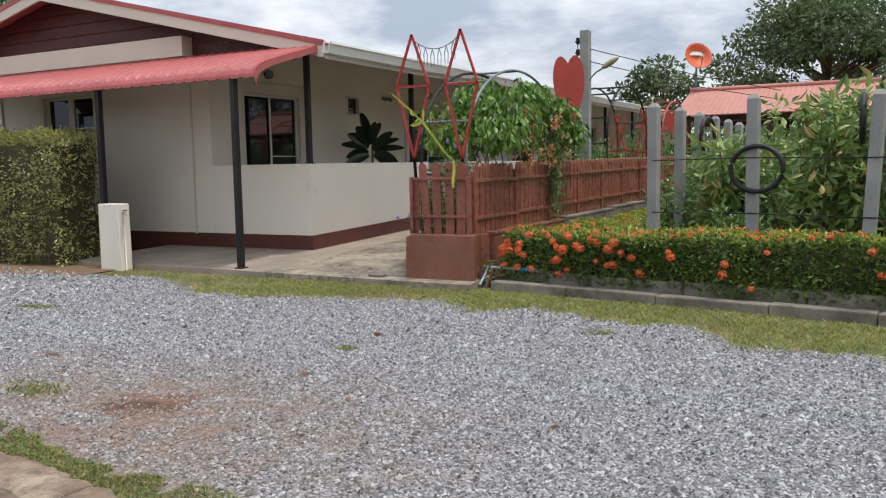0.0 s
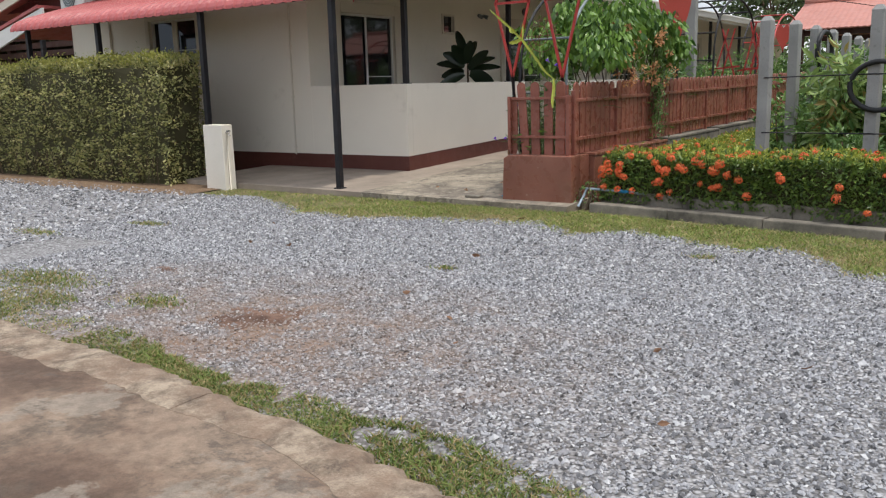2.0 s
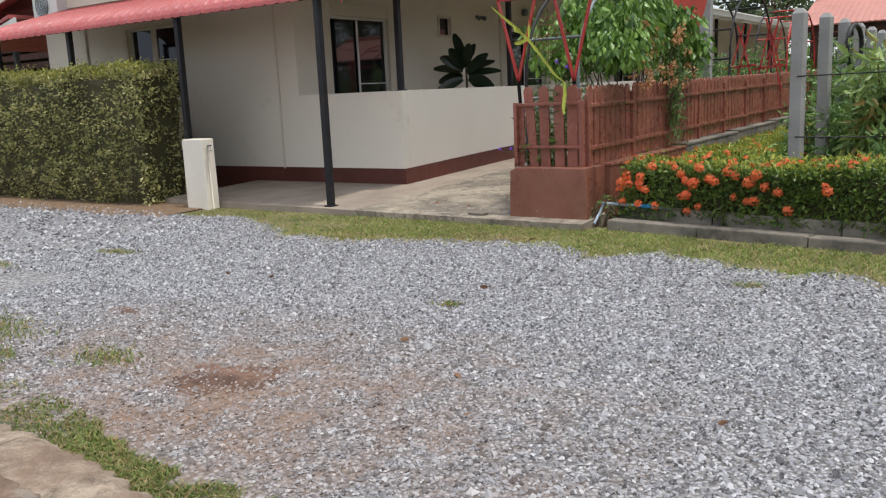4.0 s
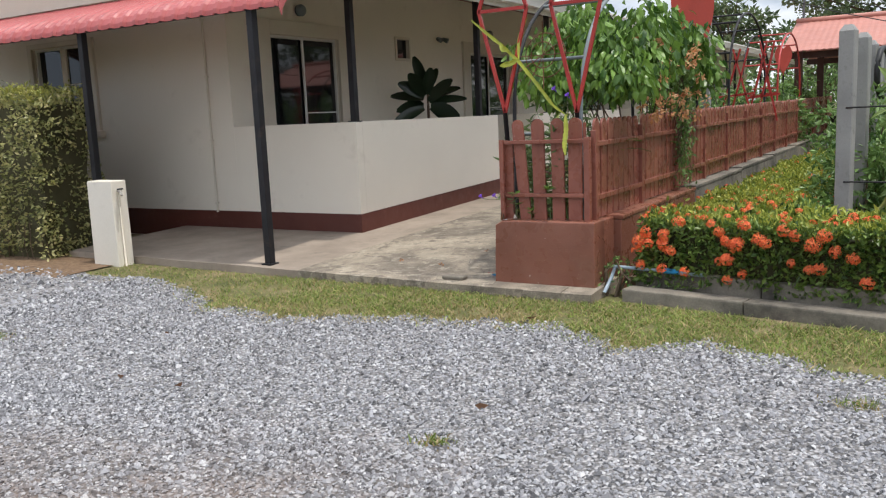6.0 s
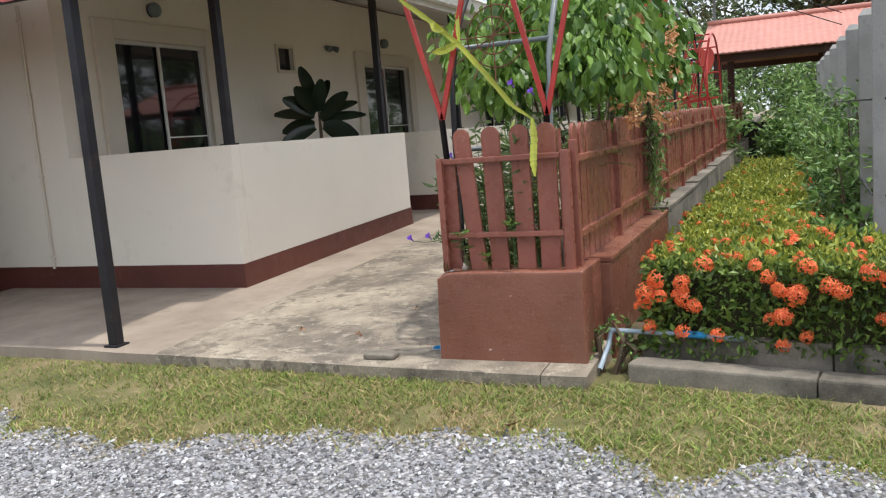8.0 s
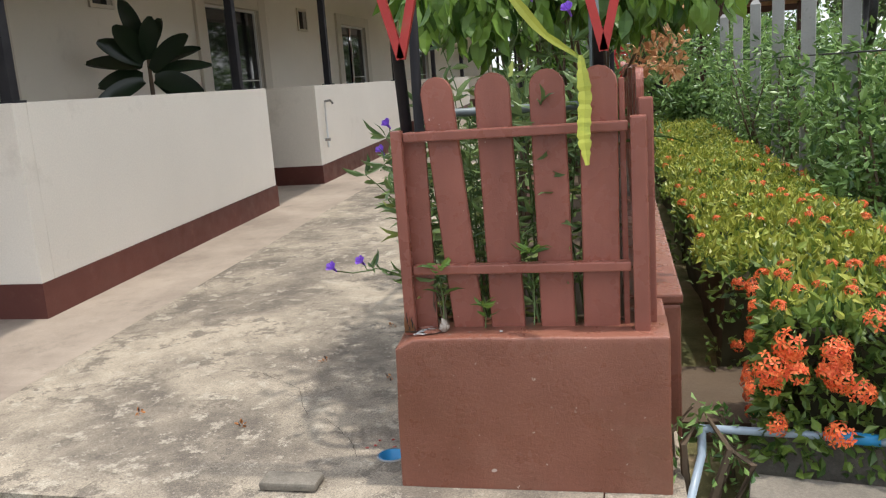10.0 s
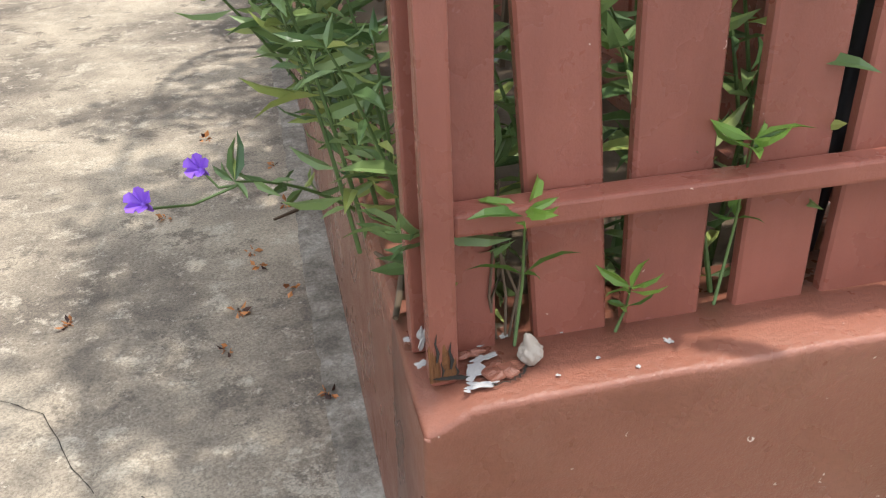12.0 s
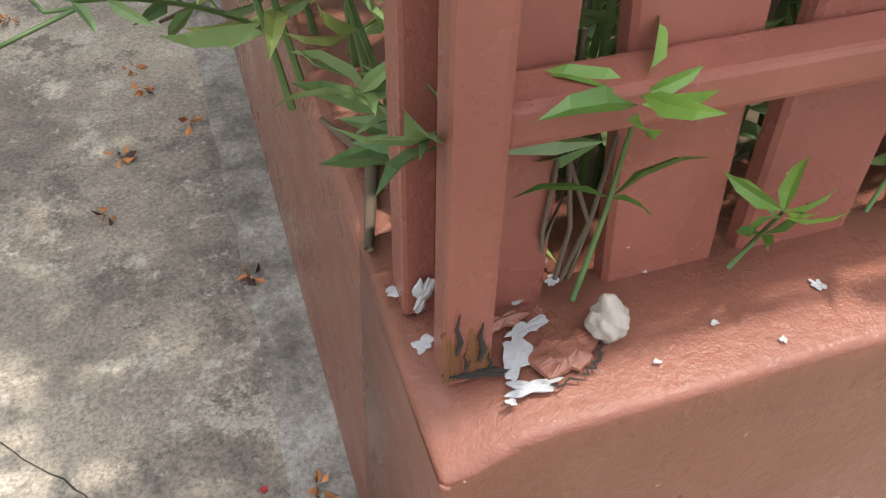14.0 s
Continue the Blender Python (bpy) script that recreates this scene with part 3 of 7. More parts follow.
def loose_stones():
    """Crushed stones lying on the gravel bed."""
    g = np.random.default_rng(3)
    shape = np.array([(1, 0, 0), (-0.9, 0.1, 0.1), (0.1, 0.8, 0), (0, -0.85, 0.1), (0.15, 0, 0.78), (-0.1, 0.1, -0.5)])
    tri = np.array([(0, 2, 4), (2, 1, 4), (1, 3, 4), (3, 0, 4), (2, 0, 5), (1, 2, 5), (3, 1, 5), (0, 3, 5)])
    spots = []
    for x0, x1, y0, y1, count, s in ((-7.2, 0.6, 2.3, 5.0, 70000, 0.0088), (-8.6, 1.4, 4.6, 7.4, 76000, 0.0092), (-16, -8, 3.4, 7.4, 11000, 0.018)):
        xs, ys = g.uniform(x0, x1, count), g.uniform(y0, y1, count)
        for x, y in zip(xs, ys):
            if y < drive_edge(x) + 0.16 + 0.2 * g.random() or y > (grass_edge(x) + 0.12 - 0.3 * g.random() ** 2 if x > -9.4 else 7.4):
                continue
            if in_patch(x, y, SOIL_PATCHES) and g.random() < 0.42:
                continue
            if in_patch(x, y, GRASS_PATCHES) and g.random() < 0.75:
                continue
            spots.append((x, y, gz(x, y) + 0.006 + 0.012 * noise.noise(Vector((x * 1.3, y * 1.3, 0))), s * math.exp(g.normal(0, 0.36))))
    spots = np.array(spots)
    n = len(spots)
    a = g.uniform(0, 2 * np.pi, n)
    ca, sa = np.cos(a), np.sin(a)
    v = shape[None] * g.uniform(0.65, 1.25, (n, 6, 1)) * spots[:, 3][:, None, None]
    x = v[:, :, 0] * ca[:, None] - v[:, :, 1] * sa[:, None]
    y = v[:, :, 0] * sa[:, None] + v[:, :, 1] * ca[:, None]
    tilt = g.normal(0, 0.35, n)[:, None]
    z = v[:, :, 2] + x * tilt
    co = np.stack([x, y, z], 2) + spots[:, None, :3]
    fs = (tri[None] + (np.arange(n) * 6)[:, None, None]).reshape(-1, 3)
    me = bpy.data.meshes.new("gravel_stones")
    me.from_pydata(co.reshape(-1, 3).tolist(), [], fs.tolist())
    tagged(link("gravel_stones", me, STONES), "loose grey and white crushed stones", "gravel", kind="stuff")


loose_stones()


def blades(name, spots, tall, material, seed, label, wide=0.0035, category="grass"):
    g = np.random.default_rng(seed)
    p = np.array(spots, float)
    n = len(p)
    a = g.uniform(0, 2 * np.pi, n)
    s = np.stack([np.cos(a), np.sin(a), np.zeros(n)], 1) * (wide * g.uniform(0.7, 1.5, n))[:, None]
    lean = np.stack([g.normal(0, 0.55, n), g.normal(0, 0.55, n), np.ones(n)], 1)
    h = (tall * g.uniform(0.4, 1.4, n))[:, None]
    mid = p + lean * h * 0.55
    tip = p + lean * h * np.array([1.6, 1.6, 0.9])
    vs = np.stack([p - s, p + s, mid + s * 0.8, mid - s * 0.8, tip], 1).reshape(-1, 3)
    fs = []
    for i in range(n):
        o = i * 5
        fs += [(o, o + 1, o + 2, o + 3), (o + 3, o + 2, o + 4)]
    me = bpy.data.meshes.new(name)
    me.from_pydata(vs.tolist(), [], fs)
    tagged(link(name, me, material), label, category, kind="stuff")


def lawns():
    g = np.random.default_rng(8)
    green, straw = [], []
    for x, y in zip(g.uniform(-9.2, 2.0, 120000), g.uniform(5.9, 7.9, 120000)):
        top = 7.86 - 0.02 * (x + 4) if x < -3.9 else 7.95 - 0.16 * (x + 3.9)
        e = grass_edge(x)
        if y > top or y < e - 0.14 + 0.26 * g.random() ** 1.5:
            continue
        bare = noise.noise(Vector((x * 1.7, y * 2.4, 4.2))) + 0.6 * noise.noise(Vector((x * 5.5, y * 5.5, 1.2)))
        near = max(0, 1 - (y - e) / 0.45)
        if g.random() < 0.8 * max(0, min(1, (-5.8 - x) / 1.6)) or bare > 0.42 and g.random() < 0.75:
            continue
        dry = noise.noise(Vector((x * 1.1, y * 1.6, 9.7))) + 0.45 * near
        (straw if g.random() < 0.2 + 0.9 * max(0, dry - 0.02) else green).append((x, y, gz(x, y) - 0.008))
    blades("grass_verge", green, 0.036, GRASS, 1, "short green grass verge beside the concrete walk")
    blades("dry_grass_verge", straw, 0.030, STRAW, 4, "trodden straw coloured grass in the verge")
    green, straw = [], []
    for x, k in zip(g.uniform(-9.5, 1.0, 60000), g.random(60000)):
        wide = 0.33 + wob(x, 1.3, 0.12, 12) - 0.16 * math.exp(-((x + 3.4) / 0.5) ** 2) + 0.5 * max(0, min(1, (-4.5 - x) / 1.6))
        yy = drive_edge(x) - 0.03 + k * wide
        thin = noise.noise(Vector((x * 2.1, yy * 3.0, 3.3))) + 0.7 * noise.noise(Vector((x * 7.0, yy * 7.0, 6.1)))
        if thin > 0.85 - 0.5 * k or x < -4.6 and thin > -0.05 and g.random() < 0.7:
            continue
        dry = noise.noise(Vector((x * 1.5, yy * 1.5, 7.7)))
        (straw if g.random() < 0.15 + 0.7 * max(0, dry) + (0.2 if x < -4.6 else 0) else green).append((x, yy, gz(x, yy) - 0.004))
    for cx, cy, rx, ry in GRASS_PATCHES:
        for _ in range(int(9000 * rx * ry) + 60):
            x, y = cx + rx * g.normal(0, 0.5), cy + ry * g.normal(0, 0.5)
            (straw if g.random() < 0.3 else green).append((x, y, gz(x, y)))
    blades("grass_drive_border", green, 0.030, BORDER_GRASS, 2, "ragged low green grass along the concrete drive")
    blades("dry_grass_drive_border", straw, 0.026, STRAW, 5, "dry straw and leaf bits along the concrete drive")


lawns()
strip_mesh("ground_verge", -9.4, 3.0, 0.1, lambda x: grass_edge(x) + 0.02, lambda x: 8.2, lambda x, y: gz(x, y) - 0.002, 8, EARTH, "trodden earth under thin grass", "ground")
strip_mesh("ground_litter", -16.5, -9.3, 0.15, lambda x: 6.95 + wob(x, 1.0, 0.25, 30), lambda x: 8.6, lambda x, y: gz(x, y) + 0.014 - 0.06 * max(0, 7.25 - y), 12, LITTER, "brown dry leaf litter under the clipped hedge", "leaf litter")

# ---- the walk ----
def walk_edge(x):
    return 7.9 - 0.035 * (x + 7.0)


def walk_slab(name, x0, x1, y0, y1, material, label, dz=0.0):
    """A stretch of the sloping concrete walk, 15 cm thick, with a worn front edge."""
    nx, ny = max(2, int((x1 - x0) / 0.12)), max(2, int((y1 - y0) / 0.4))
    vs, fs = [], []
    for i in range(nx + 1):
        x = x0 + (x1 - x0) * i / nx
        f = walk_edge(x) + wob(x, 2.5, 0.012, 6) if y0 <= 8.0 else y0
        for j in range(ny + 1):
            y = f + (y1 - f) * (j / ny) ** 1.5
            vs.append((x, y, sz(y) + dz - (0.006 if j == 0 and y0 <= 8 else 0)))
        vs.append((x, f - 0.006, sz(f) - 0.2))
        vs.append((x, y1, sz(y1) - 0.2))
    w = ny + 3
    for i in range(nx):
        for j in range(ny):
            o = i * w + j
            fs.append((o, o + w, o + w + 1, o + 1))
        o = i * w
        fs.append((o + ny + 1, o + w + ny + 1, o + w, o))
        fs.append((o + ny, o + w + ny, o + w + ny + 2, o + ny + 2))
        fs.append((o + ny + 2, o + w + ny + 2, o + w + ny + 1, o + ny + 1))
    for o in (0, nx * w):
        ring = [o + j for j in range(ny + 1)] + [o + ny + 2, o + ny + 1]
        fs.append(tuple(ring if o == 0 else reversed(ring)))
    return tagged(raw(name, vs, fs, material), label, "pavement", kind="structure")


WALK = walk_slab("pavement_walk_front", -6.86, -4.2, 7.9, 14.3, SLAB, "pale concrete walk with dark mould stains and sandy patches")
walk_slab("pavement_walk_back", -6.86, -4.2, 14.315, 24, SLAB, "weathered concrete walk between porches and fence")
walk_slab("pavement_walk_far", -6.86, -4.2, 24.015, 44, SLAB, "weathered concrete walk between porches and fence")
walk_slab("pavement_planter_foot", -4.195, -3.95, 7.9, 8.44, SLAB, "weathered concrete footing beside the planter")
walk_slab("pavement_porch_strip", -9.4, -6.8605, 7.9, 44, STRIP, "smooth brownish concrete apron beside the cream house", 0.0006)

walk_slab("pavement_porch_front", -10.4, -9.402, 7.96, 9.79, STRIP, "smooth brownish concrete apron before the house front", 0.0003)

strip_mesh("pavement_mortar_strip", -4.93, -4.83, 0.0035, lambda x: 8.275, lambda x: 14.2, lambda x, y: sz(y) + 0.004 - 0.02 * max(0, -4.905 - x + wob(y, 5.0, 0.012, 4) + wob(y, 19.0, 0.007, 6)) * 8, 420, MORTAR, "pale smeared mortar strip along the foot of the planter", "mortar")

# ---- the house ----
XW, XH, YF = -9.4, -7.5, 9.8
EAVE_X, EAVE_Z, PITCH, RIDGE_X = -6.85, 3.06, 0.238, -12.6


def roof_z(x):
    return EAVE_Z + PITCH * (EAVE_X - x) if x >= RIDGE_X else EAVE_Z + PITCH * (EAVE_X - 2 * RIDGE_X + x)


def wall_with_holes(name, along, fixed, depth, a0, a1, z0, z1, holes, material, label):
    """A wall along x or y with openings (a0, a1, z0, z1) through it."""
    bm = bmesh.new()
    cuts = sorted({a0, a1, *(h[0] for h in holes), *(h[1] for h in holes)})
    for s, e in zip(cuts, cuts[1:]):
        hs = [h for h in holes if h[0] <= s and h[1] >= e]
        spans = [(z0, z1)] if not hs else [(z0, hs[0][2]), (hs[0][3], z1)]
        for b, t in spans:
            if t - b > 0.001:
                if along == "x":
                    box(s, e, fixed, fixed + depth, b, t, 0, bm)
                else:
                    box(fixed, fixed + depth, s, e, b, t, 0, bm)
    bmesh.ops.remove_doubles(bm, verts=bm.verts, dist=0.0005)
    return tagged(part(name, bm, material), label, "wall", kind="structure")


PORCHES = [(9.8, 13.38), (14.75, 19.0), (20.6, 25.0), (26.6, 31.0), (32.6, 37.0)]
WIN = [(10.55, 12.0, 0.95, 2.65), (16.0, 17.7, 0.95, 2.63), (21.6, 23.2, 0.95, 2.63), (27.6, 29.2, 0.95, 2.63)]
VENTS = [(13.57, 13.93, 2.45, 2.75), (19.4, 19.76, 2.45, 2.75)]
wall_with_holes("wall_east", "y", XW - 0.15, 0.15, YF + 0.15, 42, 0.0, 3.55, WIN + VENTS, CREAM, "plain cream plastered house wall under the porch roof")
wall_with_holes("wall_front", "x", YF, 0.15, -14.45, XW, 0.0, 3.55, [(-13.27, -12.0, 1.5, 2.7)], CREAM, "plain cream plastered front wall of the house")
tagged(part("wall_corner", box(-15.5, -14.45, YF - 0.05, YF + 0.15, 0.0, 3.5), CREAM), "projecting cream plastered wall corner", "wall", kind="structure")
tagged(part("wall_west", box(-15.65, -15.502, YF - 0.05, 42, 0.0, 3.4), CREAM), "cream plastered side wall of the house", "wall", kind="structure")
tagged(part("wall_rear", box(-15.65, XW - 0.16, 42.01, 42.2, 0.0, 3.4), CREAM), "cream plastered rear wall of the house", "wall", kind="structure")
for i, (a, b) in enumerate(PORCHES):
    bm = bmesh.new()
    top = 1.47
    box(XW, XH, a, a + 0.12, 0.0, top, 0.006, bm)
    box(XH - 0.12, XH - 0.001, a + 0.121, b, 0.0, top, 0.006, bm)
    tagged(part("wall_porch_%d" % (i + 1), bm, CREAM), "cream plastered half wall round a porch", "half wall", kind="structure")
    fl = tagged(part("floor_porch_%d" % (i + 1), box(XW, XH - 0.122, a + 0.122, b - 0.01, 0.1, sz(a) + 0.33), STRIP), "grey concrete porch floor", "floor", kind="structure")
    bm = bmesh.new()
    box(XW - (6 if i == 0 else 0) * 0, XH + 0.012, a - 0.012, a - 0.001, 0.1, sz(a) + 0.215, 0, bm)
    part_ob = tagged(part("baseboard_porch_front_%d" % (i + 1), bm, MAROON), "dark maroon painted skirting band", "skirting", kind="structure")
    vs = [(XH + 0.012 - d, y, z) for d in (0, 0.011) for y, z in ((a - 0.001, 0.1), (a - 0.001, sz(a) + 0.215), (b, sz(b) + 0.215), (b, 0.1))]
    raw_ob = raw("baseboard_porch_side_%d" % (i + 1), vs, [(0, 3, 2, 1), (4, 5, 6, 7), (0, 1, 5, 4), (1, 2, 6, 5), (2, 3, 7, 6)], MAROON)
    tagged(raw_ob, "dark maroon painted skirting band", "skirting", kind="structure")
tagged(part("baseboard_front", box(-14.45, XW - 0.002, YF - 0.012, YF - 0.001, 0.05, sz(9.8) + 0.215), MAROON), "dark maroon painted skirting band", "skirting", kind="structure")


def gable():
    """Gable boards over the front wall, the cream beam and the fascia."""
    base = thing("gable_wall", "dark maroon boarded gable above the awning", "gable", kind="structure")
    z = 3.15
    while z < roof_z(RIDGE_X) - 0.1:
        h = 0.19
        def reach(zz):
            return min(1, (zz - EAVE_Z) / PITCH / (EAVE_X - RIDGE_X))
        k0, k1 = reach(z), reach(min(z + h, roof_z(RIDGE_X) - 0.02))
        x0, x1 = EAVE_X + (RIDGE_X - EAVE_X) * k0, EAVE_X + (RIDGE_X - EAVE_X) * k1
        l0, l1 = 2 * RIDGE_X - x0, 2 * RIDGE_X - x1
        y = YF - 0.02
        zt = min(z + h, roof_z(RIDGE_X) - 0.02) - 0.008
        vs = [(l0, y - 0.012, z), (x0, y - 0.012, z), (x1, y, zt), (l1, y, zt), (l0, y + 0.02, z), (x0, y + 0.02, z), (x1, y + 0.02, zt), (l1, y + 0.02, zt)]
        raw("board", vs, [(0, 1, 2, 3), (7, 6, 5, 4), (0, 4, 5, 1), (1, 5, 6, 2), (2, 6, 7, 3), (3, 7, 4, 0)], GABLE, base)
        z += h
    return base


gable()
tagged(part("beam_front", box(-15.6, -9.67, YF - 0.26, YF - 0.035, 3.16, 3.47, 0.008), CREAM_TRIM), "cream plastered beam over the front wall", "beam", kind="structure")


def roof():
    base = thing("roof", "red metal sheet roof with pale fascia boards", "roof", kind="structure")
    y0, y1 = 9.3, 43
    for sgn, name in ((1, "east"), (-1, "west")):
        vs, fs = [], []
        n = 30
        for k in range(n + 1):
            x = EAVE_X + 0.08 + (RIDGE_X - EAVE_X - 0.08) * k / n
            xx = x if sgn == 1 else 2 * RIDGE_X - x
            for y in (y0, y1):
                for dz in (0.045, 0.015):
                    vs.append((xx, y, roof_z(min(x, EAVE_X)) + dz - (PITCH * max(0, x - EAVE_X))))
        for k in range(n):
            o = k * 4
            fs += [(o, o + 4, o + 6, o + 2), (o + 1, o + 3, o + 7, o + 5), (o, o + 1, o + 5, o + 4), (o + 2, o + 6, o + 7, o + 3)]
        fs += [(0, 2, 3, 1), (n * 4, n * 4 + 1, n * 4 + 3, n * 4 + 2)]
        raw("roof_sheet", vs, fs, TIN, base)
    bmx = [(EAVE_X + 0.02, roof_z(EAVE_X)), (RIDGE_X, roof_z(RIDGE_X)), (2 * RIDGE_X - EAVE_X, roof_z(EAVE_X))]
    for (xa, za), (xb, zb) in zip(bmx, bmx[1:]):
        vs = [(xa, 9.3, za + 0.012), (xb, 9.3, zb + 0.012), (xb, 9.3, zb - 0.16), (xa, 9.3, za - 0.16), (xa, 9.34, za + 0.012), (xb, 9.34, zb + 0.012), (xb, 9.34, zb - 0.16), (xa, 9.34, za - 0.16)]
        raw("fascia", vs, [(0, 1, 2, 3), (7, 6, 5, 4), (0, 4, 5, 1), (1, 5, 6, 2), (2, 6, 7, 3), (3, 7, 4, 0)], CREAM_TRIM, base, "cream painted rake board")
        vs = [(xa, 9.285, za + 0.075), (xb, 9.285, zb + 0.075), (xb, 9.285, zb + 0.0), (xa, 9.285, za + 0.0), (xa, 9.32, za + 0.075), (xb, 9.32, zb + 0.075), (xb, 9.32, zb + 0.0), (xa, 9.32, za + 0.0)]
        raw("verge_flashing", vs, [(0, 1, 2, 3), (7, 6, 5, 4), (0, 4, 5, 1), (1, 5, 6, 2), (2, 6, 7, 3), (3, 7, 4, 0)], TIN, base, "red verge flashing")
    return base


roof()
vs = [(EAVE_X - 0.01, 9.35, roof_z(EAVE_X) - 0.10), (XW + 0.003, 9.35, roof_z(XW) - 0.10), (XW + 0.003, 42, roof_z(XW) - 0.10), (EAVE_X - 0.01, 42, roof_z(EAVE_X) - 0.10)]
vs += [(x, y, z + 0.03) for x, y, z in vs]
tagged(raw("ceiling_porch", vs, [(0, 1, 2, 3), (7, 6, 5, 4), (0, 4, 5, 1), (1, 5, 6, 2), (2, 6, 7, 3), (3, 7, 4, 0)], SOFFIT), "grey board soffit under the porch roof", "ceiling", kind="structure")


def gutter():
    base = thing("roof_gutter", "off-white painted box gutter along the eave", "gutter")
    prof = [(0.03, 0.0), (0.0, -0.13), (0.02, -0.15), (0.11, -0.15), (0.145, -0.03), (0.165, -0.03), (0.16, 0.0), (0.135, 0.0), (0.10, -0.13), (0.035, -0.13), (0.05, 0.0)]
    vs, fs = [], []
    for y in (9.28, 43):
        vs += [(EAVE_X + a, y, EAVE_Z + 0.04 + b) for a, b in prof]
    n = len(prof)
    for k in range(n):
        k2 = (k + 1) % n
        fs.append((k, k2, n + k2, n + k))
    fs += [tuple(reversed(range(n))), tuple(range(n, 2 * n))]
    raw("trough", vs, fs, WHITE, base)
    for i in range(24):
        y = 9.7 + i * 1.2
        part("bracket", box(EAVE_X + 0.01, EAVE_X + 0.16, y, y + 0.03, EAVE_Z - 0.125, EAVE_Z - 0.112), WHITE, base)
    part("fascia", box(EAVE_X - 0.012, EAVE_X - 0.002, 9.36, 43, EAVE_Z - 0.17, EAVE_Z + 0.01), WHITE, base)
    return base


gutter()


def awning():
    """Bullnose awning of ribbed red sheet over the front, on black rafters."""
    base = thing("awning", "red ribbed metal awning with a rolled front edge", "awning")
    prof = [(9.54, 3.12), (9.0, 2.97), (8.55, 2.845), (8.32, 2.78), (8.19, 2.74), (8.09, 2.695), (8.02, 2.64), (7.985, 2.58), (7.98, 2.535)]
    x0, x1, pitch = -14.7, -6.95, 0.19
    xs = []
    x = x0
    while x < x1:
        xs += [(x, 0.0), (x + pitch * 0.62, 0.0), (x + pitch * 0.72, 0.026), (x + pitch * 0.90, 0.026)]
        x += pitch
    xs.append((x1, 0.0))
    xs = [v for v in xs if v[0] <= x1]
    vs, fs = [], []
    for xx, r in xs:
        for i, (y, z) in enumerate(prof):
            k = min(1, max(0, (i - 2) / 5))
            vs.append((xx, y - r * k, z + r * (1 - 0.7 * k)))
    m = len(prof)
    for i in range(len(xs) - 1):
        for j in range(m - 1):
            o = i * m + j
            fs.append((o, o + m, o + m + 1, o + 1))
    sheet = raw("sheet", vs, fs, TIN, base)
    sol = sheet.modifiers.new("thick", "SOLIDIFY")
    sol.thickness, sol.offset = 0.006, -1
    vs, fs = [], []
    for xx in (x1 + 0.002, x1 + 0.014):
        vs += [(xx, y, z + 0.015) for y, z in prof] + [(xx, y + (0.04 if i > 3 else 0), z - 0.075) for i, (y, z) in reversed(list(enumerate(prof)))]
    n = 2 * m
    for k in range(n):
        k2 = (k + 1) % n
        fs.append((k, k2, n + k2, n + k))
    for k in range(m - 1):
        fs.append((k, k + 1, n - 2 - k, n - 1 - k))
        fs.append((n + k + 1, n + k, 2 * n - 1 - k, 2 * n - 2 - k))
    raw("end_flashing", vs, fs, TIN, base)
    for y, z in ((8.05, 2.55), (8.85, 2.84), (9.45, 3.01)):
        part("purlin", box(x0 + 0.02, x1 - 0.02, y, y + 0.05, z, z + 0.05), BLACK, base, "black steel tube")
    return base


awning()


def steel_post(x, y, z0, z1, label):
    base = thing("awning_post", label, "post", "black steel posts of the house")
    part("shaft", box(x - 0.037, x + 0.037, y - 0.037, y + 0.037, z0, z1, 0.006), BLACK, base)
    part("foot_plate", box(x - 0.06, x + 0.06, y - 0.06, y + 0.06, z0 - 0.002, z0 + 0.012, 0.002), BLACK, base)


for x in (-7.32, -9.85, -12.4, -14.5):
    steel_post(x, 8.03 - 0.02 * (x + 7.3), sz(8.1) if x > -10.3 else 0.04, 2.56, "black square steel post holding up the red awning")
for y in (9.87, 12.9, 15.4, 18.6, 21.5, 24.5, 27.5, 30.5, 35):
    steel_post(XH - 0.06, y, 1.47, roof_z(XH) - 0.1, "black square steel post on the cream half wall")


def window(name, along, fixed, a0, a1, z0, z1, label, trim=0.26):
    """A sliding window: trim, frame, two dark panes and their stiles."""
    base = tagged(new(name), label, "window", kind="structure")

    def bx(s, e, d0, d1, b, t, bev=0.0):
        return box(s, e, fixed - d1, fixed - d0, b, t, bev) if along == "x" else box(fixed + d0, fixed + d1, s, e, b, t, bev)
    if trim:
        for s, e, b, t in ((a0 - trim, a0 - 0.001, z0, z1 + trim * 0.75), (a1 + 0.001, a1 + trim, z0, z1 + trim * 0.75), (a0, a1, z1 + 0.001, z1 + trim * 0.75)):
            part("trim", bx(s, e, 0.002, 0.05, b, t, 0.008), CREAM_TRIM, base, "cream moulded plaster surround")
    f = 0.035
    for s, e, b, t in ((a0, a0 + f, z0, z1), (a1 - f, a1, z0, z1), (a0 + f, a1 - f, z1 - f, z1), (a0 + f, a1 - f, z0, z0 + f)):
        part("window_frame", bx(s, e, -0.10, -0.02, b, t, 0.004), WHITE, base, "white aluminium frame")
    mid = (a0 + a1) / 2
    for s, e, d in ((a0 + f, mid, -0.065), (mid, a1 - f, -0.045)):
        part("pane", bx(s + 0.003, e - 0.003, d - 0.004, d, z0 + f, z1 - f), GLASS, base, "dark reflecting glass")
    part("stile", bx(mid - 0.02, mid + 0.02, -0.045, -0.03, z0 + f, z1 - f), WHITE, base, "white aluminium stile")
    part("rail", bx(mid + 0.03, a1 - f, -0.043, -0.038, z0 + 0.66, z0 + 0.675), WHITE, base)
    return base


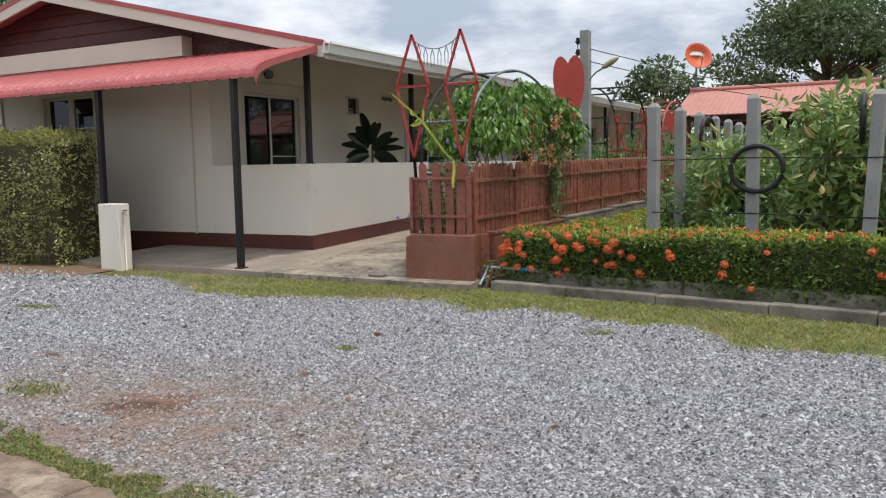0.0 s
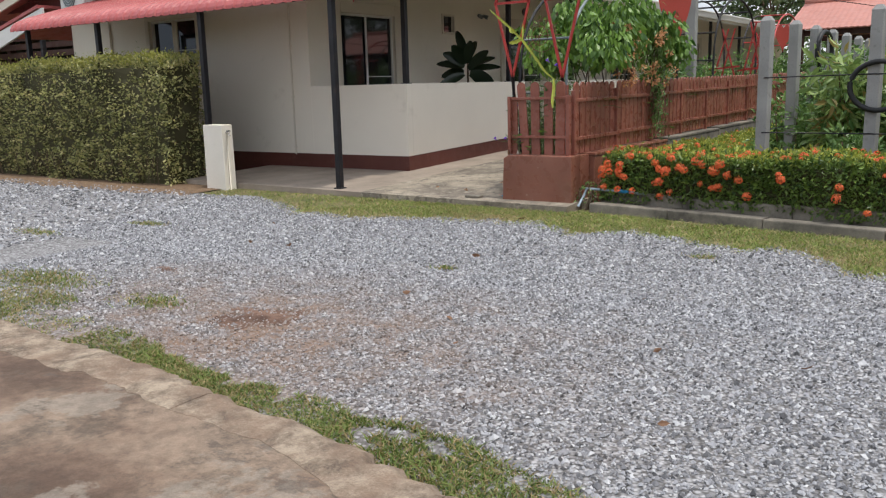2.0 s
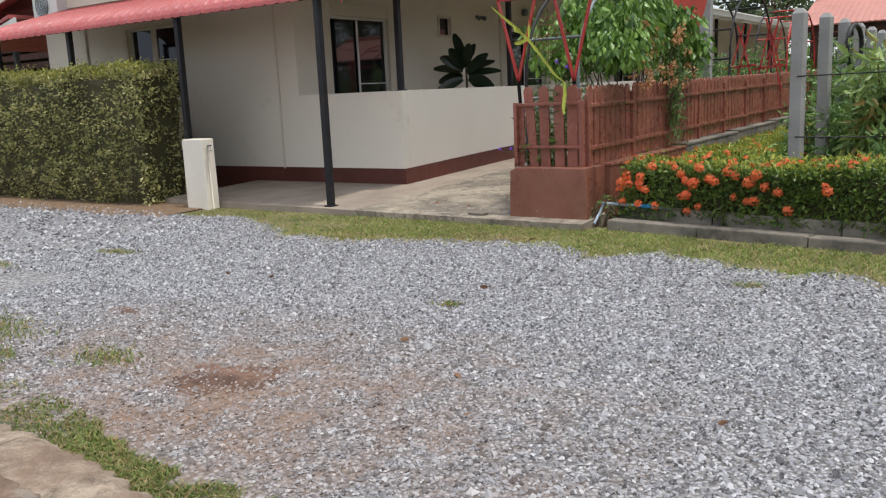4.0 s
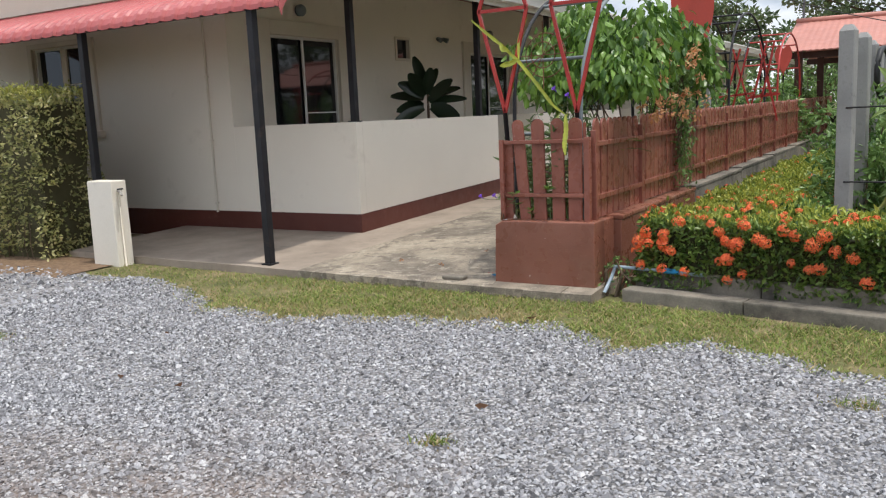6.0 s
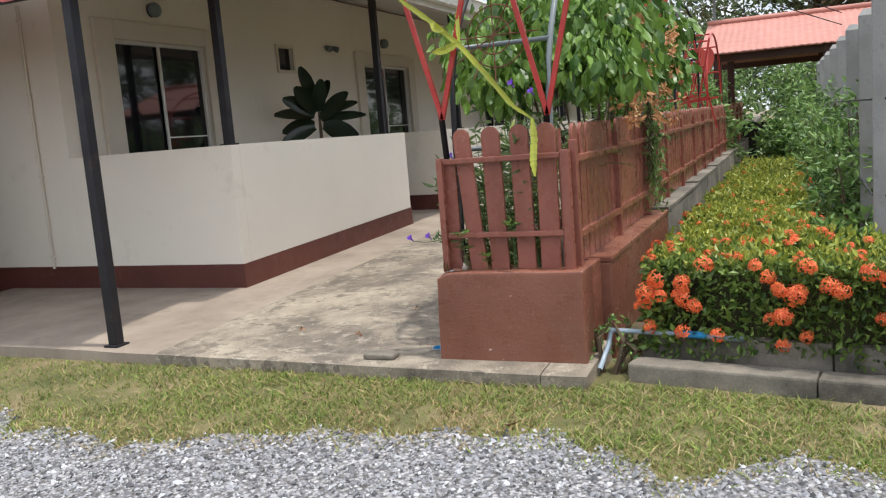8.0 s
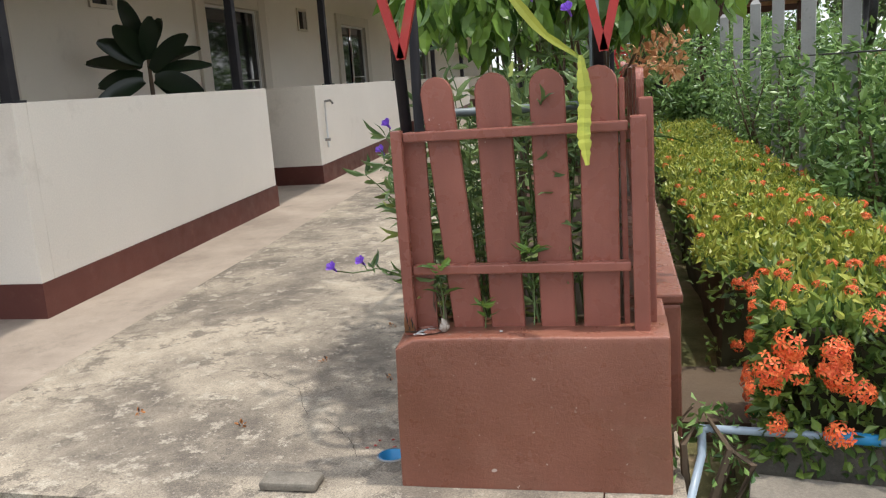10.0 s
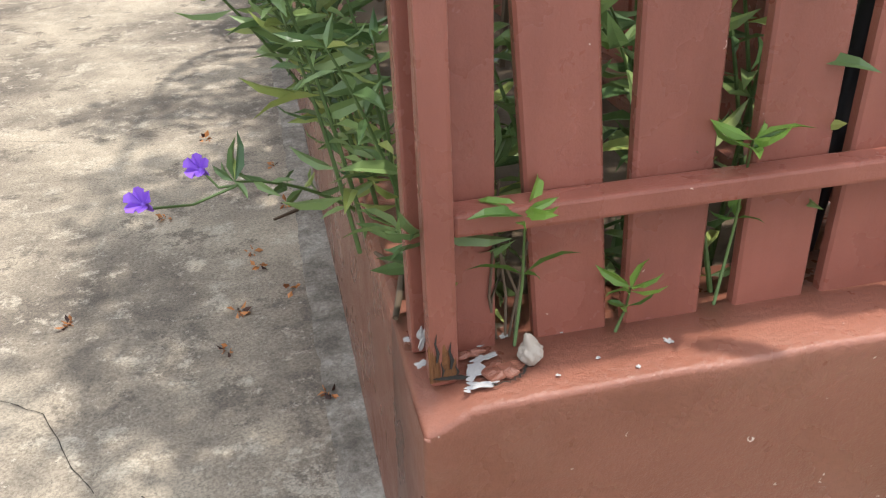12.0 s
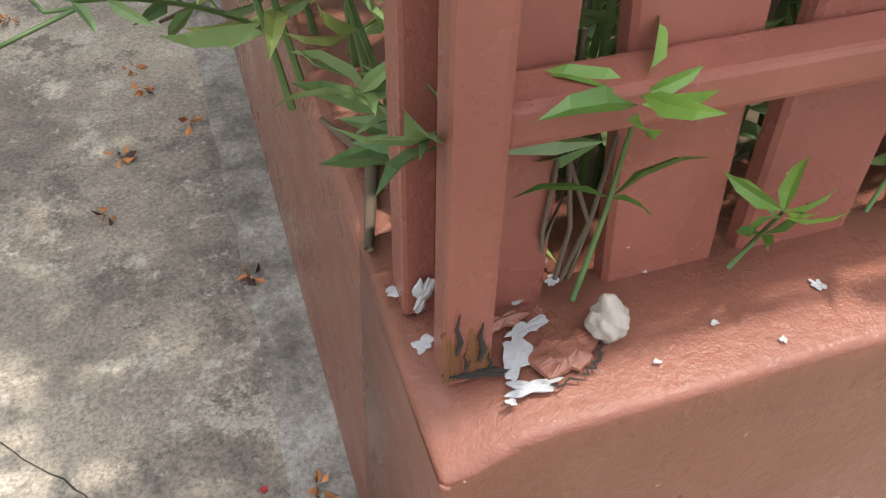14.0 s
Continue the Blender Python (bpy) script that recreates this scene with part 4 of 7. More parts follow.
for i, (a, b, c, d) in enumerate(WIN):
    window("window_%d" % (i + 1), "y", XW, a, b, c, d, "dark sliding window in a cream moulded surround")
w = window("window_front", "x", YF, -13.27, -12.0, 1.5, 2.7, "two-leaf window with pale frame and plaster sill", 0.1)
part("sill", box(-13.42, -11.85, YF - 0.09, YF - 0.001, 1.40, 1.495, 0.01), CREAM_TRIM, w)
part("mullion", box(-12.70, -12.57, YF + 0.02, YF + 0.08, 1.5, 2.7, 0.01), CREAM_TRIM, w)
for i, (a, b, c, d) in enumerate(VENTS):
    base = tagged(new("window_vent_%d" % (i + 1)), "small dark fixed window in a cream frame", "small window", kind="structure")
    for s, e, bb, t in ((a - 0.04, a, c - 0.04, d + 0.04), (b, b + 0.04, c - 0.04, d + 0.04), (a, b, d, d + 0.04), (a, b, c - 0.04, c)):
        part("frame", box(XW + 0.002, XW + 0.03, s, e, bb, t, 0.004), CREAM_TRIM, base)
    part("pane", box(XW - 0.045, XW - 0.04, a, b, c, d), GLASS, base, "dark blue-grey glass")
    part("backing", box(XW - 0.14, XW - 0.12, a, b, c, d), DARK, base)


def conduit():
    base = thing("wall_conduit", "thin cream plastic pipe clipped to the front wall", "pipe")
    tube("pipe", [(-9.78, YF - 0.02, 0.39), (-9.78, YF - 0.02, 2.95)], 0.014, CREAM_TRIM, base)
    for z in (0.5, 1.3, 2.1, 2.8):
        part("clip", box(-9.805, -9.755, YF - 0.036, YF - 0.001, z, z + 0.02, 0.003), CREAM_TRIM, base)


conduit()


def bulkhead(y, z):
    base = thing("wall_lamp", "small dark round lamp on the porch wall", "lamp")
    bm = bmesh.new()
    bmesh.ops.create_uvsphere(bm, u_segments=18, v_segments=10, radius=0.09)
    for v in bm.verts:
        v.co = (XW + 0.05 + v.co.x * 0.7, y + v.co.y, z + v.co.z * 0.9)
    part("globe", bm, GREY_STEEL, base, smooth=True)
    vs, fs = tube_data([(XW + 0.001, y, z), (XW + 0.03, y, z)], 0.075, 18)
    raw("base_plate", vs, fs, BLACK, base)


bulkhead(11.2, 3.0)
bulkhead(16.8, 3.0)


def security_light(y, z):
    base = thing("spot_lamp", "small twin white spot lamp on the porch wall", "lamp")
    part("bracket", box(XW + 0.001, XW + 0.05, y - 0.03, y + 0.03, z, z + 0.07, 0.006), PLASTIC, base)
    for dy in (-0.09, 0.09):
        tube("spot", [(XW + 0.05, y + dy, z + 0.04), (XW + 0.14, y + dy * 1.3, z + 0.0)], [0.03, 0.045], GREY_STEEL, base, seg=12)
        tube("arm", [(XW + 0.03, y, z + 0.04), (XW + 0.05, y + dy, z + 0.04)], 0.01, PLASTIC, base)


security_light(14.9, 2.78)


def rubber_plant(x, y, z0, scale, seed):
    """A big-leaved plant in a pot on the porch."""
    base = thing("potted_rubber_plant", "rubber plant with large dark glossy leaves on the porch", "potted plant")
    prof = [(0.15, 0), (0.16, 0.02), (0.20, 0.30), (0.215, 0.32), (0.215, 0.36), (0.19, 0.36), (0.17, 0.30)]
    vs, fs, n = [], [], 20
    for r, z in prof:
        vs += [(x + r * math.cos(2 * math.pi * k / n), y + r * math.sin(2 * math.pi * k / n), z0 + z) for k in range(n)]
    for i in range(len(prof) - 1):
        fs += [(i * n + k, i * n + (k + 1) % n, (i + 1) * n + (k + 1) % n, (i + 1) * n + k) for k in range(n)]
    fs.append(tuple((len(prof) - 1) * n + k for k in range(n)))
    raw("pot", vs, fs, TERRACOTTA, base, "terracotta pot", True)
    tube("stem", [(x, y, z0 + 0.3), (x + 0.02, y, z0 + 0.8), (x, y + 0.03, z0 + 1.62)], [0.03, 0.025, 0.014], BARK, base)
    g = random.Random(seed)
    for k in range(14):
        a = radians(-30 + 240 * ((k * 0.618) % 1))
        ahead = Vector((0.53, -0.85, 0))
        d = (Vector((0.85, 0.53, 0)) * math.cos(a) + Vector((0, 0, 1)) * math.sin(a) + ahead * g.uniform(-0.5, 0.55)).normalized()
        face = (ahead + Vector((g.uniform(-0.7, 0.7), g.uniform(-0.5, 0.5), g.uniform(0.1, 0.9)))).normalized()
        side = d.cross(face).normalized()
        up = side.cross(d)
        L, W = scale * g.uniform(0.36, 0.47), scale * g.uniform(0.066, 0.086)
        c = Vector((x, y, z0 + 1.12 + 0.30 * max(0, math.sin(a)) * g.random()))
        vs, fs, rows = [], [], 9
        for r in range(rows):
            t = r / (rows - 1)
            wd = W * math.sin(math.pi * min(1, t * 0.90 + 0.07)) ** 0.6
            p = c + d * (0.06 + L * t) - Vector((0, 0, 0.10 * t * t))
            vs += [tuple(p - side * wd + up * 0.02), tuple(p), tuple(p + side * wd + up * 0.02)]
        for r in range(rows - 1):
            for q in range(2):
                o = r * 3 + q
                fs.append((o, o + 1, o + 4, o + 3))
        raw("leaf", vs, fs, FICUS, base, "", True)


rubber_plant(-8.72, 13.35, sz(9.8) + 0.33, 1.3, 3)


def trough_pot(x, y, z):
    base = thing("plant_pot", "low dark bowl pot on the porch", "pot")
    prof = [(0.10, 0), (0.12, 0.01), (0.2, 0.75), (0.24, 0.98), (0.25, 1.0), (0.22, 1.0), (0.18, 0.9)]
    vs, fs, n = [], [], 18
    for r, h in prof:
        vs += [(x + r * math.cos(2 * math.pi * k / n), y + r * math.sin(2 * math.pi * k / n), z + h) for k in range(n)]
    for i in range(len(prof) - 1):
        fs += [(i * n + k, i * n + (k + 1) % n, (i + 1) * n + (k + 1) % n, (i + 1) * n + k) for k in range(n)]
    fs.append(tuple((len(prof) - 1) * n + k for k in range(n)))
    raw("bowl", vs, fs, BARK, base, "", True)


trough_pot(-8.9, 14.2, sz(9.8) + 0.20)


def porch_tap():
    base = thing("wall_tap", "small tap on a thin pipe at the porch wall", "tap")
    tube("pipe", [(XH + 0.03, 14.95, 0.75), (XH + 0.03, 14.95, 1.28)], 0.012, PLASTIC, base)
    tube("spout", [(XH + 0.03, 14.95, 1.28), (XH + 0.10, 14.95, 1.29), (XH + 0.13, 14.95, 1.25)], 0.014, CHROME, base)
    tube("lower_valve", [(XH + 0.0, 14.95, 0.84), (XH + 0.06, 14.95, 0.84)], 0.018, CHROME, base)


porch_tap()


def ac_unit():
    base = thing("air_conditioner", "white outdoor air conditioner unit above the awning", "air conditioner")
    x, y, z = -15.3, 9.35, 2.97
    part("casing", box(x, x + 0.75, y, y + 0.3, z, z + 0.52, 0.02), PLASTIC, base)
    vs, fs = tube_data([(x + 0.3, y - 0.003, z + 0.27), (x + 0.3, y - 0.015, z + 0.27)], 0.2, 24)
    raw("fan_grille", vs, fs, GREY_STEEL, base)
    for k in range(4):
        vs, fs = [], []
        r = 0.05 + 0.045 * k
        pts = [(x + 0.3 + r * math.cos(2 * math.pi * i / 20), y - 0.02, z + 0.27 + r * math.sin(2 * math.pi * i / 20)) for i in range(21)]
        tube("grille_ring", pts, 0.004, PLASTIC, base, seg=4)
    part("bracket", box(x + 0.05, x + 0.09, y - 0.02, YF - 0.052, z - 0.05, z - 0.001), BLACK, base)
    part("bracket", box(x + 0.65, x + 0.69, y - 0.02, YF - 0.052, z - 0.05, z - 0.001), BLACK, base)


ac_unit()


def tap_pillar():
    base = thing("tap_pillar", "cream rendered pillar with a garden tap on its side", "tap pillar")
    bm = box(-9.60, -9.20, 7.75, 7.95, 0.0, 0.97, 0.012)
    for v in bm.verts:
        k = v.co.z / 0.97
        v.co.x += (v.co.x + 9.40) * -0.03 * k
        v.co.y += (v.co.y - 7.85) * -0.04 * k
    part("body", bm, CREAM, base)
    tube("pipe", [(-9.182, 7.83, 0.03), (-9.192, 7.83, 0.84), (-9.192, 7.82, 0.86)], 0.011, CREAM_TRIM, base)
    tube("tap", [(-9.20, 7.83, 0.86), (-9.12, 7.80, 0.865), (-9.09, 7.79, 0.82)], [0.014, 0.016, 0.012], CHROME, base, "dull metal garden tap")
    tube("tap_handle", [(-9.13, 7.77, 0.885), (-9.13, 7.84, 0.885)], 0.008, BLACK, base)


tap_pillar()

# ---- the planter bed and its picket fence ----
PX0, PX1, PY = -4.85, -3.99, 8.0
PTOP = 0.645


def planter():
    base = thing("planter_bed", "raised brown-red masonry planter bed with peeling paint", "planter")
    bm = box(PX0, PX1, PY, PY + 0.22, sz(8) - 0.03, PTOP)

    def worn(e):
        m = (e.verts[0].co + e.verts[1].co) / 2
        return m.y < PY + 0.2 and m.z > sz(8) or (m.z > PTOP - 0.001 and abs(m.x - PX0) < 0.001)
    bmesh.ops.bevel(bm, geom=[e for e in bm.edges if worn(e)], offset=0.009, segments=3, affect="EDGES", profile=0.55)
    bmesh.ops.subdivide_edges(bm, edges=[e for e in bm.edges if e.calc_length() > 0.3], cuts=30, use_grid_fill=True)
    for v in bm.verts:
        n = noise.noise_vector(v.co * 6.0)
        v.co += n * 0.004 * min(1, max(0, (PY + 0.2 - v.co.y) / 0.1))
        v.co.x += 0.016 * max(0, (v.co.z - 0.1) / 0.525) * max(0, 1 - (v.co.x - PX0) / 0.3)
        if v.co.z > PTOP - 0.03 and v.co.x < PX0 + 0.2 and v.co.y < PY + 0.04:
            v.co.z -= 0.012 * (1 - (v.co.x - PX0) / 0.2)
        off = math.hypot(v.co.x - PX0 - 0.018, v.co.y - PY)
        if v.co.z > PTOP - 0.035:
            v.co.z -= 0.030 * max(0, 1 - off / 0.06)
    part("front_wall", bm, PLANTER, base, "brown-red painted front wall with worn edges", True)
    segs = ((8.221, 14.3), (14.31, 20), (20.01, 26), (26.01, 32))
    for a, b in segs:
        za, zb = PTOP + 0.015 * (a - 8.221), PTOP + 0.015 * (b - 8.221)
        ring = ((0.0, -1), (0.016, -0.02), (0.019, -0.010), (0.025, -0.003), (0.034, 0.0), (0.17, 0.0), (0.17, -1))
        vs = [(PX0 + d, y, z + h if h > -1 else 0.1) for y, z in ((a, za), (b, zb)) for d, h in ring]
        n = len(ring)
        raw("side_wall", vs, [(k, k + 1, n + k + 1, n + k) for k in range(n - 1)] + [tuple(reversed(range(n))), tuple(range(n, 2 * n))], PLANTER, base)
    y = 8.46
    i = 0
    while y < 26:
        y1 = y + 2.35
        part("garden_wall", box(-4.12, -3.93, y, y1 - 0.012, -0.02, 0.612 + 0.009 * (y - 8.4), 0.012), PLANTER if i == 0 else KERB, base, "" if i == 0 else "bare stained concrete wall")
        part("cap", box(-4.125, -3.922, y, y1 - 0.012, 0.614 + 0.009 * (y - 8.4), 0.648 + 0.009 * (y - 8.4), 0.008), PLANTER if i == 0 else KERB, base)
        y, i = y1, i + 1
    part("end_wall", box(-4.118, PX1 - 0.001, 8.222, 8.455, 0.0, PTOP - 0.005, 0.01), PLANTER, base)
    part("soil", box(PX0 + 0.172, -4.122, 8.225, 26, 0.2, PTOP - 0.07), SOIL, base, "dark garden soil")
    return base


planter()


def picket_mesh(w, h, d):
    """A board with a round top, standing on z = 0, front at y = 0."""
    out = [(-w / 2, 0), (w / 2, 0), (w / 2, h - w / 2)]
    for k in range(1, 8):
        a = math.pi * k / 8
        out.append((w / 2 * math.cos(a), h - w / 2 + w / 2 * math.sin(a)))
    out.append((-w / 2, h - w / 2))
    n, e = len(out), 0.004
    vs = [(x * (1 - 2 * e / w), 0, z) for x, z in out] + [(x, e, z) for x, z in out] + [(x, d, z) for x, z in out]
    fs = [tuple(range(n)), tuple(2 * n + k for k in reversed(range(n)))]
    for r in (0, 1):
        for k in range(n):
            k2 = (k + 1) % n
            fs.append((r * n + k2, r * n + k, (r + 1) * n + k, (r + 1) * n + k2))
    me = bpy.data.meshes.new("picket")
    me.from_pydata(vs, [], fs)
    me.materials.append(FENCE)
    return me


def fence_front():
    base = thing("garden_fence", "brown-red picket fence on the planter with a rotten post", "picket fence")
    part("board", box(-4.796, -4.714, 8.115, 8.133, PTOP - 0.006, 1.258, 0.003), FENCE, base, "short board beside the rotten post")
    for x, w, h, turn in ((-4.611, 0.099, 0.80, -4.4), (-4.484, 0.108, 0.80, -0.9), (-4.3255, 0.106, 0.80, -0.4), (-4.190, 0.112, 0.80, 0.8)):
        ob = new("picket", picket_mesh(w, h, 0.018))
        ob.parent = base
        ob.matrix_basis = pose(x, 8.115, PTOP - 0.004, 0, turn, 0)
    part("post", box(-4.811, -4.775, 8.062, 8.092, PTOP - 0.012, 1.285, 0.006), FENCE, base, "post rotten and split at its foot")
    part("post", box(-4.820, -4.792, 8.135, 8.167, PTOP - 0.01, 1.28, 0.004), FENCE, base)
    part("post", box(-4.122, -4.104, 8.135, 8.165, PTOP - 0.006, 1.40, 0.004), FENCE, base)
    part("post", box(-4.092, -4.044, 8.058, 8.108, PTOP - 0.006, 1.29, 0.006), FENCE, base)
    for z in (1.262, 0.842):
        part("rail", box(-4.774, -4.097, 8.074, 8.113, z - 0.015, z + 0.015, 0.005), FENCE, base)
    return base


fence_front()


def fence_side():
    """The long run along the garden, panel after panel."""
    y, me = 8.17, picket_mesh(0.120, 0.775, 0.018)
    k = 0
    while y < 24:
        L = 1.16
        base = thing("garden_fence", "brown-red painted picket fence panel on the garden wall", "picket fence", "garden fence panels")
        zb = 0.650 + 0.009 * (y - 8.4)
        for i in range(8):
            ob = new("picket", me)
            ob.parent = base
            ob.matrix_basis = pose(-4.052, y + 0.085 + i * 0.141, zb + 0.004, 1.0 * math.sin(i * 7.1 + k), 0, 90 + 0.6 * math.sin(i * 3.3 + k))
        for z in (0.15, 0.565):
            part("rail", box(-4.050, -4.024, y + 0.03, y + L - 0.002, zb + z, zb + z + 0.04, 0.005), FENCE, base)
        part("post", box(-4.066, -4.022, y - 0.026, y + 0.026, zb - 0.03 if k else PTOP - 0.005, zb + 0.69, 0.006), FENCE, base)
        y += L
        k += 1


fence_side()

# ---- garden kerbs and fence of concrete posts ----
KANG = -9.5
KO = Vector((-3.78, 7.98, 0))
KD = Vector((math.cos(radians(KANG)), math.sin(radians(KANG)), 0))
KN = Vector((-KD.y, KD.x, 0))


def kerb(name, off, depth, z0, z1, length, label, step=1.0):
    base = thing(name, label, "kerb", kind="structure")
    s = 0.0
    g = random.Random(int(off * 100) + 3)
    while s < length:
        e = s + step * g.uniform(0.85, 1.15)
        bm = box(s + 0.006, e, off, off + depth, z0, z1 + g.uniform(-0.006, 0.006), 0.014)
        ob = part("kerb_stone", bm, KERB, base)
        ob.matrix_basis = Matrix.Translation(KO) @ pose(0, 0, 0, 0, 0, KANG)
        s = e


kerb("kerb_garden_low", 0.0, 0.16, -0.05, 0.155, 9, "low weathered grey concrete kerb of the flower bed")
kerb("kerb_garden_high", 0.22, 0.11, -0.05, 0.265, 9, "second stained concrete kerb behind the flower bed's edge")
tagged(part("ground_bed", box(-3.92, 6, 8.6, 9.2, -0.02, 0.12), SOIL), "dark soil of the flower bed", "soil", kind="structure")


def concrete_post(x, y, top, lean=(0, 0)):
    base = thing("fence_post", "square grey concrete fence post with a pointed top", "fence post", "concrete fence posts")
    w = 0.06
    vs = [(a * w, b * w, z) for z in (0, top - 0.05) for a, b in ((-1, -1), (1, -1), (1, 1), (-1, 1))] + [(a * w * 0.45, b * w * 0.45, top) for a, b in ((-1, -1), (1, -1), (1, 1), (-1, 1))]
    fs = [(r * 4 + k, r * 4 + (k + 1) % 4, (r + 1) * 4 + (k + 1) % 4, (r + 1) * 4 + k) for r in (0, 1) for k in range(4)] + [(8, 9, 10, 11), (3, 2, 1, 0)]
    bm = bmesh.new()
    me = bpy.data.meshes.new("t")
    me.from_pydata(vs, [], fs)
    bm.from_mesh(me)
    bmesh.ops.bevel(bm, geom=[e for e in bm.edges if abs((e.verts[0].co - e.verts[1].co).normalized().z) > 0.9], offset=0.008, segments=1, affect="EDGES")
    ob = part("shaft", bm, POST_GREY, base)
    ob.matrix_basis = pose(x, y, 0.0, lean[0], lean[1], KANG)
    return base


ROW = [(-2.43 + 1.12 * i, 9.65 - 0.17 * 1.12 * i) for i in range(7)]
for i, (x, y) in enumerate(ROW):
    concrete_post(x, y, 2.08 + 0.03 * (i % 2), (0, (0, 0, 2.5, 0, 1, 0, 0)[i]))
BACK = [(-2.42 - 0.02 * i, 9.65 + 1.35 * (i + 1)) for i in range(7)]
for x, y in BACK:
    concrete_post(x, y, 2.10)


def wires():
    for z in (0.82, 1.42):
        base = thing("fence_wire", "thin dark wire strung between the concrete posts", "wire", "garden fence wires")
        tube("strand", [(x, y - 0.065, z + 0.012 * math.sin(i * 2.2)) for i, (x, y) in enumerate(ROW)], 0.007, BLACK, base, seg=5)
        base = thing("fence_wire", "thin dark wire strung between the concrete posts", "wire", "garden fence wires")
        tube("strand", [(x - 0.065, y, z) for x, y in [ROW[0]] + BACK], 0.007, BLACK, base, seg=5)


wires()


def ring(name, c, r, tubeR, axis, label, category, squash=1.0):
    base = thing(name, label, category)
    pts = []
    for i in range(41):
        w = 2 * math.pi * i / 40
        o = Vector((math.cos(w) * r, 0, math.sin(w) * r * squash))
        pts.append(Vector(c) + Matrix.Rotation(radians(axis), 3, "Z") @ o)
    vs, fs = tube_data(pts, tubeR, 10, False)
    raw("tyre", vs, fs, RUBBER, base, "", True)
    return base


ring("bicycle_tyre", (ROW[1][0] + 0.05, ROW[1][1] - 0.10, 1.31), 0.275, 0.027, KANG, "old black tyre hung on a concrete fence post", "tyre", 0.88)
ring("hung_inner_tube", (ROW[2][0] - 0.06, ROW[2][1] - 0.09, 1.80), 0.23, 0.032, 92, "black rubber tube looped over a concrete post", "tube")
ring("hung_inner_tube", (BACK[1][0] + 0.12, BACK[1][1], 1.75), 0.26, 0.03, 80, "black rubber tube looped over a concrete post", "tube")

# ---- hedges ----
def core(name, x0, x1, y0, y1, z0, z1, material, parent, amp=0.05):
    """The inside of a hedge, a lumpy block; shade among the twigs is put into its colour."""
    bm = box(x0, x1, y0, y1, z0, z1)
    bmesh.ops.subdivide_edges(bm, edges=bm.edges[:], cuts=9, use_grid_fill=True)
    for v in bm.verts:
        v.co += noise.noise_vector(v.co * 2.2) * amp
    return part(name, bm, material, parent)


# Brown twig tone, darkened to stand in for shade deep in the hedge.
CORE = painted("shaded_twig_inside", (0.055, 0.050, 0.022), 0.95, 0.4, 30, 0.8)


def clipped_hedge():
    base = thing("clipped_hedge", "large clipped box-shaped hedge with small olive leaves and yellow tips", "hedge")
    g = np.random.default_rng(11)
    x0, x1, y0, y1, z0, z1 = -16.3, -10.35, 7.70, 8.55, 0.10, 1.95
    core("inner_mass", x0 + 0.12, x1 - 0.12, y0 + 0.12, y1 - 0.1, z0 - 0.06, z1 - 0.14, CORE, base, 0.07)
    p, o = on_box(g, 46000, x0, x1, y0, y1, z0, z1, 0.13)
    p = bumpy(p, 0.15, 1.3)
    p = bumpy(p, 0.08, 4.1)
    full = np.array([noise.noise(Vector(q) * 5.5) for q in p]) < 0.26
    p, o = p[full], o[full]
    edge = np.clip((p[:, 2] - (z1 - 0.25)) / 0.25, 0, 1)
    p[:, 1] += np.where(o[:, 1] < 0, 0.2 * edge ** 2, 0)
    p[:, 0] += np.where(o[:, 0] > 0, -0.2 * edge ** 2, 0) + np.where(o[:, 0] < 0, 0.2 * edge ** 2, 0)
    leaves("foliage", p, 0.054, HEDGE_LEAF, base, 12, 0.55, 0.0, "small olive leaves", o, 0.9)
    p, o = on_box(g, 5200, x0 + 0.05, x1 - 0.05, y0 + 0.05, y1, z1 - 0.12, z1 + 0.03, 0.05, ("z1", "y0", "x1"))
    p = bumpy(p, 0.09, 1.3)
    p[:, 2] += g.exponential(0.025, len(p))
    leaves("fresh_growth", p, 0.045, HEDGE_TOP, base, 13, 0.5, -0.6, "yellow-green fresh shoots", None, 0.7)
    n = 90
    chunks = []
    for i in range(n):
        x, y = g.uniform(x0 + 0.1, x1 - 0.1), y0 + g.uniform(0.02, 0.2)
        chunks.append(tube_data([(x, y, 0.04), (x + g.normal(0, 0.05), y - 0.02, 0.25), (x + g.normal(0, 0.1), y - 0.03, 0.5)], 0.006, 4))
    vs, fs = join_data(chunks)
    raw("stem", vs, fs, BARK, base)
    part("edging_block", box(x0 - 0.15, x0 + 0.1, 7.6, 7.75, 0.03, 0.17, 0.01), KERB, base)


clipped_hedge()


def flower_head(seed, n=26, r=0.043):
    """A domed head of four-petalled florets."""
    g = random.Random(seed)
    vs, fs = [], []
    for i in range(n):
        u, a = g.random() ** 0.6, g.uniform(0, 2 * math.pi)
        d = Vector((u * math.cos(a), u * math.sin(a), math.sqrt(max(0.02, 1 - u * u)))).normalized()
        c = d * r * g.uniform(0.85, 1.12)
        s = d.cross(Vector((0.3, 0.2, 1))).normalized()
        t = d.cross(s)
        rot = g.uniform(0, 3)
        for k in range(4):
            w = rot + k * math.pi / 2
            e = s * math.cos(w) + t * math.sin(w)
            q = s * math.cos(w + 1.57) + t * math.sin(w + 1.57)
            o = len(vs)
            vs += [c, c + e * 0.009 + q * 0.0045 + d * 0.002, c + e * 0.018 + d * 0.001, c + e * 0.009 - q * 0.0045 + d * 0.002]
            fs += [(o, o + 1, o + 2), (o, o + 2, o + 3)]
    me = bpy.data.meshes.new("flower_head")
    me.from_pydata([tuple(v) for v in vs], [], fs)
    me.materials.append(IXORA_FLOWER)
    return me


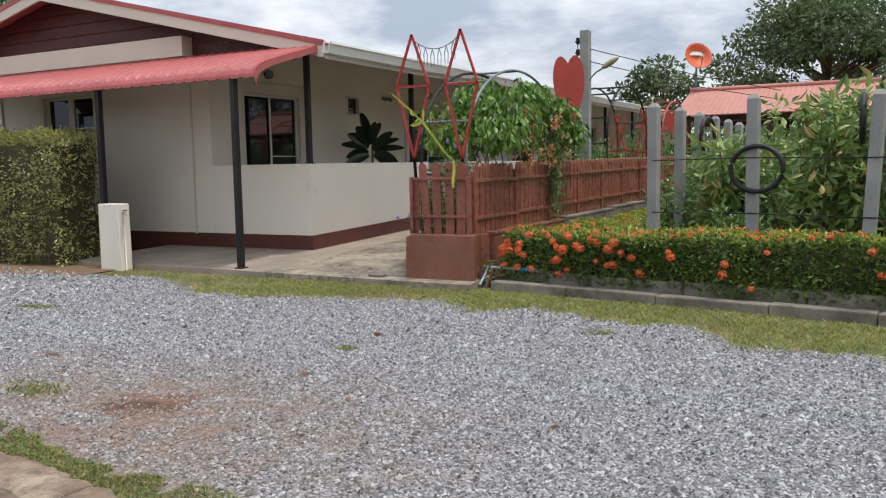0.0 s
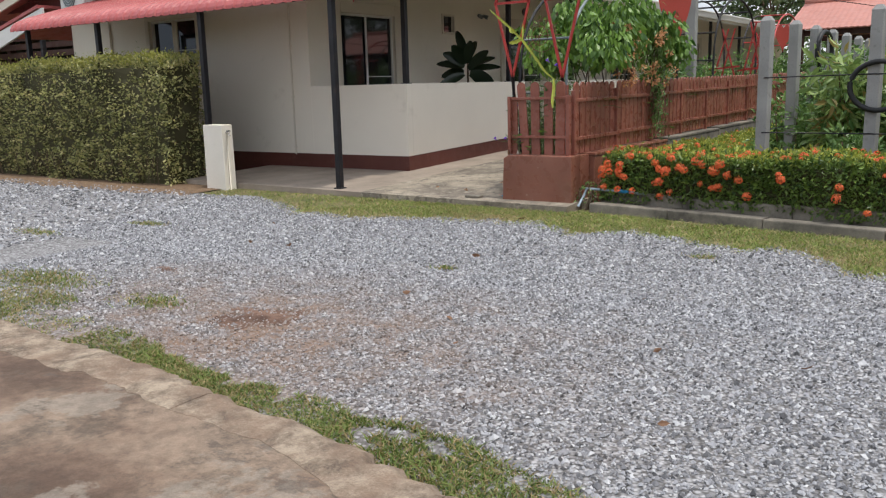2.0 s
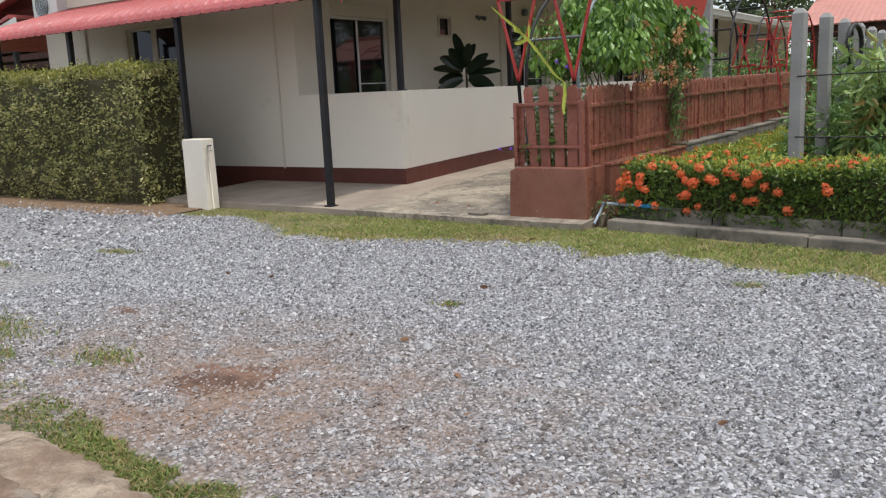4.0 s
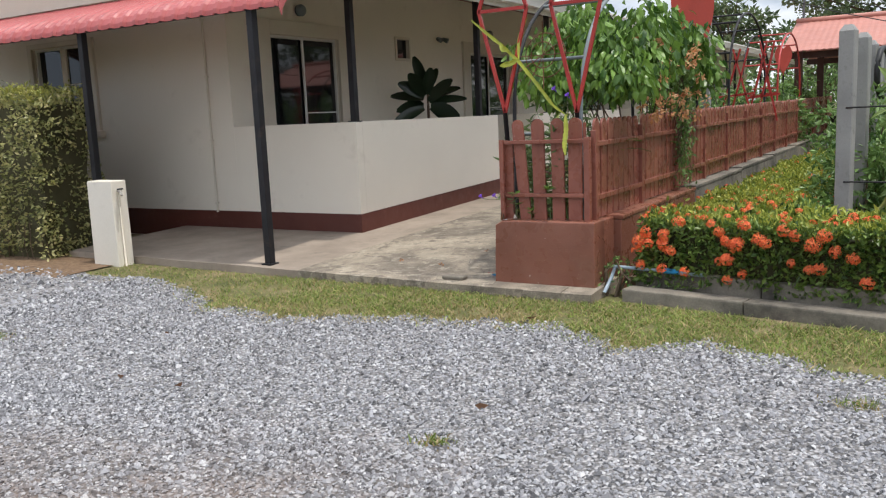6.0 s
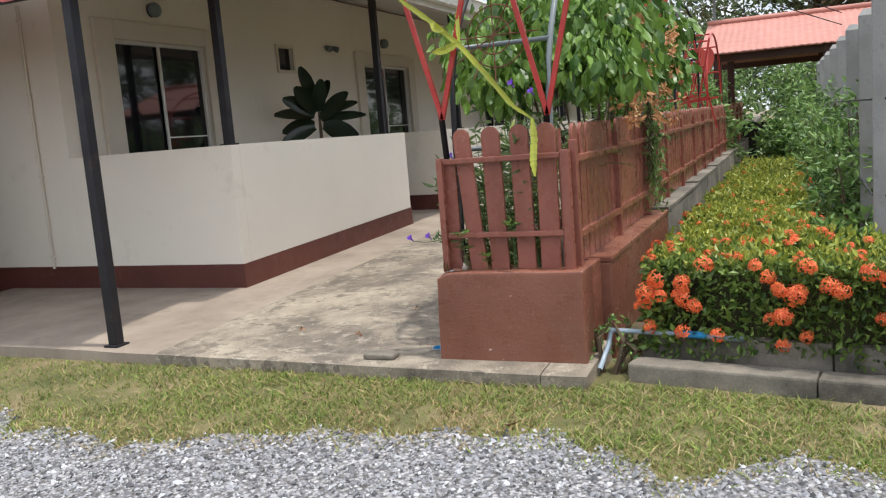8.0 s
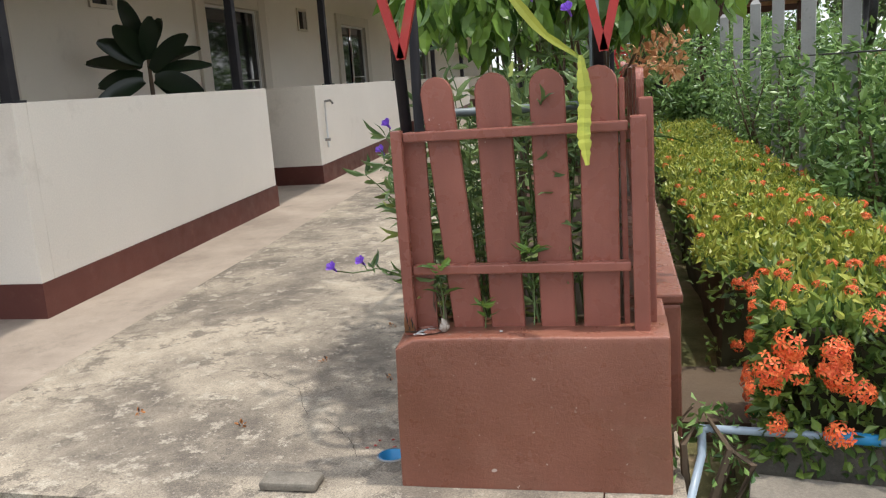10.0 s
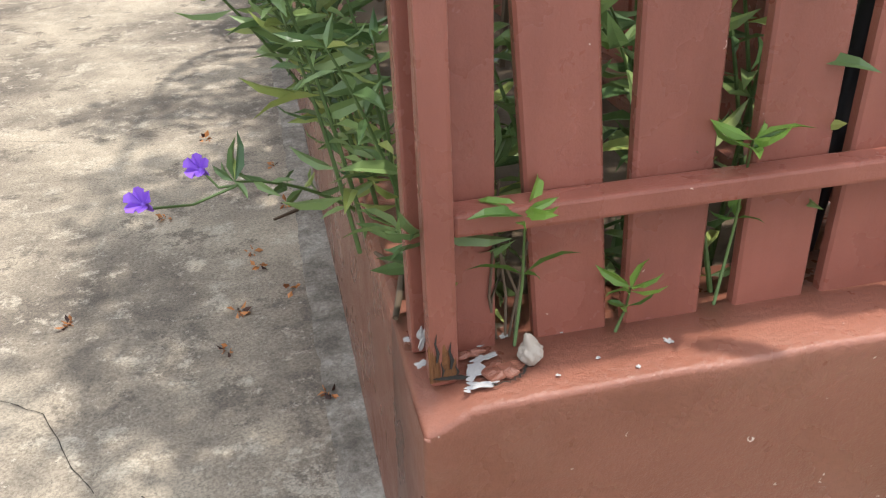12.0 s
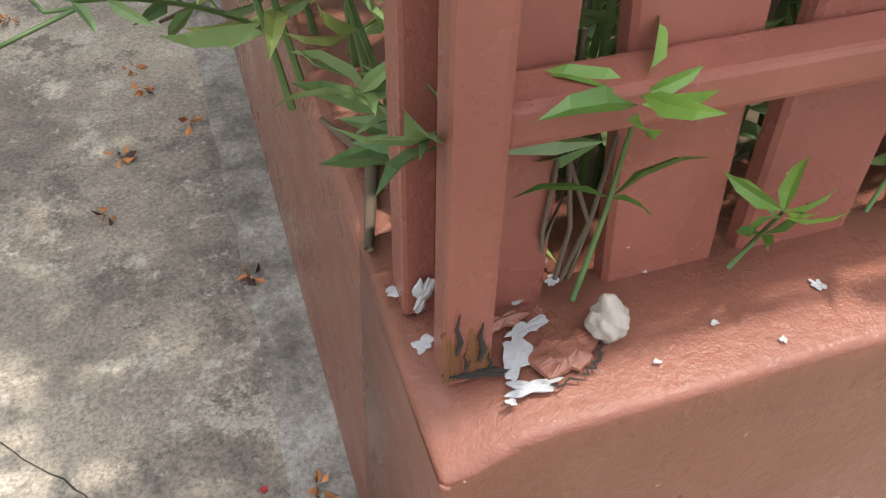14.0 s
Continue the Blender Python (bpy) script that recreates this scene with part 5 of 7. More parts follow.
HEADS = [flower_head(k) for k in range(4)]


def ixora_hedge(name, label, s0, s1, d0, d1, z0, z1, place, n_leaf, n_top, heads, seed, spare=0.5):
    base = thing(name, label, "hedge")
    g = np.random.default_rng(seed)
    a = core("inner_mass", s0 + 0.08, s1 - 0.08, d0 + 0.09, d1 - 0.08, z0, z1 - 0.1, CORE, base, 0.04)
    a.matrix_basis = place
    p, o = on_box(g, n_leaf, s0, s1, d0, d1, z0, z1, 0.05, ("x0", "x1", "y0", "z1"))
    p = bumpy(p, 0.08, 2.2, seed)
    a = leaves("foliage", p, 0.052, IXORA_LEAF, base, seed + 1, 0.5, 0.0, "glossy dark green leaves", o, 0.8)
    a.matrix_basis = place
    p, o = on_box(g, n_top, s0 + 0.02, s1 - 0.02, d0 + 0.02, d1 - 0.02, z1 - 0.06, z1, 0.025, ("z1",))
    p = bumpy(p, 0.08, 2.2, seed)
    p[:, 2] += g.exponential(0.015, len(p))
    a = leaves("young_growth", p, 0.05, IXORA_TOP, base, seed + 2, 0.45, -0.5, "yellow-green young leaves, coloured brighter as if sunlit", None, 0.7)
    a.matrix_basis = place
    p, o = on_box(g, heads, s0, s1, d0, d1, z0 + 0.06, z1, 0.005, ("x0", "y0", "y0", "z1"))
    front = o[:, 1] < 0
    keep = ~front | (g.random(heads) < np.clip(1.05 - (p[:, 0] - s0) * spare, 0.10, 1))
    p = bumpy(p, 0.08, 2.2, seed)
    for i in np.nonzero(keep)[0]:
        ob = new("flower_head", HEADS[i % 4])
        ob.parent = base
        dv = Vector(o[i]) + Vector((g.normal(0, 0.35), g.normal(0, 0.35), 0.45 + g.normal(0, 0.2)))
        k = g.uniform(0.7, 1.2) * (1.0 if front[i] else 0.62)
        ob.matrix_basis = place @ Matrix.Translation(Vector(p[i]) + Vector(o[i]) * 0.03) @ dv.to_track_quat("Z", "Y").to_matrix().to_4x4() @ Matrix.Diagonal((k, k, k, 1))
    return base


KPLACE = Matrix.Translation(KO) @ pose(0, 0, 0, 0, 0, KANG)
ixora_hedge("ixora_hedge", "low clipped ixora hedge covered in orange-red flower heads", 0.07, 6.2, 0.19, 0.86, 0.17, 0.675, KPLACE, 26000, 9000, 400, 21, 0.62)
for i, (ya, yb, h, nh) in enumerate(((9.2, 11.4, 0.56, 90), (11.45, 14.2, 0.55, 60), (14.25, 18.5, 0.55, 30))):
    ixora_hedge("ixora_hedge", "clipped ixora hedge beside the picket fence, yellow-green on top", ya, yb, 0, 0.95, 0.05, h,
                Matrix.Translation((-3.78 + 0.95, 0, 0)) @ Matrix(((0, -1, 0, 0), (1, 0, 0, 0), (0, 0, 1, 0), (0, 0, 0, 1))), 4200, 6000, nh, 31 + 5 * i, 0.0)


# ---- shrubs and trees ----
def shrub(name, label, x, y, h, r, n, size, leaf, seed, slim=0.4, stems=7, long=False, droop=0.3, z0=0.03, category="shrub", flat=1.0):
    base = thing(name, label, category)
    g = np.random.default_rng(seed)
    pts, outs, ch = [], [], []
    k = stems
    for i in range(k):
        a = g.uniform(0, 2 * np.pi)
        rr = r * g.uniform(0.15, 0.75)
        top = Vector((x + rr * math.cos(a), y + rr * math.sin(a) * flat, z0 + h * g.uniform(0.6, 0.95)))
        foot = Vector((x + 0.12 * math.cos(a), y + 0.12 * math.sin(a), z0 - 0.03))
        mid = (foot + top) / 2 + Vector((g.normal(0, 0.06), g.normal(0, 0.06), 0.08))
        ch.append(tube_data([foot, mid, top], [0.018, 0.012, 0.006], 5))
        for j in range(4):
            t = 0.3 + 0.7 * j / 3
            c = foot.lerp(mid, min(1, t * 2)) if t < 0.5 else mid.lerp(top, t * 2 - 1)
            c = c + Vector((g.normal(0, r * 0.16), g.normal(0, r * 0.16 * flat), 0))
            q, o = blob_points(g, n // (4 * k), c, (r * 0.38, r * 0.38 * flat, h * 0.16), 0.2)
            pts.append(q)
            outs.append(o)
    vs, fs = join_data(ch)
    raw("stem", vs, fs, BARK, base)
    p = np.concatenate(pts)
    p[:, 2] = np.maximum(p[:, 2], z0 + 0.03)
    leaves("foliage", p, size, leaf, base, seed + 1, slim, droop, "", np.concatenate(outs), 0.8, long)
    return base


MANGO = "leafy garden shrub with long light green leaves behind the post fence"
LOW = "dense green weedy shrub beside the concrete posts"
for i, (x, y, h, r) in enumerate(((-1.75, 10.75, 1.65, 0.62), (-0.85, 10.5, 2.0, 0.8), (0.1, 10.3, 2.15, 0.85), (1.2, 10.2, 2.1, 0.9), (2.4, 10.3, 2.0, 0.9), (-0.3, 12.0, 2.2, 1.0), (1.3, 12.2, 2.2, 1.0), (3.2, 12, 2.3, 1.0), (-1.2, 14.0, 1.7, 0.9), (0.5, 15, 2.0, 1.1))):
    shrub("mango_shrub", MANGO, x, y, h, r, 1700, 0.17, MANGO_LEAF, 50 + i, 0.31, 9, True, 0.5)
for i, (x, y, h, r) in enumerate(((-2.35, 11.1, 1.25, 0.5), (-2.3, 12.1, 1.55, 0.55), (-2.35, 13.2, 1.6, 0.6), (-2.3, 14.5, 1.7, 0.65), (-2.35, 16.0, 1.6, 0.65), (-2.4, 17.6, 1.5, 0.7), (-1.5, 9.75, 0.8, 0.4), (-2.75, 10.1, 0.62, 0.35), (-1.6, 12.8, 1.5, 0.6), (-1.5, 16, 1.6, 0.8), (-0.7, 9.5, 0.55, 0.35), (0.35, 9.45, 0.6, 0.4), (1.3, 9.3, 0.6, 0.4))):
    shrub("garden_shrub", LOW, x, y, h, r, 1700, 0.085, BUSH_LEAF, 80 + i, 0.45, 8)
for i, (y, h) in enumerate(((11.9, 1.75), (12.8, 1.55), (13.8, 1.6), (15.0, 1.7), (16.4, 1.75), (18.0, 1.8), (20, 1.9), (22.5, 1.9))):
    shrub("fence_shrub", "leafy shrub growing over the picket fence", -4.48, y, h - 0.5, 0.36, 1000, 0.10, VINE_LEAF if i % 3 == 0 else BUSH_LEAF, 120 + i, 0.35, 7, False, 0.3, 0.6)


for i, (x, y, h, r) in enumerate(((-4.2, 19.2, 1.5, 0.6), (-3.0, 19.3, 1.3, 0.7), (-2.2, 19.0, 1.9, 0.8), (-4.6, 25.4, 2.5, 1.2), (-3.0, 25.6, 2.7, 1.2), (-1.2, 25.3, 2.6, 1.3), (0.4, 25.6, 2.6, 1.3))):
    shrub("garden_shrub", "dark green shrub beside the open pavilion", x, y, h, r, 2400, 0.13, BUSH_LEAF, 140 + i, 0.42, 8)


def tree(x, y, h, r, seed, n=5200, size=0.30, label="broad dark green tree standing behind the garden", clumps=34):
    base = thing("tree", label, "tree")
    g = np.random.default_rng(seed)
    pts = [(x, y, -0.1), (x + 0.1, y, h * 0.25), (x - 0.05, y + 0.1, h * 0.5), (x + 0.1, y, h * 0.75)]
    tube("trunk", pts, [0.035 * h, 0.028 * h, 0.02 * h, 0.008 * h], BARK, base)
    cl, outs, limbs = [], [], []
    for i in range(clumps):
        a = g.uniform(0, 2 * np.pi)
        t = g.random()
        zz = h * (0.38 + 0.60 * t)
        rr = r * math.sin(math.pi * (0.18 + 0.72 * t)) * g.uniform(0.35, 1.05)
        c = np.array([x + rr * math.cos(a), y + rr * math.sin(a), zz])
        limbs.append(tube_data([(x, y, zz * 0.72), (x + 0.5 * rr * math.cos(a), y + 0.5 * rr * math.sin(a), zz * 0.86), tuple(c)], [0.010 * h, 0.006 * h, 0.002 * h], 5))
        s = r * g.uniform(0.16, 0.32)
        q, o = blob_points(g, n // clumps, c, (s * 1.35, s * 1.35, s * 0.6), 0.25)
        cl.append(q)
        outs.append(o)
    vs, fs = join_data(limbs)
    raw("limbs", vs, fs, BARK, base)
    leaves("crown", np.concatenate(cl), size, TREE_LEAF, base, seed + 1, 0.5, 0.2, "", np.concatenate(outs), 0.9)
    return base


tree(-2.2, 36, 7.7, 3.9, 201, 21000, 0.2, clumps=46)
tree(4.8, 34, 6.9, 4.2, 202, 14000, 0.22)
tree(-11.0, 46, 6.6, 2.8, 203, 3600, 0.32)
tree(-7.2, 52, 6.0, 3.6, 204, 3600, 0.32)
tree(-1.0, 50, 5.0, 4.5, 205, 3000, 0.34)
tree(14, 40, 8, 5, 206, 3000, 0.4)
# Trees at x = 16 to 18 stay unseen, added for the window glass to reflect.
tree(16, 24, 7, 4, 207, 3000, 0.4)
tree(17, 12, 7.5, 4.5, 208, 3000, 0.4)
tree(-24.5, 13, 6.5, 3.0, 209, 6500, 0.24, "leafy tree beside the slatted pavilion")
tree(-30, 22, 9, 5, 210, 3500, 0.34)
tree(-38, 12, 9, 5, 211, 3000, 0.4)
tree(18, 0, 7.5, 4.5, 212, 2500, 0.4)


def far_woods():
    g = np.random.default_rng(5)
    pts, outs = [], []
    for i in range(150):
        a = g.uniform(-1.2, 2.2) if i % 3 else g.uniform(1.3, 2.4)
        d = g.uniform(58, 75)
        c = (-4 + d * math.cos(math.pi / 2 - a + 0.0), d * math.sin(math.pi / 2 - a), g.uniform(0.6, 3.4))
        q, o = blob_points(g, 60, c, (3.4, 3.4, 1.7), 0.2)
        pts.append(q)
        outs.append(o)
    ob = leaves("far_woods", np.concatenate(pts), 0.9, TREE_LEAF, None, 6, 0.6, 0.1, "", np.concatenate(outs))
    tagged(ob, "distant line of dark green trees", "woods", kind="stuff")


far_woods()

# ---- garden trellis over the planter ----
def hoop_points(x, y0, y1, zb, zt, n=22, lean=0.0):
    c, r = (y0 + y1) / 2, (y1 - y0) / 2
    pts = [(x, y0, zb)]
    for i in range(n + 1):
        a = math.pi * (1 - i / n)
        pts.append((x + lean * math.sin(a), c + r * math.cos(a), zt - (zt - zb) * 0.62 * (1 - math.sin(a) ** 0.8)))
    pts.append((x, y1, zb))
    return pts


def trellis(y0, y1, zb, zt, mats, label):
    base = thing("garden_trellis", label, "trellis", "trellis arches over the planter")
    for x, m in ((-4.765, mats[0]), (-4.19, mats[1])):
        tube("hoop", hoop_points(x, y0, y1, zb, zt), 0.017, m, base)
    c, r = (y0 + y1) / 2, (y1 - y0) / 2
    for k in (0.12, 0.3, 0.5, 0.7, 0.88):
        a = math.pi * (1 - k)
        y, z = c + r * math.cos(a), zt - (zt - zb) * 0.62 * (1 - math.sin(a) ** 0.8)
        tube("crossbar", [(-4.765, y, z), (-4.19, y, z)], 0.014, mats[1], base)
    tube("brace", [(-4.765, y0 + 0.02, zb + 0.72), (-4.19, y0 + 0.02, zb + 0.72)], 0.014, mats[1], base)
    return base


trellis(8.27, 11.35, 0.6, 2.58, (BLACK, GREY_STEEL), "steel arch trellis with black and grey bars over the planter")
trellis(13.6, 16.2, 1.0, 2.75, (BLACK, BLACK), "black steel arch trellis further along the fence")
trellis(17.4, 20.0, 1.0, 2.7, (BLACK, RED), "black and red steel arch trellis further along the fence")


def kite(cx, y, zb, zm, zt, w, label):
    """An upright lozenge of red flat bars."""
    base = thing("lozenge_ornament", label, "garden ornament", "red lozenge ornaments")
    for p, q in (((cx, zb), (cx - w, zm)), ((cx, zb), (cx + w, zm)), ((cx - w, zm), (cx, zt)), ((cx + w, zm), (cx, zt)), ((cx - w, zm), (cx + w, zm))):
        bar("flat_bar", (p[0], y, p[1]), (q[0], y, q[1]), 0.026, 0.02, RED, base)
    return base


kite(-4.77, 8.12, 1.50, 2.30, 2.87, 0.21, "red flat-bar lozenge standing on the black pole")
kite(-4.16, 8.12, 1.48, 2.30, 2.88, 0.20, "red flat-bar lozenge standing on the grey pole")
base = thing("ornament_pole", "black steel pole rising from the fence corner", "pole")
tube("pole", [(-4.765, 8.22, 0.57), (-4.79, 8.15, 1.55)], 0.019, BLACK, base)
base = thing("ornament_pole", "dark steel pole rising behind the pickets", "pole")
tube("pole", [(-4.20, 8.24, 0.57), (-4.175, 8.15, 1.55)], 0.018, BLACK, base)


def chain_drops():
    base = thing("wire_garland", "thin wire garland with dark drops between the lozenges", "garland")
    pts = [(-4.77 + 0.61 * t, 8.12, 2.83 - 0.25 * 4 * t * (1 - t) * 0.55) for t in [i / 14 for i in range(15)]]
    tube("wire", pts, 0.006, GREY_STEEL, base, seg=5)
    for i in range(2, 13, 2):
        x, y, z = pts[i]
        for dx in (-0.022, 0.022):
            tube("drop", [(x, y, z), (x + dx, y, z - 0.08), (x + dx * 0.8, y, z - 0.20)], [0.004, 0.005, 0.004], GREY_STEEL, base, seg=5)


chain_drops()


def tendrils():
    base = thing("wire_rosette", "rusty wire rosette between the trellis poles", "garden ornament")
    for k in range(2):
        pts = [(-4.45 + (0.10 + 0.07 * k) * math.cos(a), 8.16 + 0.05 * k, 1.93 + (0.10 + 0.07 * k) * math.sin(a)) for a in [2 * math.pi * i / 24 for i in range(25)]]
        tube("wire", pts, 0.004, RUST, base, seg=5)
    for k in range(4):
        a = math.pi * k / 6
        tube("spoke", [(-4.45 - 0.26 * math.cos(a), 8.16, 1.93 - 0.26 * math.sin(a)), (-4.45 + 0.26 * math.cos(a), 8.16, 1.93 + 0.26 * math.sin(a))], 0.0035, RUST, base, seg=5)


tendrils()


def heart(cx, y, zb, zt, w, label, tilt=-6):
    """A tall red heart of thick board."""
    base = thing("heart_ornament", label, "garden ornament")
    out = []
    for i in range(48):
        t = 2 * math.pi * i / 48
        out.append((w / 2 * (math.sin(t) ** 3) * 1.0, (13 * math.cos(t) - 5 * math.cos(2 * t) - 2 * math.cos(3 * t) - math.cos(4 * t) + 4.2 * math.exp(-(min(t, 2 * math.pi - t) / 0.5) ** 2)) / 16))
    lo, hi = min(o[1] for o in out), max(o[1] for o in out)
    pts = [(x, (z - lo) / (hi - lo) * (zt - zb)) for x, z in out]
    n = len(pts)
    vs = [(x, -0.025, z) for x, z in pts] + [(x, 0.025, z) for x, z in pts]
    fs = [tuple(reversed(range(n))), tuple(range(n, 2 * n))] + [(k, (k + 1) % n, n + (k + 1) % n, n + k) for k in range(n)]
    ob = raw("board", vs, fs, HEART, base)
    ob.matrix_basis = pose(cx, y, zb, 0, tilt, 20)
    tube("stake", [(cx, y + 0.04, zb - 0.9), (cx, y + 0.04, zb + 0.3)], 0.016, BLACK, base)


heart(-4.16, 11.75, 1.78, 2.97, 0.46, "tall red heart-shaped board above the trellis", -3)
heart(-4.35, 19.0, 1.95, 2.5, 0.3, "red heart-shaped board far along the fence", 0)


def red_spires():
    for x, y, z, h in ((-4.3, 14.6, 1.3, 0.95), (-4.15, 15.8, 1.2, 1.2), (-4.4, 17.2, 1.3, 1.0)):
        base = thing("red_spire", "thin red steel spire with crossed bars among the shrubs", "garden ornament", "red steel spires")
        for a, b in ((-0.22, 0.05), (0.22, -0.05), (-0.08, 0.16)):
            bar("flat_bar", (x + a, y, z), (x + b, y, z + h), 0.024, 0.02, RED, base)
        bar("flat_bar", (x - 0.25, y, z + 0.3 * h), (x + 0.25, y, z + 0.34 * h), 0.03, 0.02, RED, base)


red_spires()


def vine():
    base = thing("trellis_vine", "thick green climbing vine with pale orange blossoms over the trellis", "climbing plant")
    g = np.random.default_rng(77)
    pts, outs, ch = [], [], []
    for i in range(16):
        x, y = g.uniform(-4.6, -4.2), g.uniform(8.9, 10.9)
        top = (x + g.normal(0, 0.15), y + g.normal(0, 0.3), g.uniform(1.6, 2.2))
        ch.append(tube_data([(x, y, 0.58), (x + 0.05, y + 0.03, 1.1), top], [0.013, 0.010, 0.005], 5))
    for i in range(46):
        t = g.random()
        y = 8.6 + 2.5 * t
        z = 1.45 + 0.98 * math.sin(math.pi * (0.12 + 0.70 * t)) * g.uniform(0.55, 1.0)
        c = (g.uniform(-4.85, -3.85), y, z)
        q, o = blob_points(g, 125, c, (0.27, 0.30, 0.21), 0.2)
        pts.append(q)
        outs.append(o)
    vs, fs = join_data(ch)
    raw("stem", vs, fs, BARK, base)
    leaves("foliage", np.concatenate(pts), 0.098, VINE_LEAF, base, 78, 0.5, 2.6, "fresh green hanging leaves", np.concatenate(outs), 0.55, True)
    q = np.array([(g.uniform(-4.1, -3.72), g.uniform(8.9, 10.8), g.uniform(1.4, 2.1)) for _ in range(46)])
    for i, c in enumerate(q):
        pts2, o2 = blob_points(g, 16, c, (0.035, 0.035, 0.05), 0.1)
        leaves("blossom", pts2, 0.042, VINE_FLOWER, base, 300 + i, 0.6, 0.6, "pale orange blossom", o2)


vine()


def strappy(x, y, z, n, L, seed, material, name, label, category="plant", wide=0.03):
    """Long arching leaves from one foot."""
    base = thing(name, label, category)
    g = random.Random(seed)
    vs, fs = [], []
    for i in range(n):
        a = g.uniform(0, 2 * math.pi)
        lift, l = g.uniform(0.6, 1.35), L * g.uniform(0.6, 1.1)
        o = len(vs)
        for k in range(6):
            t = k / 5
            rr = l * t * math.cos(lift)
            h = l * (t * math.sin(lift) - 0.45 * t * t * (1.5 - lift * 0.6))
            w = wide * (1 - t ** 2) + 0.002
            px, py = x + rr * math.cos(a), y + rr * math.sin(a)
            vs += [(px - w * math.sin(a), py + w * math.cos(a), z + h + 0.006), (px, py, z + h), (px + w * math.sin(a), py - w * math.cos(a), z + h + 0.006)]
        for k in range(5):
            for q in (0, 1):
                b = o + k * 3 + q
                fs.append((b, b + 1, b + 4, b + 3))
    raw("foliage", vs, fs, material, base)
    return base


for i, y in enumerate((8.9, 9.6, 10.4, 11.2, 11.9)):
    strappy(-4.25 - 0.2 * (i % 2), y, 1.05, 14, 0.5, 400 + i, VINE_LEAF, "strap_leaf_plant", "arching narrow green leaves growing by the fence", wide=0.02)


def hanging_strand():
    """A curtain of the vine let down over the outside of the fence."""
    base = thing("hanging_vine", "thin strands of vine with small leaves hanging down the picket fence", "climbing plant")
    g = np.random.default_rng(71)
    ch, pts = [], []
    for i in range(11):
        y = 10.55 + g.normal(0, 0.13)
        z1 = g.uniform(0.62, 1.15)
        line = [(-4.0 + 0.03 * math.sin(3 * k + i), y + 0.03 * math.sin(2 * k + 2 * i), 1.95 + (z1 - 1.95) * k / 9) for k in range(10)]
        ch.append(tube_data(line, 0.004, 4))
        for p in line[1:]:
            for _ in range(5):
                pts.append((p[0] + g.normal(0.02, 0.03), p[1] + g.normal(0, 0.05), p[2] + g.normal(0, 0.05)))
    vs, fs = join_data(ch)
    raw("stem", vs, fs, BARK, base)
    leaves("foliage", pts, 0.065, BUSH_LEAF, base, 72, 0.42, 0.8, "small green leaves", None, 0.8)


hanging_strand()


# ---- ruellia in the planter ----
def purple_flower(name_parent, c, d, r=0.02, seed=0):
    g = random.Random(seed)
    d = Vector(d).normalized()
    s = d.cross(Vector((0.31, 0.17, 0.9))).normalized()
    t = d.cross(s)
    c = Vector(c)
    vs, fs = [c - d * 0.022], []
    for k in range(5):
        w0 = 2 * math.pi * k / 5
        ring = []
        for dw, rr, up in ((-0.5, 0.62, 0.0), (-0.34, 1.0, -0.12), (0.0, 1.06, 0.05), (0.34, 1.0, -0.12), (0.5, 0.62, 0.0)):
            w = w0 + dw * 2 * math.pi / 5
            ring.append(len(vs))
            vs.append(c + (s * math.cos(w) + t * math.sin(w)) * r * rr * g.uniform(0.92, 1.08) + d * r * up)
        for a, b in zip(ring, ring[1:]):
            fs.append((0, a, b))
    raw("flower", vs, fs, PURPLE, name_parent, "purple five-lobed flower")
    tube("flower_tube", [tuple(c - d * 0.045), tuple(c - d * 0.018)], [0.003, 0.006], PURPLE, name_parent, seg=6)


def ruellia(x, y, z, top, seed, flowers=(), leaf=0.095, stems=3, stray=0.06, own=()):
    """Thin stems with pairs of narrow leaves; top: where they lead."""
    base = thing("ruellia_plant", "slender ruellia plant with narrow leaves growing from the planter", "plant", "ruellia in the planter")
    g = np.random.default_rng(seed)
    pts, outs, ch = [], [], []
    for i in range(stems):
        p0 = Vector((x + g.normal(0, 0.03), y + g.normal(0, 0.04), z))
        p2 = Vector(top) + Vector((g.normal(0, stray), g.normal(0, stray), g.normal(0, stray)))
        p1 = p0.lerp(p2, 0.5) + Vector((0, 0, 0.25 * (p2 - p0).length * 0.6))
        line = [(1 - t) ** 2 * p0 + 2 * t * (1 - t) * p1 + t * t * p2 for t in [k / 9 for k in range(10)]]
        ch.append(tube_data(line, [0.0045 - 0.0003 * k for k in range(10)], 5))
        for k in range(2, 10):
            a = g.uniform(0, 6.28)
            for sgn in (1, -1):
                pts.append(line[k])
                outs.append((sgn * math.cos(a), sgn * math.sin(a), 0.35))
        for _ in range(4):
            pts.append(line[9])
            outs.append((g.normal(), g.normal(), 0.8))
    vs, fs = join_data(ch)
    raw("stem", vs, fs, STEM, base)
    leaves("foliage", np.array([tuple(p) for p in pts]), leaf, RUELLIA_LEAF, base, seed + 1, 0.23, 0.25, "", np.array(outs) * 1.5, 0.35, True)
    for i, c in enumerate(flowers):
        purple_flower(base, c, (-0.25, -0.6, 0.6), 0.0195, seed + i)
        tube("flower_stalk", [tuple(Vector(top)), tuple((Vector(top) + Vector(c)) / 2 + Vector((0, 0, -0.02))), (c[0] + 0.01, c[1] + 0.025, c[2] - 0.026)], 0.0022, STEM, base, seg=5)
    return base


ruellia(-4.76, 8.62, 0.58, (-5.02, 8.46, 0.76), 501, ((-5.076, 8.46, 0.80), (-5.148, 8.345, 0.805)), 0.06, 1, 0.01)
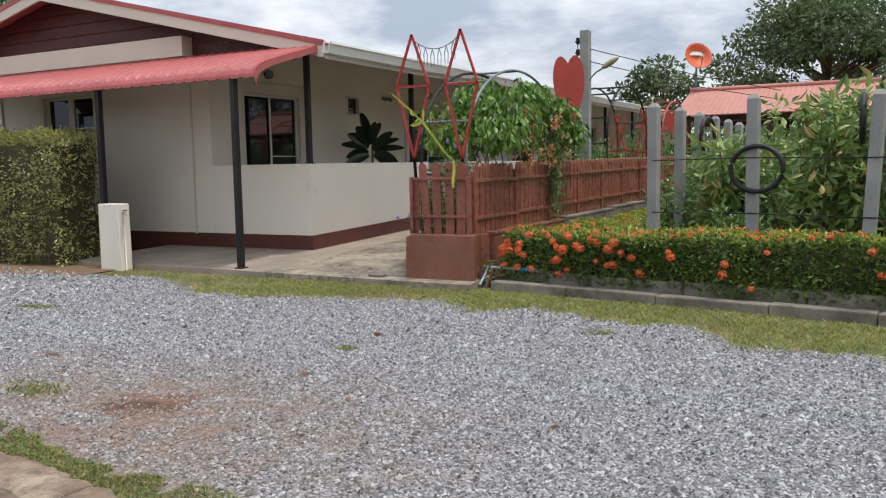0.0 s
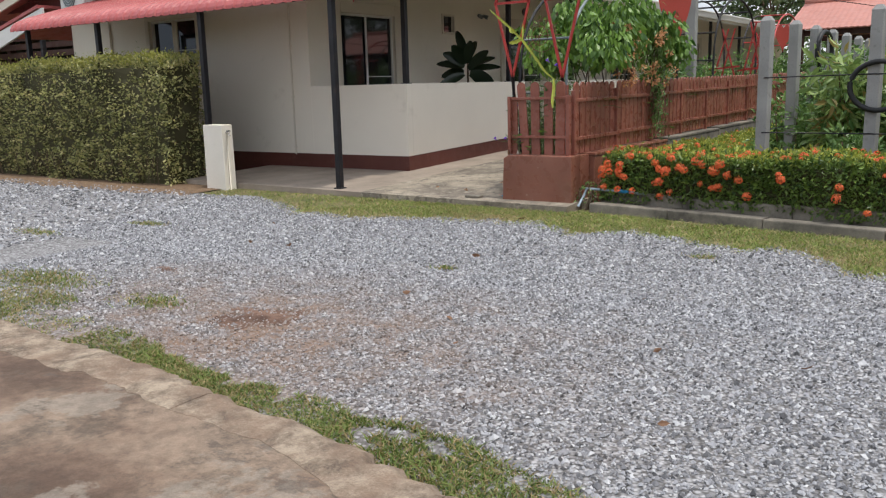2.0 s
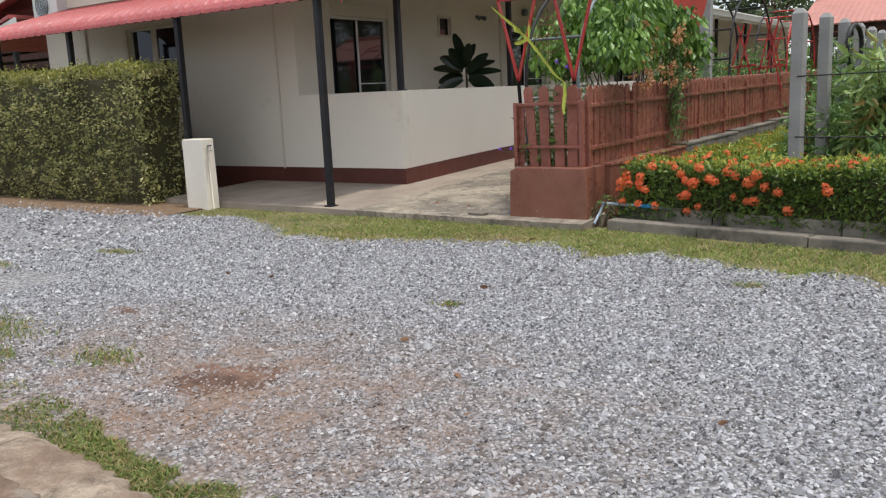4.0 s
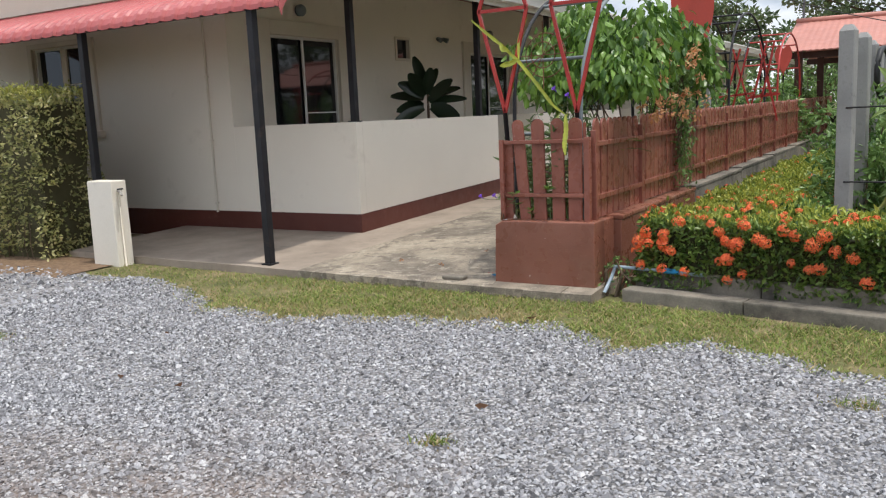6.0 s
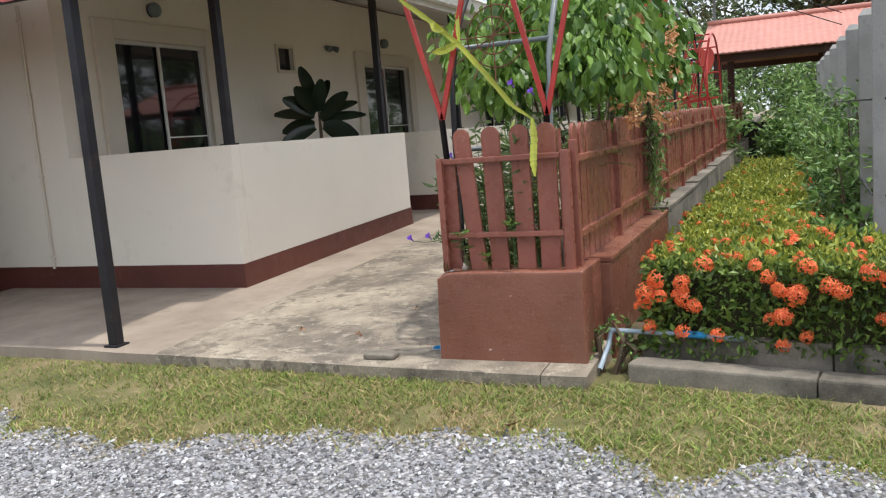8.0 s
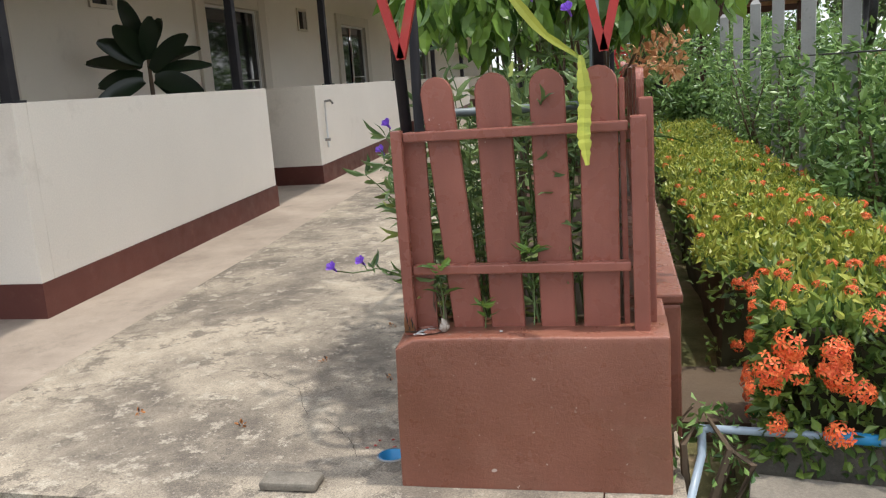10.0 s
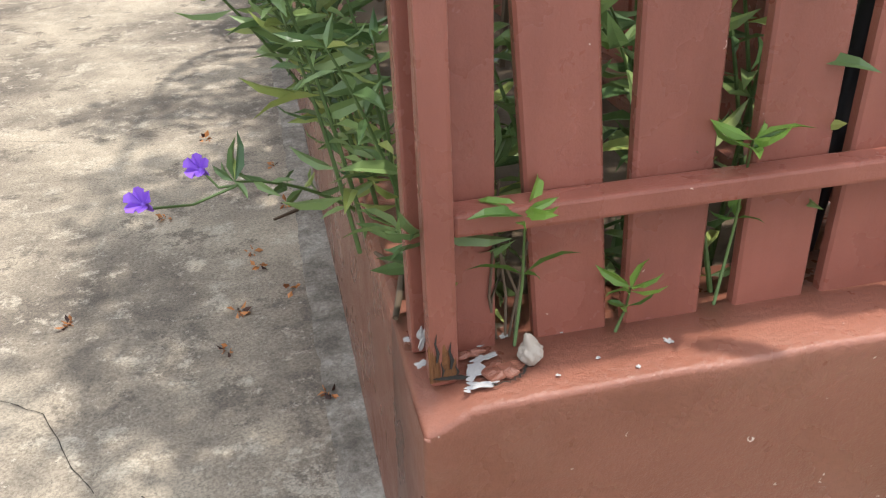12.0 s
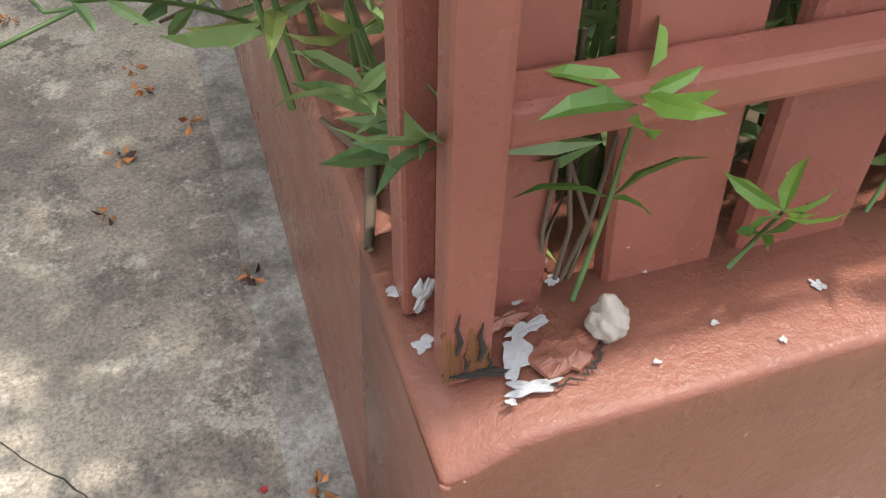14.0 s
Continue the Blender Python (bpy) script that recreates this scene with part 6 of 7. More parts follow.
ruellia(-4.78, 8.85, 0.58, (-5.0, 8.80, 1.16), 502, ((-5.05, 8.758, 1.182), (-5.04, 8.84, 1.28)), 0.09, 3)
ruellia(-4.78, 9.05, 0.58, (-4.98, 9.05, 1.12), 503, ((-5.05, 9.046, 1.181),), 0.10, 4)
ruellia(-4.78, 9.6, 0.58, (-5.0, 9.68, 1.10), 504, ((-5.05, 9.721, 1.172),), 0.10, 4)
ruellia(-4.78, 8.45, 0.58, (-4.90, 8.44, 1.0), 505, (), 0.08, 2)
ruellia(-4.76, 8.75, 0.58, (-4.93, 8.78, 1.02), 507, (), 0.085, 3)
ruellia(-4.80, 8.50, 0.60, (-4.90, 8.47, 1.05), 508, (), 0.085, 4)
ruellia(-4.80, 8.66, 0.60, (-4.94, 8.62, 1.12), 509, (), 0.085, 4)
for i, (x, y) in enumerate(((-4.70, 8.26), (-4.565, 8.25), (-4.42, 8.25), (-4.27, 8.24), (-4.68, 8.45), (-4.5, 8.5), (-4.35, 8.42), (-4.6, 8.75), (-4.4, 8.8), (-4.2, 8.6), (-4.75, 9.3), (-4.78, 10.0), (-4.78, 10.5), (-4.78, 11.0), (-4.78, 11.6), (-4.78, 12.3))):
    h = (0.75, 1.2, 0.95, 1.3, 1.35, 1.45, 1.3, 1.5, 1.5, 1.4, 1.0, 1.2, 1.0, 1.2, 1.1, 1.2)[i]
    fl = {1: ((-4.537, 8.25, 1.132),), 5: ((-4.385, 8.2, 1.675),), 6: ((-4.267, 8.18, 1.62),)}.get(i, ())
    ruellia(x, y, 0.58, (x + (-0.12 if i > 9 else 0.0), y + 0.02, h), 520 + i, fl, 0.085, 5, 0.07)


def sprig(x, y, z, h, seed, leaf=0.075, n=7, wood=0.0):
    """A young shoot sprouting through the fence."""
    base = thing("young_shoot", "bright green young shoot sprouting between the pickets", "plant", "young shoots")
    g = np.random.default_rng(seed)
    tube("stem", [(x, y, z), (x + 0.006, y - 0.012, z + h * 0.5), (x + 0.002, y - 0.03, z + h)], [0.0024, 0.002, 0.0014], STEM, base, seg=6)
    pts = [(x + 0.002, y - 0.03, z + h - 0.006 * (k // 3)) for k in range(n)] + [(x + 0.006, y - 0.014, z + h * 0.55)] * 3
    outs = [(math.cos(2.4 * k), math.sin(2.4 * k) * 0.8 - 0.15, 0.35) for k in range(n + 3)]
    leaves("foliage", np.array(pts), leaf, VINE_LEAF, base, seed, 0.27, 0.0, "", np.array(outs) * 2, 0.2, True)


sprig(-4.692, 8.105, 0.645, 0.205, 601, 0.062, 8)
sprig(-4.556, 8.10, 0.645, 0.085, 602, 0.044, 7)
sprig(-4.402, 8.125, 0.645, 0.25, 603, 0.060, 9)


def dry_stalks():
    base = thing("dry_stalks", "pale dry plant stalks at the foot of the fence", "dead stems")
    g = random.Random(9)
    for i in range(5):
        x = -4.70 + g.uniform(-0.02, 0.03)
        tube("stalk", [(x, 8.13, 0.64), (x + g.uniform(-0.02, 0.02), 8.11, 0.72), (x + g.uniform(-0.03, 0.03), 8.12, 0.82 + g.uniform(-0.05, 0.06))], 0.002, BARK, base, seg=5)


dry_stalks()


def cactus():
    """A variegated climbing cactus: three-winged stems with scalloped ribs."""
    base = thing("climbing_cactus", "yellow and green variegated climbing cactus hanging over the fence", "cactus")

    def stem(name, pts, w):
        pts = [Vector(p) for p in pts]
        n, vs, fs = 26, [], []
        L = len(pts) - 1
        for i in range(n + 1):
            t = i / n * L
            k = min(L - 1, int(t))
            c = pts[k].lerp(pts[k + 1], t - k)
            d = (pts[k + 1] - pts[k]).normalized()
            a = d.cross(Vector((0.1, 1, 0.2))).normalized()
            b = d.cross(a)
            ww = w * (0.72 + 0.28 * abs(math.sin(i * 1.15))) * min(1, 0.35 + 3 * i / n, 0.3 + 3 * (n - i) / n)
            for q in range(6):
                r = ww if q % 2 == 0 else ww * 0.28
                an = 2 * math.pi * q / 6 + 0.4
                vs.append(c + (a * math.cos(an) + b * math.sin(an)) * r)
        for i in range(n):
            fs += [(i * 6 + q, i * 6 + (q + 1) % 6, (i + 1) * 6 + (q + 1) % 6, (i + 1) * 6 + q) for q in range(6)]
        fs += [tuple(range(6)), tuple(n * 6 + q for q in reversed(range(6)))]
        raw(name, vs, fs, CACTUS, base)
    stem("stem", [(-5.02, 8.06, 2.24), (-4.90, 8.06, 2.14), (-4.76, 8.06, 2.03), (-4.60, 8.06, 1.88), (-4.46, 8.06, 1.71), (-4.33, 8.06, 1.54), (-4.215, 8.06, 1.455)], 0.019)
    stem("hanging_stem", [(-4.225, 8.05, 1.47), (-4.215, 8.04, 1.36), (-4.222, 8.02, 1.25), (-4.214, 8.0, 1.16)], 0.024)
    stem("branch", [(-4.62, 8.06, 1.90), (-4.69, 8.05, 1.875), (-4.76, 8.03, 1.865)], 0.026)
    stem("branch", [(-4.62, 8.08, 1.90), (-4.63, 8.12, 2.06), (-4.58, 8.16, 2.22)], 0.017)
    stem("branch", [(-4.76, 8.06, 2.03), (-4.74, 8.04, 1.99), (-4.68, 8.02, 1.97)], 0.02)


cactus()

# ---- small things at the planter's foot ----
def floor_pipe():
    """An open blue pipe end let into the walk; the concrete is bored for it."""
    base = thing("drain_pipe", "open blue plastic pipe end set flush in the concrete walk", "pipe")
    c, r = (-4.934, 8.203), 0.049
    z = sz(c[1])
    cut_me = bpy.data.meshes.new("bore")
    vs, fs = tube_data([(c[0], c[1], z - 0.5), (c[0], c[1], z + 0.1)], r, 32)
    cut_me.from_pydata([tuple(v) for v in vs], [], fs)
    cutter = new("bore", cut_me)
    mod = WALK.modifiers.new("bore", "BOOLEAN")
    mod.operation, mod.object, mod.solver = "DIFFERENCE", cutter, "EXACT"
    bpy.context.view_layer.update()
    bored = bpy.data.meshes.new_from_object(WALK.evaluated_get(bpy.context.evaluated_depsgraph_get()))
    WALK.modifiers.clear()
    WALK.data = bored
    bpy.data.objects.remove(cutter)
    n, vs, fs = 32, [], []
    for rr, zz in ((r - 0.0005, z - 0.3), (r - 0.0005, z + 0.004), (r - 0.006, z + 0.004), (r - 0.006, z - 0.13)):
        vs += [(c[0] + rr * math.cos(2 * math.pi * k / n), c[1] + rr * math.sin(2 * math.pi * k / n), zz) for k in range(n)]
    for i in range(3):
        fs += [(i * n + k, i * n + (k + 1) % n, (i + 1) * n + (k + 1) % n, (i + 1) * n + k) for k in range(n)]
    fs.append(tuple(3 * n + k for k in range(n)))
    raw("pipe_wall", vs, fs, PVC, base, "", True)
    n, vs, fs = 32, [], []
    for rr, zz in ((r + 0.007, z + 0.001), (r + 0.005, z + 0.005), (r + 0.0005, z + 0.005)):
        vs += [(c[0] + rr * math.cos(2 * math.pi * k / n), c[1] + rr * math.sin(2 * math.pi * k / n), zz) for k in range(n)]
    for i in range(2):
        fs += [(i * n + k, i * n + (k + 1) % n, (i + 1) * n + (k + 1) % n, (i + 1) * n + k) for k in range(n)]
    raw("mortar_ring", vs, fs, POST_GREY, base)


floor_pipe()


def crack(pts, w=0.0022, z=None, name="crack"):
    vs, fs = [], []
    g = random.Random(len(pts) * 7 + int(pts[0][0] * 100))
    dense = []
    for a, b in zip(pts, pts[1:]):
        for k in range(6):
            t = k / 6
            dense.append((a[0] + (b[0] - a[0]) * t + g.uniform(-0.003, 0.003), a[1] + (b[1] - a[1]) * t + g.uniform(-0.003, 0.003)))
    dense.append(pts[-1])
    for i, (x, y) in enumerate(dense):
        d = Vector((dense[min(i + 1, len(dense) - 1)][0] - dense[max(0, i - 1)][0], dense[min(i + 1, len(dense) - 1)][1] - dense[max(0, i - 1)][1], 0)).normalized()
        s = Vector((-d.y, d.x, 0)) * w / 2 * g.uniform(0.4, 1.2)
        zz = (sz(y) + 0.0025) if z is None else z
        vs += [(x + s.x, y + s.y, zz), (x - s.x, y - s.y, zz)]
    for i in range(len(dense) - 1):
        fs.append((2 * i, 2 * i + 1, 2 * i + 3, 2 * i + 2))
    return raw(name, vs, fs, CRACK)


CR = thing("pavement_cracks", "thin dark cracks in the concrete walk", "cracks", kind="structure")
for pts in (((-5.285, 8.49), (-5.19, 8.39), (-5.137, 8.324), (-5.099, 8.27), (-5.06, 8.18)), ((-4.895, 8.285), (-4.88, 8.25), (-4.852, 8.262)), ((-4.885, 8.22), (-4.853, 8.215)), ((-5.75, 8.95), (-5.62, 8.86), (-5.5, 8.78), (-5.42, 8.6), (-5.37, 8.52)), ((-6.2, 9.1), (-6.0, 9.0), (-5.75, 8.95)), ((-5.9, 10.4), (-5.6, 10.3), (-5.3, 10.4))):
    ob = crack(pts)
    ob.parent = CR
crack([(-4.744, 8.032), (-4.722, 8.033), (-4.700, 8.043), (-4.692, 8.058)], 0.003, PTOP + 0.002).parent = thing("paint_crack", "dark curled crack in the planter's paint", "crack", kind="structure")


def chip(name, label, c, size, seed, material, parent=None, n=11, h=0.0015):
    """A thin ragged flake."""
    g = random.Random(seed)
    vs = []
    for k in range(n):
        a = 2 * math.pi * k / n
        r = size * g.uniform(0.35, 1.25)
        vs.append((c[0] + r * math.cos(a), c[1] + r * math.sin(a) * 0.75, c[2] + g.uniform(0, h)))
    vs += [(x, y, z + 0.0012 + g.uniform(0, h)) for x, y, z in vs]
    fs = [tuple(reversed(range(n))), tuple(range(n, 2 * n))] + [(k, (k + 1) % n, n + (k + 1) % n, n + k) for k in range(n)]
    ob = raw(name, vs, fs, material, parent)
    if label:
        tagged(ob, label, name.replace("_", " "))
    return ob


def peeled(name, label, c, long, wide, turn, seed, material, parent=None, dome=0.0, edge=0.35):
    """A ragged sheet of loose paint or bared plaster: long, wide, and raised in the middle by dome."""
    g = random.Random(seed)
    n, vs, fs = 30, [], []
    ca, sa = math.cos(radians(turn)), math.sin(radians(turn))
    wild = [1 + edge * noise.noise(Vector((math.cos(2 * math.pi * k / n) * 1.6, math.sin(2 * math.pi * k / n) * 1.6, seed * 1.7))) * 2 + g.uniform(-0.10, 0.10) for k in range(n)]
    for h, f in ((0.0, 1.0), (0.0008 + 0.4 * dome, 0.96), (0.0008 + dome, 0.5)):
        for k in range(n):
            w = 2 * math.pi * k / n
            u, v = long * wild[k] * f * math.cos(w), wide * wild[k] * f * math.sin(w)
            vs.append((c[0] + u * ca - v * sa, c[1] + u * sa + v * ca, c[2] + h * (1 + 0.3 * math.sin(5 * w + seed))))
    for r in (0, 1):
        fs += [(r * n + k, r * n + (k + 1) % n, (r + 1) * n + (k + 1) % n, (r + 1) * n + k) for k in range(n)]
    fs.append(tuple(2 * n + k for k in range(n)))
    ob = raw(name, vs, fs, material, parent)
    if label:
        tagged(ob, label, name.replace("_", " "))
    return ob


BARED = painted("bared_white_plaster", (0.42, 0.41, 0.40), 0.75, 0.25, 60, 0.5, (0.20, 0.19, 0.19), 0.7, 14)
for i, (x, y, a, b, w) in enumerate(((-4.752, 8.072, 0.021, 0.010, 65), (-4.738, 8.088, 0.016, 0.006, 15), (-4.757, 8.037, 0.019, 0.007, -8))):
    peeled("bared_plaster", "ragged patch of white plaster bared where paint peeled", (x, y, PTOP + 0.001), a, b, w, 31 + i, BARED, edge=0.5)
peeled("paint_blister", "lifted sheet of brown-red paint curling off the planter", (-4.722, 8.056, PTOP + 0.001), 0.028, 0.020, 25, 44, PLANTER, None, 0.005, 0.2)
peeled("paint_blister", "lifted sheet of brown-red paint behind the bared plaster", (-4.752, 8.098, PTOP + 0.001), 0.017, 0.007, 10, 47, PLANTER, None, 0.004, 0.25)
for i, (x, y, f) in enumerate(((-4.822, 8.154, 0.008), (-4.815, 8.097, 0.008), (-4.806, 8.083, 0.006), (-4.797, 8.075, 0.004), (-4.773, 8.028, 0.004), (-4.735, 8.118, 0.006), (-4.700, 8.128, 0.006), (-4.625, 8.118, 0.005), (-4.50, 8.06, 0.006), (-4.66, 8.03, 0.003), (-4.60, 8.05, 0.003), (-4.56, 8.02, 0.003))):
    peeled("paint_flake", "pale flake of peeled paint on the planter", (x, y, PTOP + 0.001), f, f * 0.7, 37 * i, 700 + i, BARED, edge=0.4)
ob = peeled("paint_curl", "white curl of paint standing at the post's foot", (0, 0, 0), 0.018, 0.006, 0, 90, BARED, None, 0.002, 0.4)
ob.matrix_basis = Matrix.Translation((-4.806, 8.131, PTOP + 0.018)) @ Matrix.Rotation(radians(90), 4, "X") @ Matrix.Rotation(radians(80), 4, "Z")


def clay_lump():
    bm = bmesh.new()
    bmesh.ops.create_icosphere(bm, subdivisions=4, radius=0.015)
    for v in bm.verts:
        n = v.co.normalized()
        v.co *= 1 + 0.28 * noise.noise(n * 2.3) + 0.12 * noise.noise(n * 7)
        if n.z > 0.72 and n.x > -0.5:
            v.co += Vector((-0.004, 0.002, 0.013)) * (n.z - 0.72) / 0.28
        v.co += Vector((-4.683, 8.066, PTOP + 0.014))
    ob = part("clay_lump", bm, STONE, None, smooth=True)
    tagged(ob, "small rough pale clay lump on the planter's edge", "clay lump")


clay_lump()


def rotten_foot():
    """Bare rotten wood with a jagged upper rim where the post's paint has split away."""
    base = thing("rotten_wood", "split rotten wood at the foot of the post", "rotten wood")
    g = random.Random(5)
    rot = painted("rotten_wood", (0.20, 0.082, 0.028), 0.85, 0.5, 120, 0.9, (0.025, 0.015, 0.01), 0.95, 16)
    n, vs, fs = 18, [], []
    for i in range(n + 1):
        x = -4.8125 + 0.034 * i / n
        k = abs(i / n - 0.45)
        h = 0.028 + 0.050 * max(0, 1 - k * 2.0) * g.uniform(0.55, 1.1) + 0.012 * g.random()
        bulge = 0.0015 + 0.002 * g.random()
        vs += [(x, 8.0635 - bulge, PTOP - 0.004), (x, 8.0632 - bulge * 0.6, PTOP + h * 0.6), (x, 8.0637, PTOP + h), (x, 8.07, PTOP + h * 0.9)]
    for i in range(n):
        for q in range(3):
            o = i * 4 + q
            fs.append((o, o + 4, o + 5, o + 1))
    raw("bare_wood", vs, fs, rot, base)
    for x, z0, z1, w in ((-4.803, 0.026, 0.066, 0.0042), (-4.797, 0.004, 0.030, 0.0026), (-4.786, 0.014, 0.052, 0.0052), (-4.779, 0.002, 0.022, 0.003)):
        tube("split", [(x, 8.0600, PTOP + z0), (x + 0.002, 8.0592, PTOP + z0 + 0.35 * (z1 - z0)), (x - 0.001, 8.0595, PTOP + z0 + 0.7 * (z1 - z0)), (x + 0.0015, 8.0612, PTOP + z1)], [w * 0.25, w * 0.5, w * 0.3, 0.0004], CRACK, base, seg=6)
    peeled("gap", "", (-4.790, 8.060, PTOP + 0.0015), 0.022, 0.004, -14, 55, CRACK, base, 0.0, 0.4)


rotten_foot()


def litter():
    g = np.random.default_rng(41)
    spots = [(-5.041, 9.255), (-4.962, 9.121), (-5.057, 9.336), (-5.128, 8.899), (-4.92, 8.687), (-4.894, 8.296), (-4.90, 8.275), (-5.3, 9.6), (-5.5, 9.1), (-5.2, 10.2), (-4.95, 9.6), (-5.6, 8.4), (-5.1, 9.05), (-4.97, 9.9), (-6.1, 8.5)]
    for i, (x, y) in enumerate(spots):
        base = thing("fallen_blossom", "shrivelled orange-brown fallen blossom on the concrete", "fallen blossom", "fallen blossoms")
        p, o = blob_points(g, 9, (x, y, sz(y) + 0.009), (0.012, 0.012, 0.006), 0.1)
        p[:, 2] = np.maximum(p[:, 2], sz(y) + 0.003)
        leaves("petal", p, 0.022, DRY, base, 800 + i, 0.55, 0.0, "", o)
    for i, (x, y) in enumerate(((-5.01, 8.311), (-5.015, 8.27), (-4.942, 8.262), (-4.96, 8.318), (-5.04, 8.25))):
        chip("red_petal", "small red petal pressed onto the concrete", (x, y, sz(y) + 0.002), 0.007, 820 + i, RED)
    base = thing("fallen_twig", "dry dark twig lying by the planter wall", "twig")
    tube("twig", [(-4.99, 9.50, sz(9.5) + 0.012), (-4.92, 9.53, sz(9.5) + 0.02), (-4.87, 9.60, sz(9.6) + 0.012)], [0.004, 0.006, 0.003], BARK, base, seg=6)
    base = thing("fallen_twig", "dry dark twig on the planter's ledge", "twig")
    tube("twig", [(-4.83, 8.20, PTOP + 0.006), (-4.80, 8.30, PTOP + 0.018), (-4.83, 8.38, PTOP + 0.012)], [0.004, 0.007, 0.003], BARK, base, seg=6)
    dead = []
    for i, (x, y) in enumerate(((-2.9, 3.95), (-2.55, 3.5), (-3.0, 3.45), (-4.2, 7.2), (-3.75, 5.6), (-6.5, 6.0), (-1.55, 3.9), (-0.85, 4.0), (-2.0, 4.9), (-3.5, 4.3), (-5.5, 5.2), (-1.2, 3.0), (-6.0, 5.2))):
        ob = leaves("fallen_leaf", [(x, y, gz(x, y) + 0.024)], 0.06, BROWN_LEAF, None, 840 + i, 0.5, 0.0, "", [(1, 0.3, 0.0)], 0.3, True)
        tagged(ob, "curled dry brown leaf on the gravel", "fallen leaf", "fallen leaves")
    ob = part("broken_slab_chip", box(-5.32, -5.12, 7.93, 8.02, sz(8) + 0.001, sz(8) + 0.03, 0.01), KERB)
    tagged(ob, "loose flat piece of concrete lying on the walk", "concrete piece")


litter()


def garden_pipes():
    base = thing("water_pipe", "pale blue plastic water pipe running under the flower hedge", "pipe")
    tube("pipe", [(-3.90, 8.17, 0.285), (-3.6, 8.15, 0.28), (-3.2, 8.09, 0.27)], 0.014, PVC_PALE, base)
    tube("joint", [(-3.50, 8.137, 0.279), (-3.38, 8.118, 0.278)], 0.020, PVC, base, "blue pipe joint")
    base = thing("water_pipe", "pale blue plastic pipe stub rising beside the planter", "pipe")
    tube("pipe", [(-3.935, 8.05, 0.10), (-3.895, 8.12, 0.22), (-3.89, 8.17, 0.285)], 0.014, PVC_PALE, base)


garden_pipes()
shrub("weed_clump", "green weeds at the planter's corner", -3.86, 8.22, 0.34, 0.09, 150, 0.045, BUSH_LEAF, 901, 0.4, 6)


# ---- far things ----
def pavilion():
    base = thing("garden_pavilion", "open pavilion with a faded orange-red metal roof on dark posts", "pavilion")
    x0, x1, y0, y1, ze, zr = -4.55, -0.25, 20.0, 24.0, 2.45, 3.15
    n = 72
    for ya, yb in ((y0, (y0 + y1) / 2), (y1, (y0 + y1) / 2)):
        vs, fs = [], []
        for i in range(n + 1):
            x = x0 + (x1 - x0) * i / n
            r = 0.012 if i % 2 else 0.0
            vs += [(x, ya, ze + r), (x, yb, zr + r), (x, ya, ze + r - 0.02), (x, yb, zr + r - 0.02)]
        for i in range(n):
            o = i * 4
            fs += [(o, o + 4, o + 5, o + 1), (o + 2, o + 3, o + 7, o + 6), (o, o + 2, o + 6, o + 4)]
        fs += [(0, 1, 3, 2), (n * 4, n * 4 + 2, n * 4 + 3, n * 4 + 1)]
        raw("roof_sheet", vs, fs, TIN_FAR, base)
    tube("ridge_cap", [(x0, (y0 + y1) / 2, zr + 0.03), (x1 + 0.05, (y0 + y1) / 2, zr + 0.03)], 0.06, TIN_FAR, base)
    for x in (x0 + 0.3, (x0 + x1) / 2, x1 - 0.3):
        for y in (y0 + 0.25, y1 - 0.25):
            part("post", box(x - 0.07, x + 0.07, y - 0.07, y + 0.07, 0, ze + 0.03, 0.01), WOOD_BROWN, base)
    part("beam", box(x0, x1, y0 + 0.2, y0 + 0.3, ze - 0.14, ze - 0.02), WOOD_BROWN, base)
    part("beam", box(x0, x1, y1 - 0.3, y1 - 0.2, ze - 0.14, ze - 0.02), WOOD_BROWN, base)
    # Added dark panel in place of the shade under the roof.
    part("back_wall", box(x0 + 0.2, x1 - 0.2, y1 - 0.15, y1 - 0.05, 0, 1.1), DARK, base)


pavilion()


def dish():
    base = thing("satellite_dish", "orange satellite dish on a grey mast above the pavilion", "satellite dish")
    c, r = Vector((-4.42, 22.0, 3.98)), 0.36
    vs, fs, n = [], [], 28
    for i in range(7):
        rr = r * i / 6
        vs += [(rr * math.cos(2 * math.pi * k / n), rr * math.sin(2 * math.pi * k / n), 0.16 * (i / 6) ** 2) for k in range(n)]
    for i in range(6):
        fs += [(i * n + k, i * n + (k + 1) % n, (i + 1) * n + (k + 1) % n, (i + 1) * n + k) for k in range(n)]
    m = Matrix.Translation(c) @ Vector((0.55, -0.75, 0.35)).to_track_quat("Z", "Y").to_matrix().to_4x4()
    ob = raw("reflector", vs, fs, ORANGE_DISH, base, "", True)
    ob.matrix_basis = m
    sol = ob.modifiers.new("thick", "SOLIDIFY")
    sol.thickness = 0.01
    ob = part("label_panel", box(-0.2, 0.2, 0.06, 0.16, 0.055, 0.06), PLASTIC, base, "white printed band")
    ob.matrix_basis = m
    tube("mast", [(c.x, c.y + 0.05, 2.7), (c.x, c.y + 0.05, c.z)], 0.025, GREY_STEEL, base)
    f = m @ Vector((0, -0.12, 0.38))
    tube("feed_arm", [tuple(m @ Vector((0, -0.34, 0.14))), tuple(f)], 0.014, GREY_STEEL, base)
    tube("feed_horn", [tuple(f), tuple(f + (c - f).normalized() * 0.09)], 0.035, PLASTIC, base)


dish()


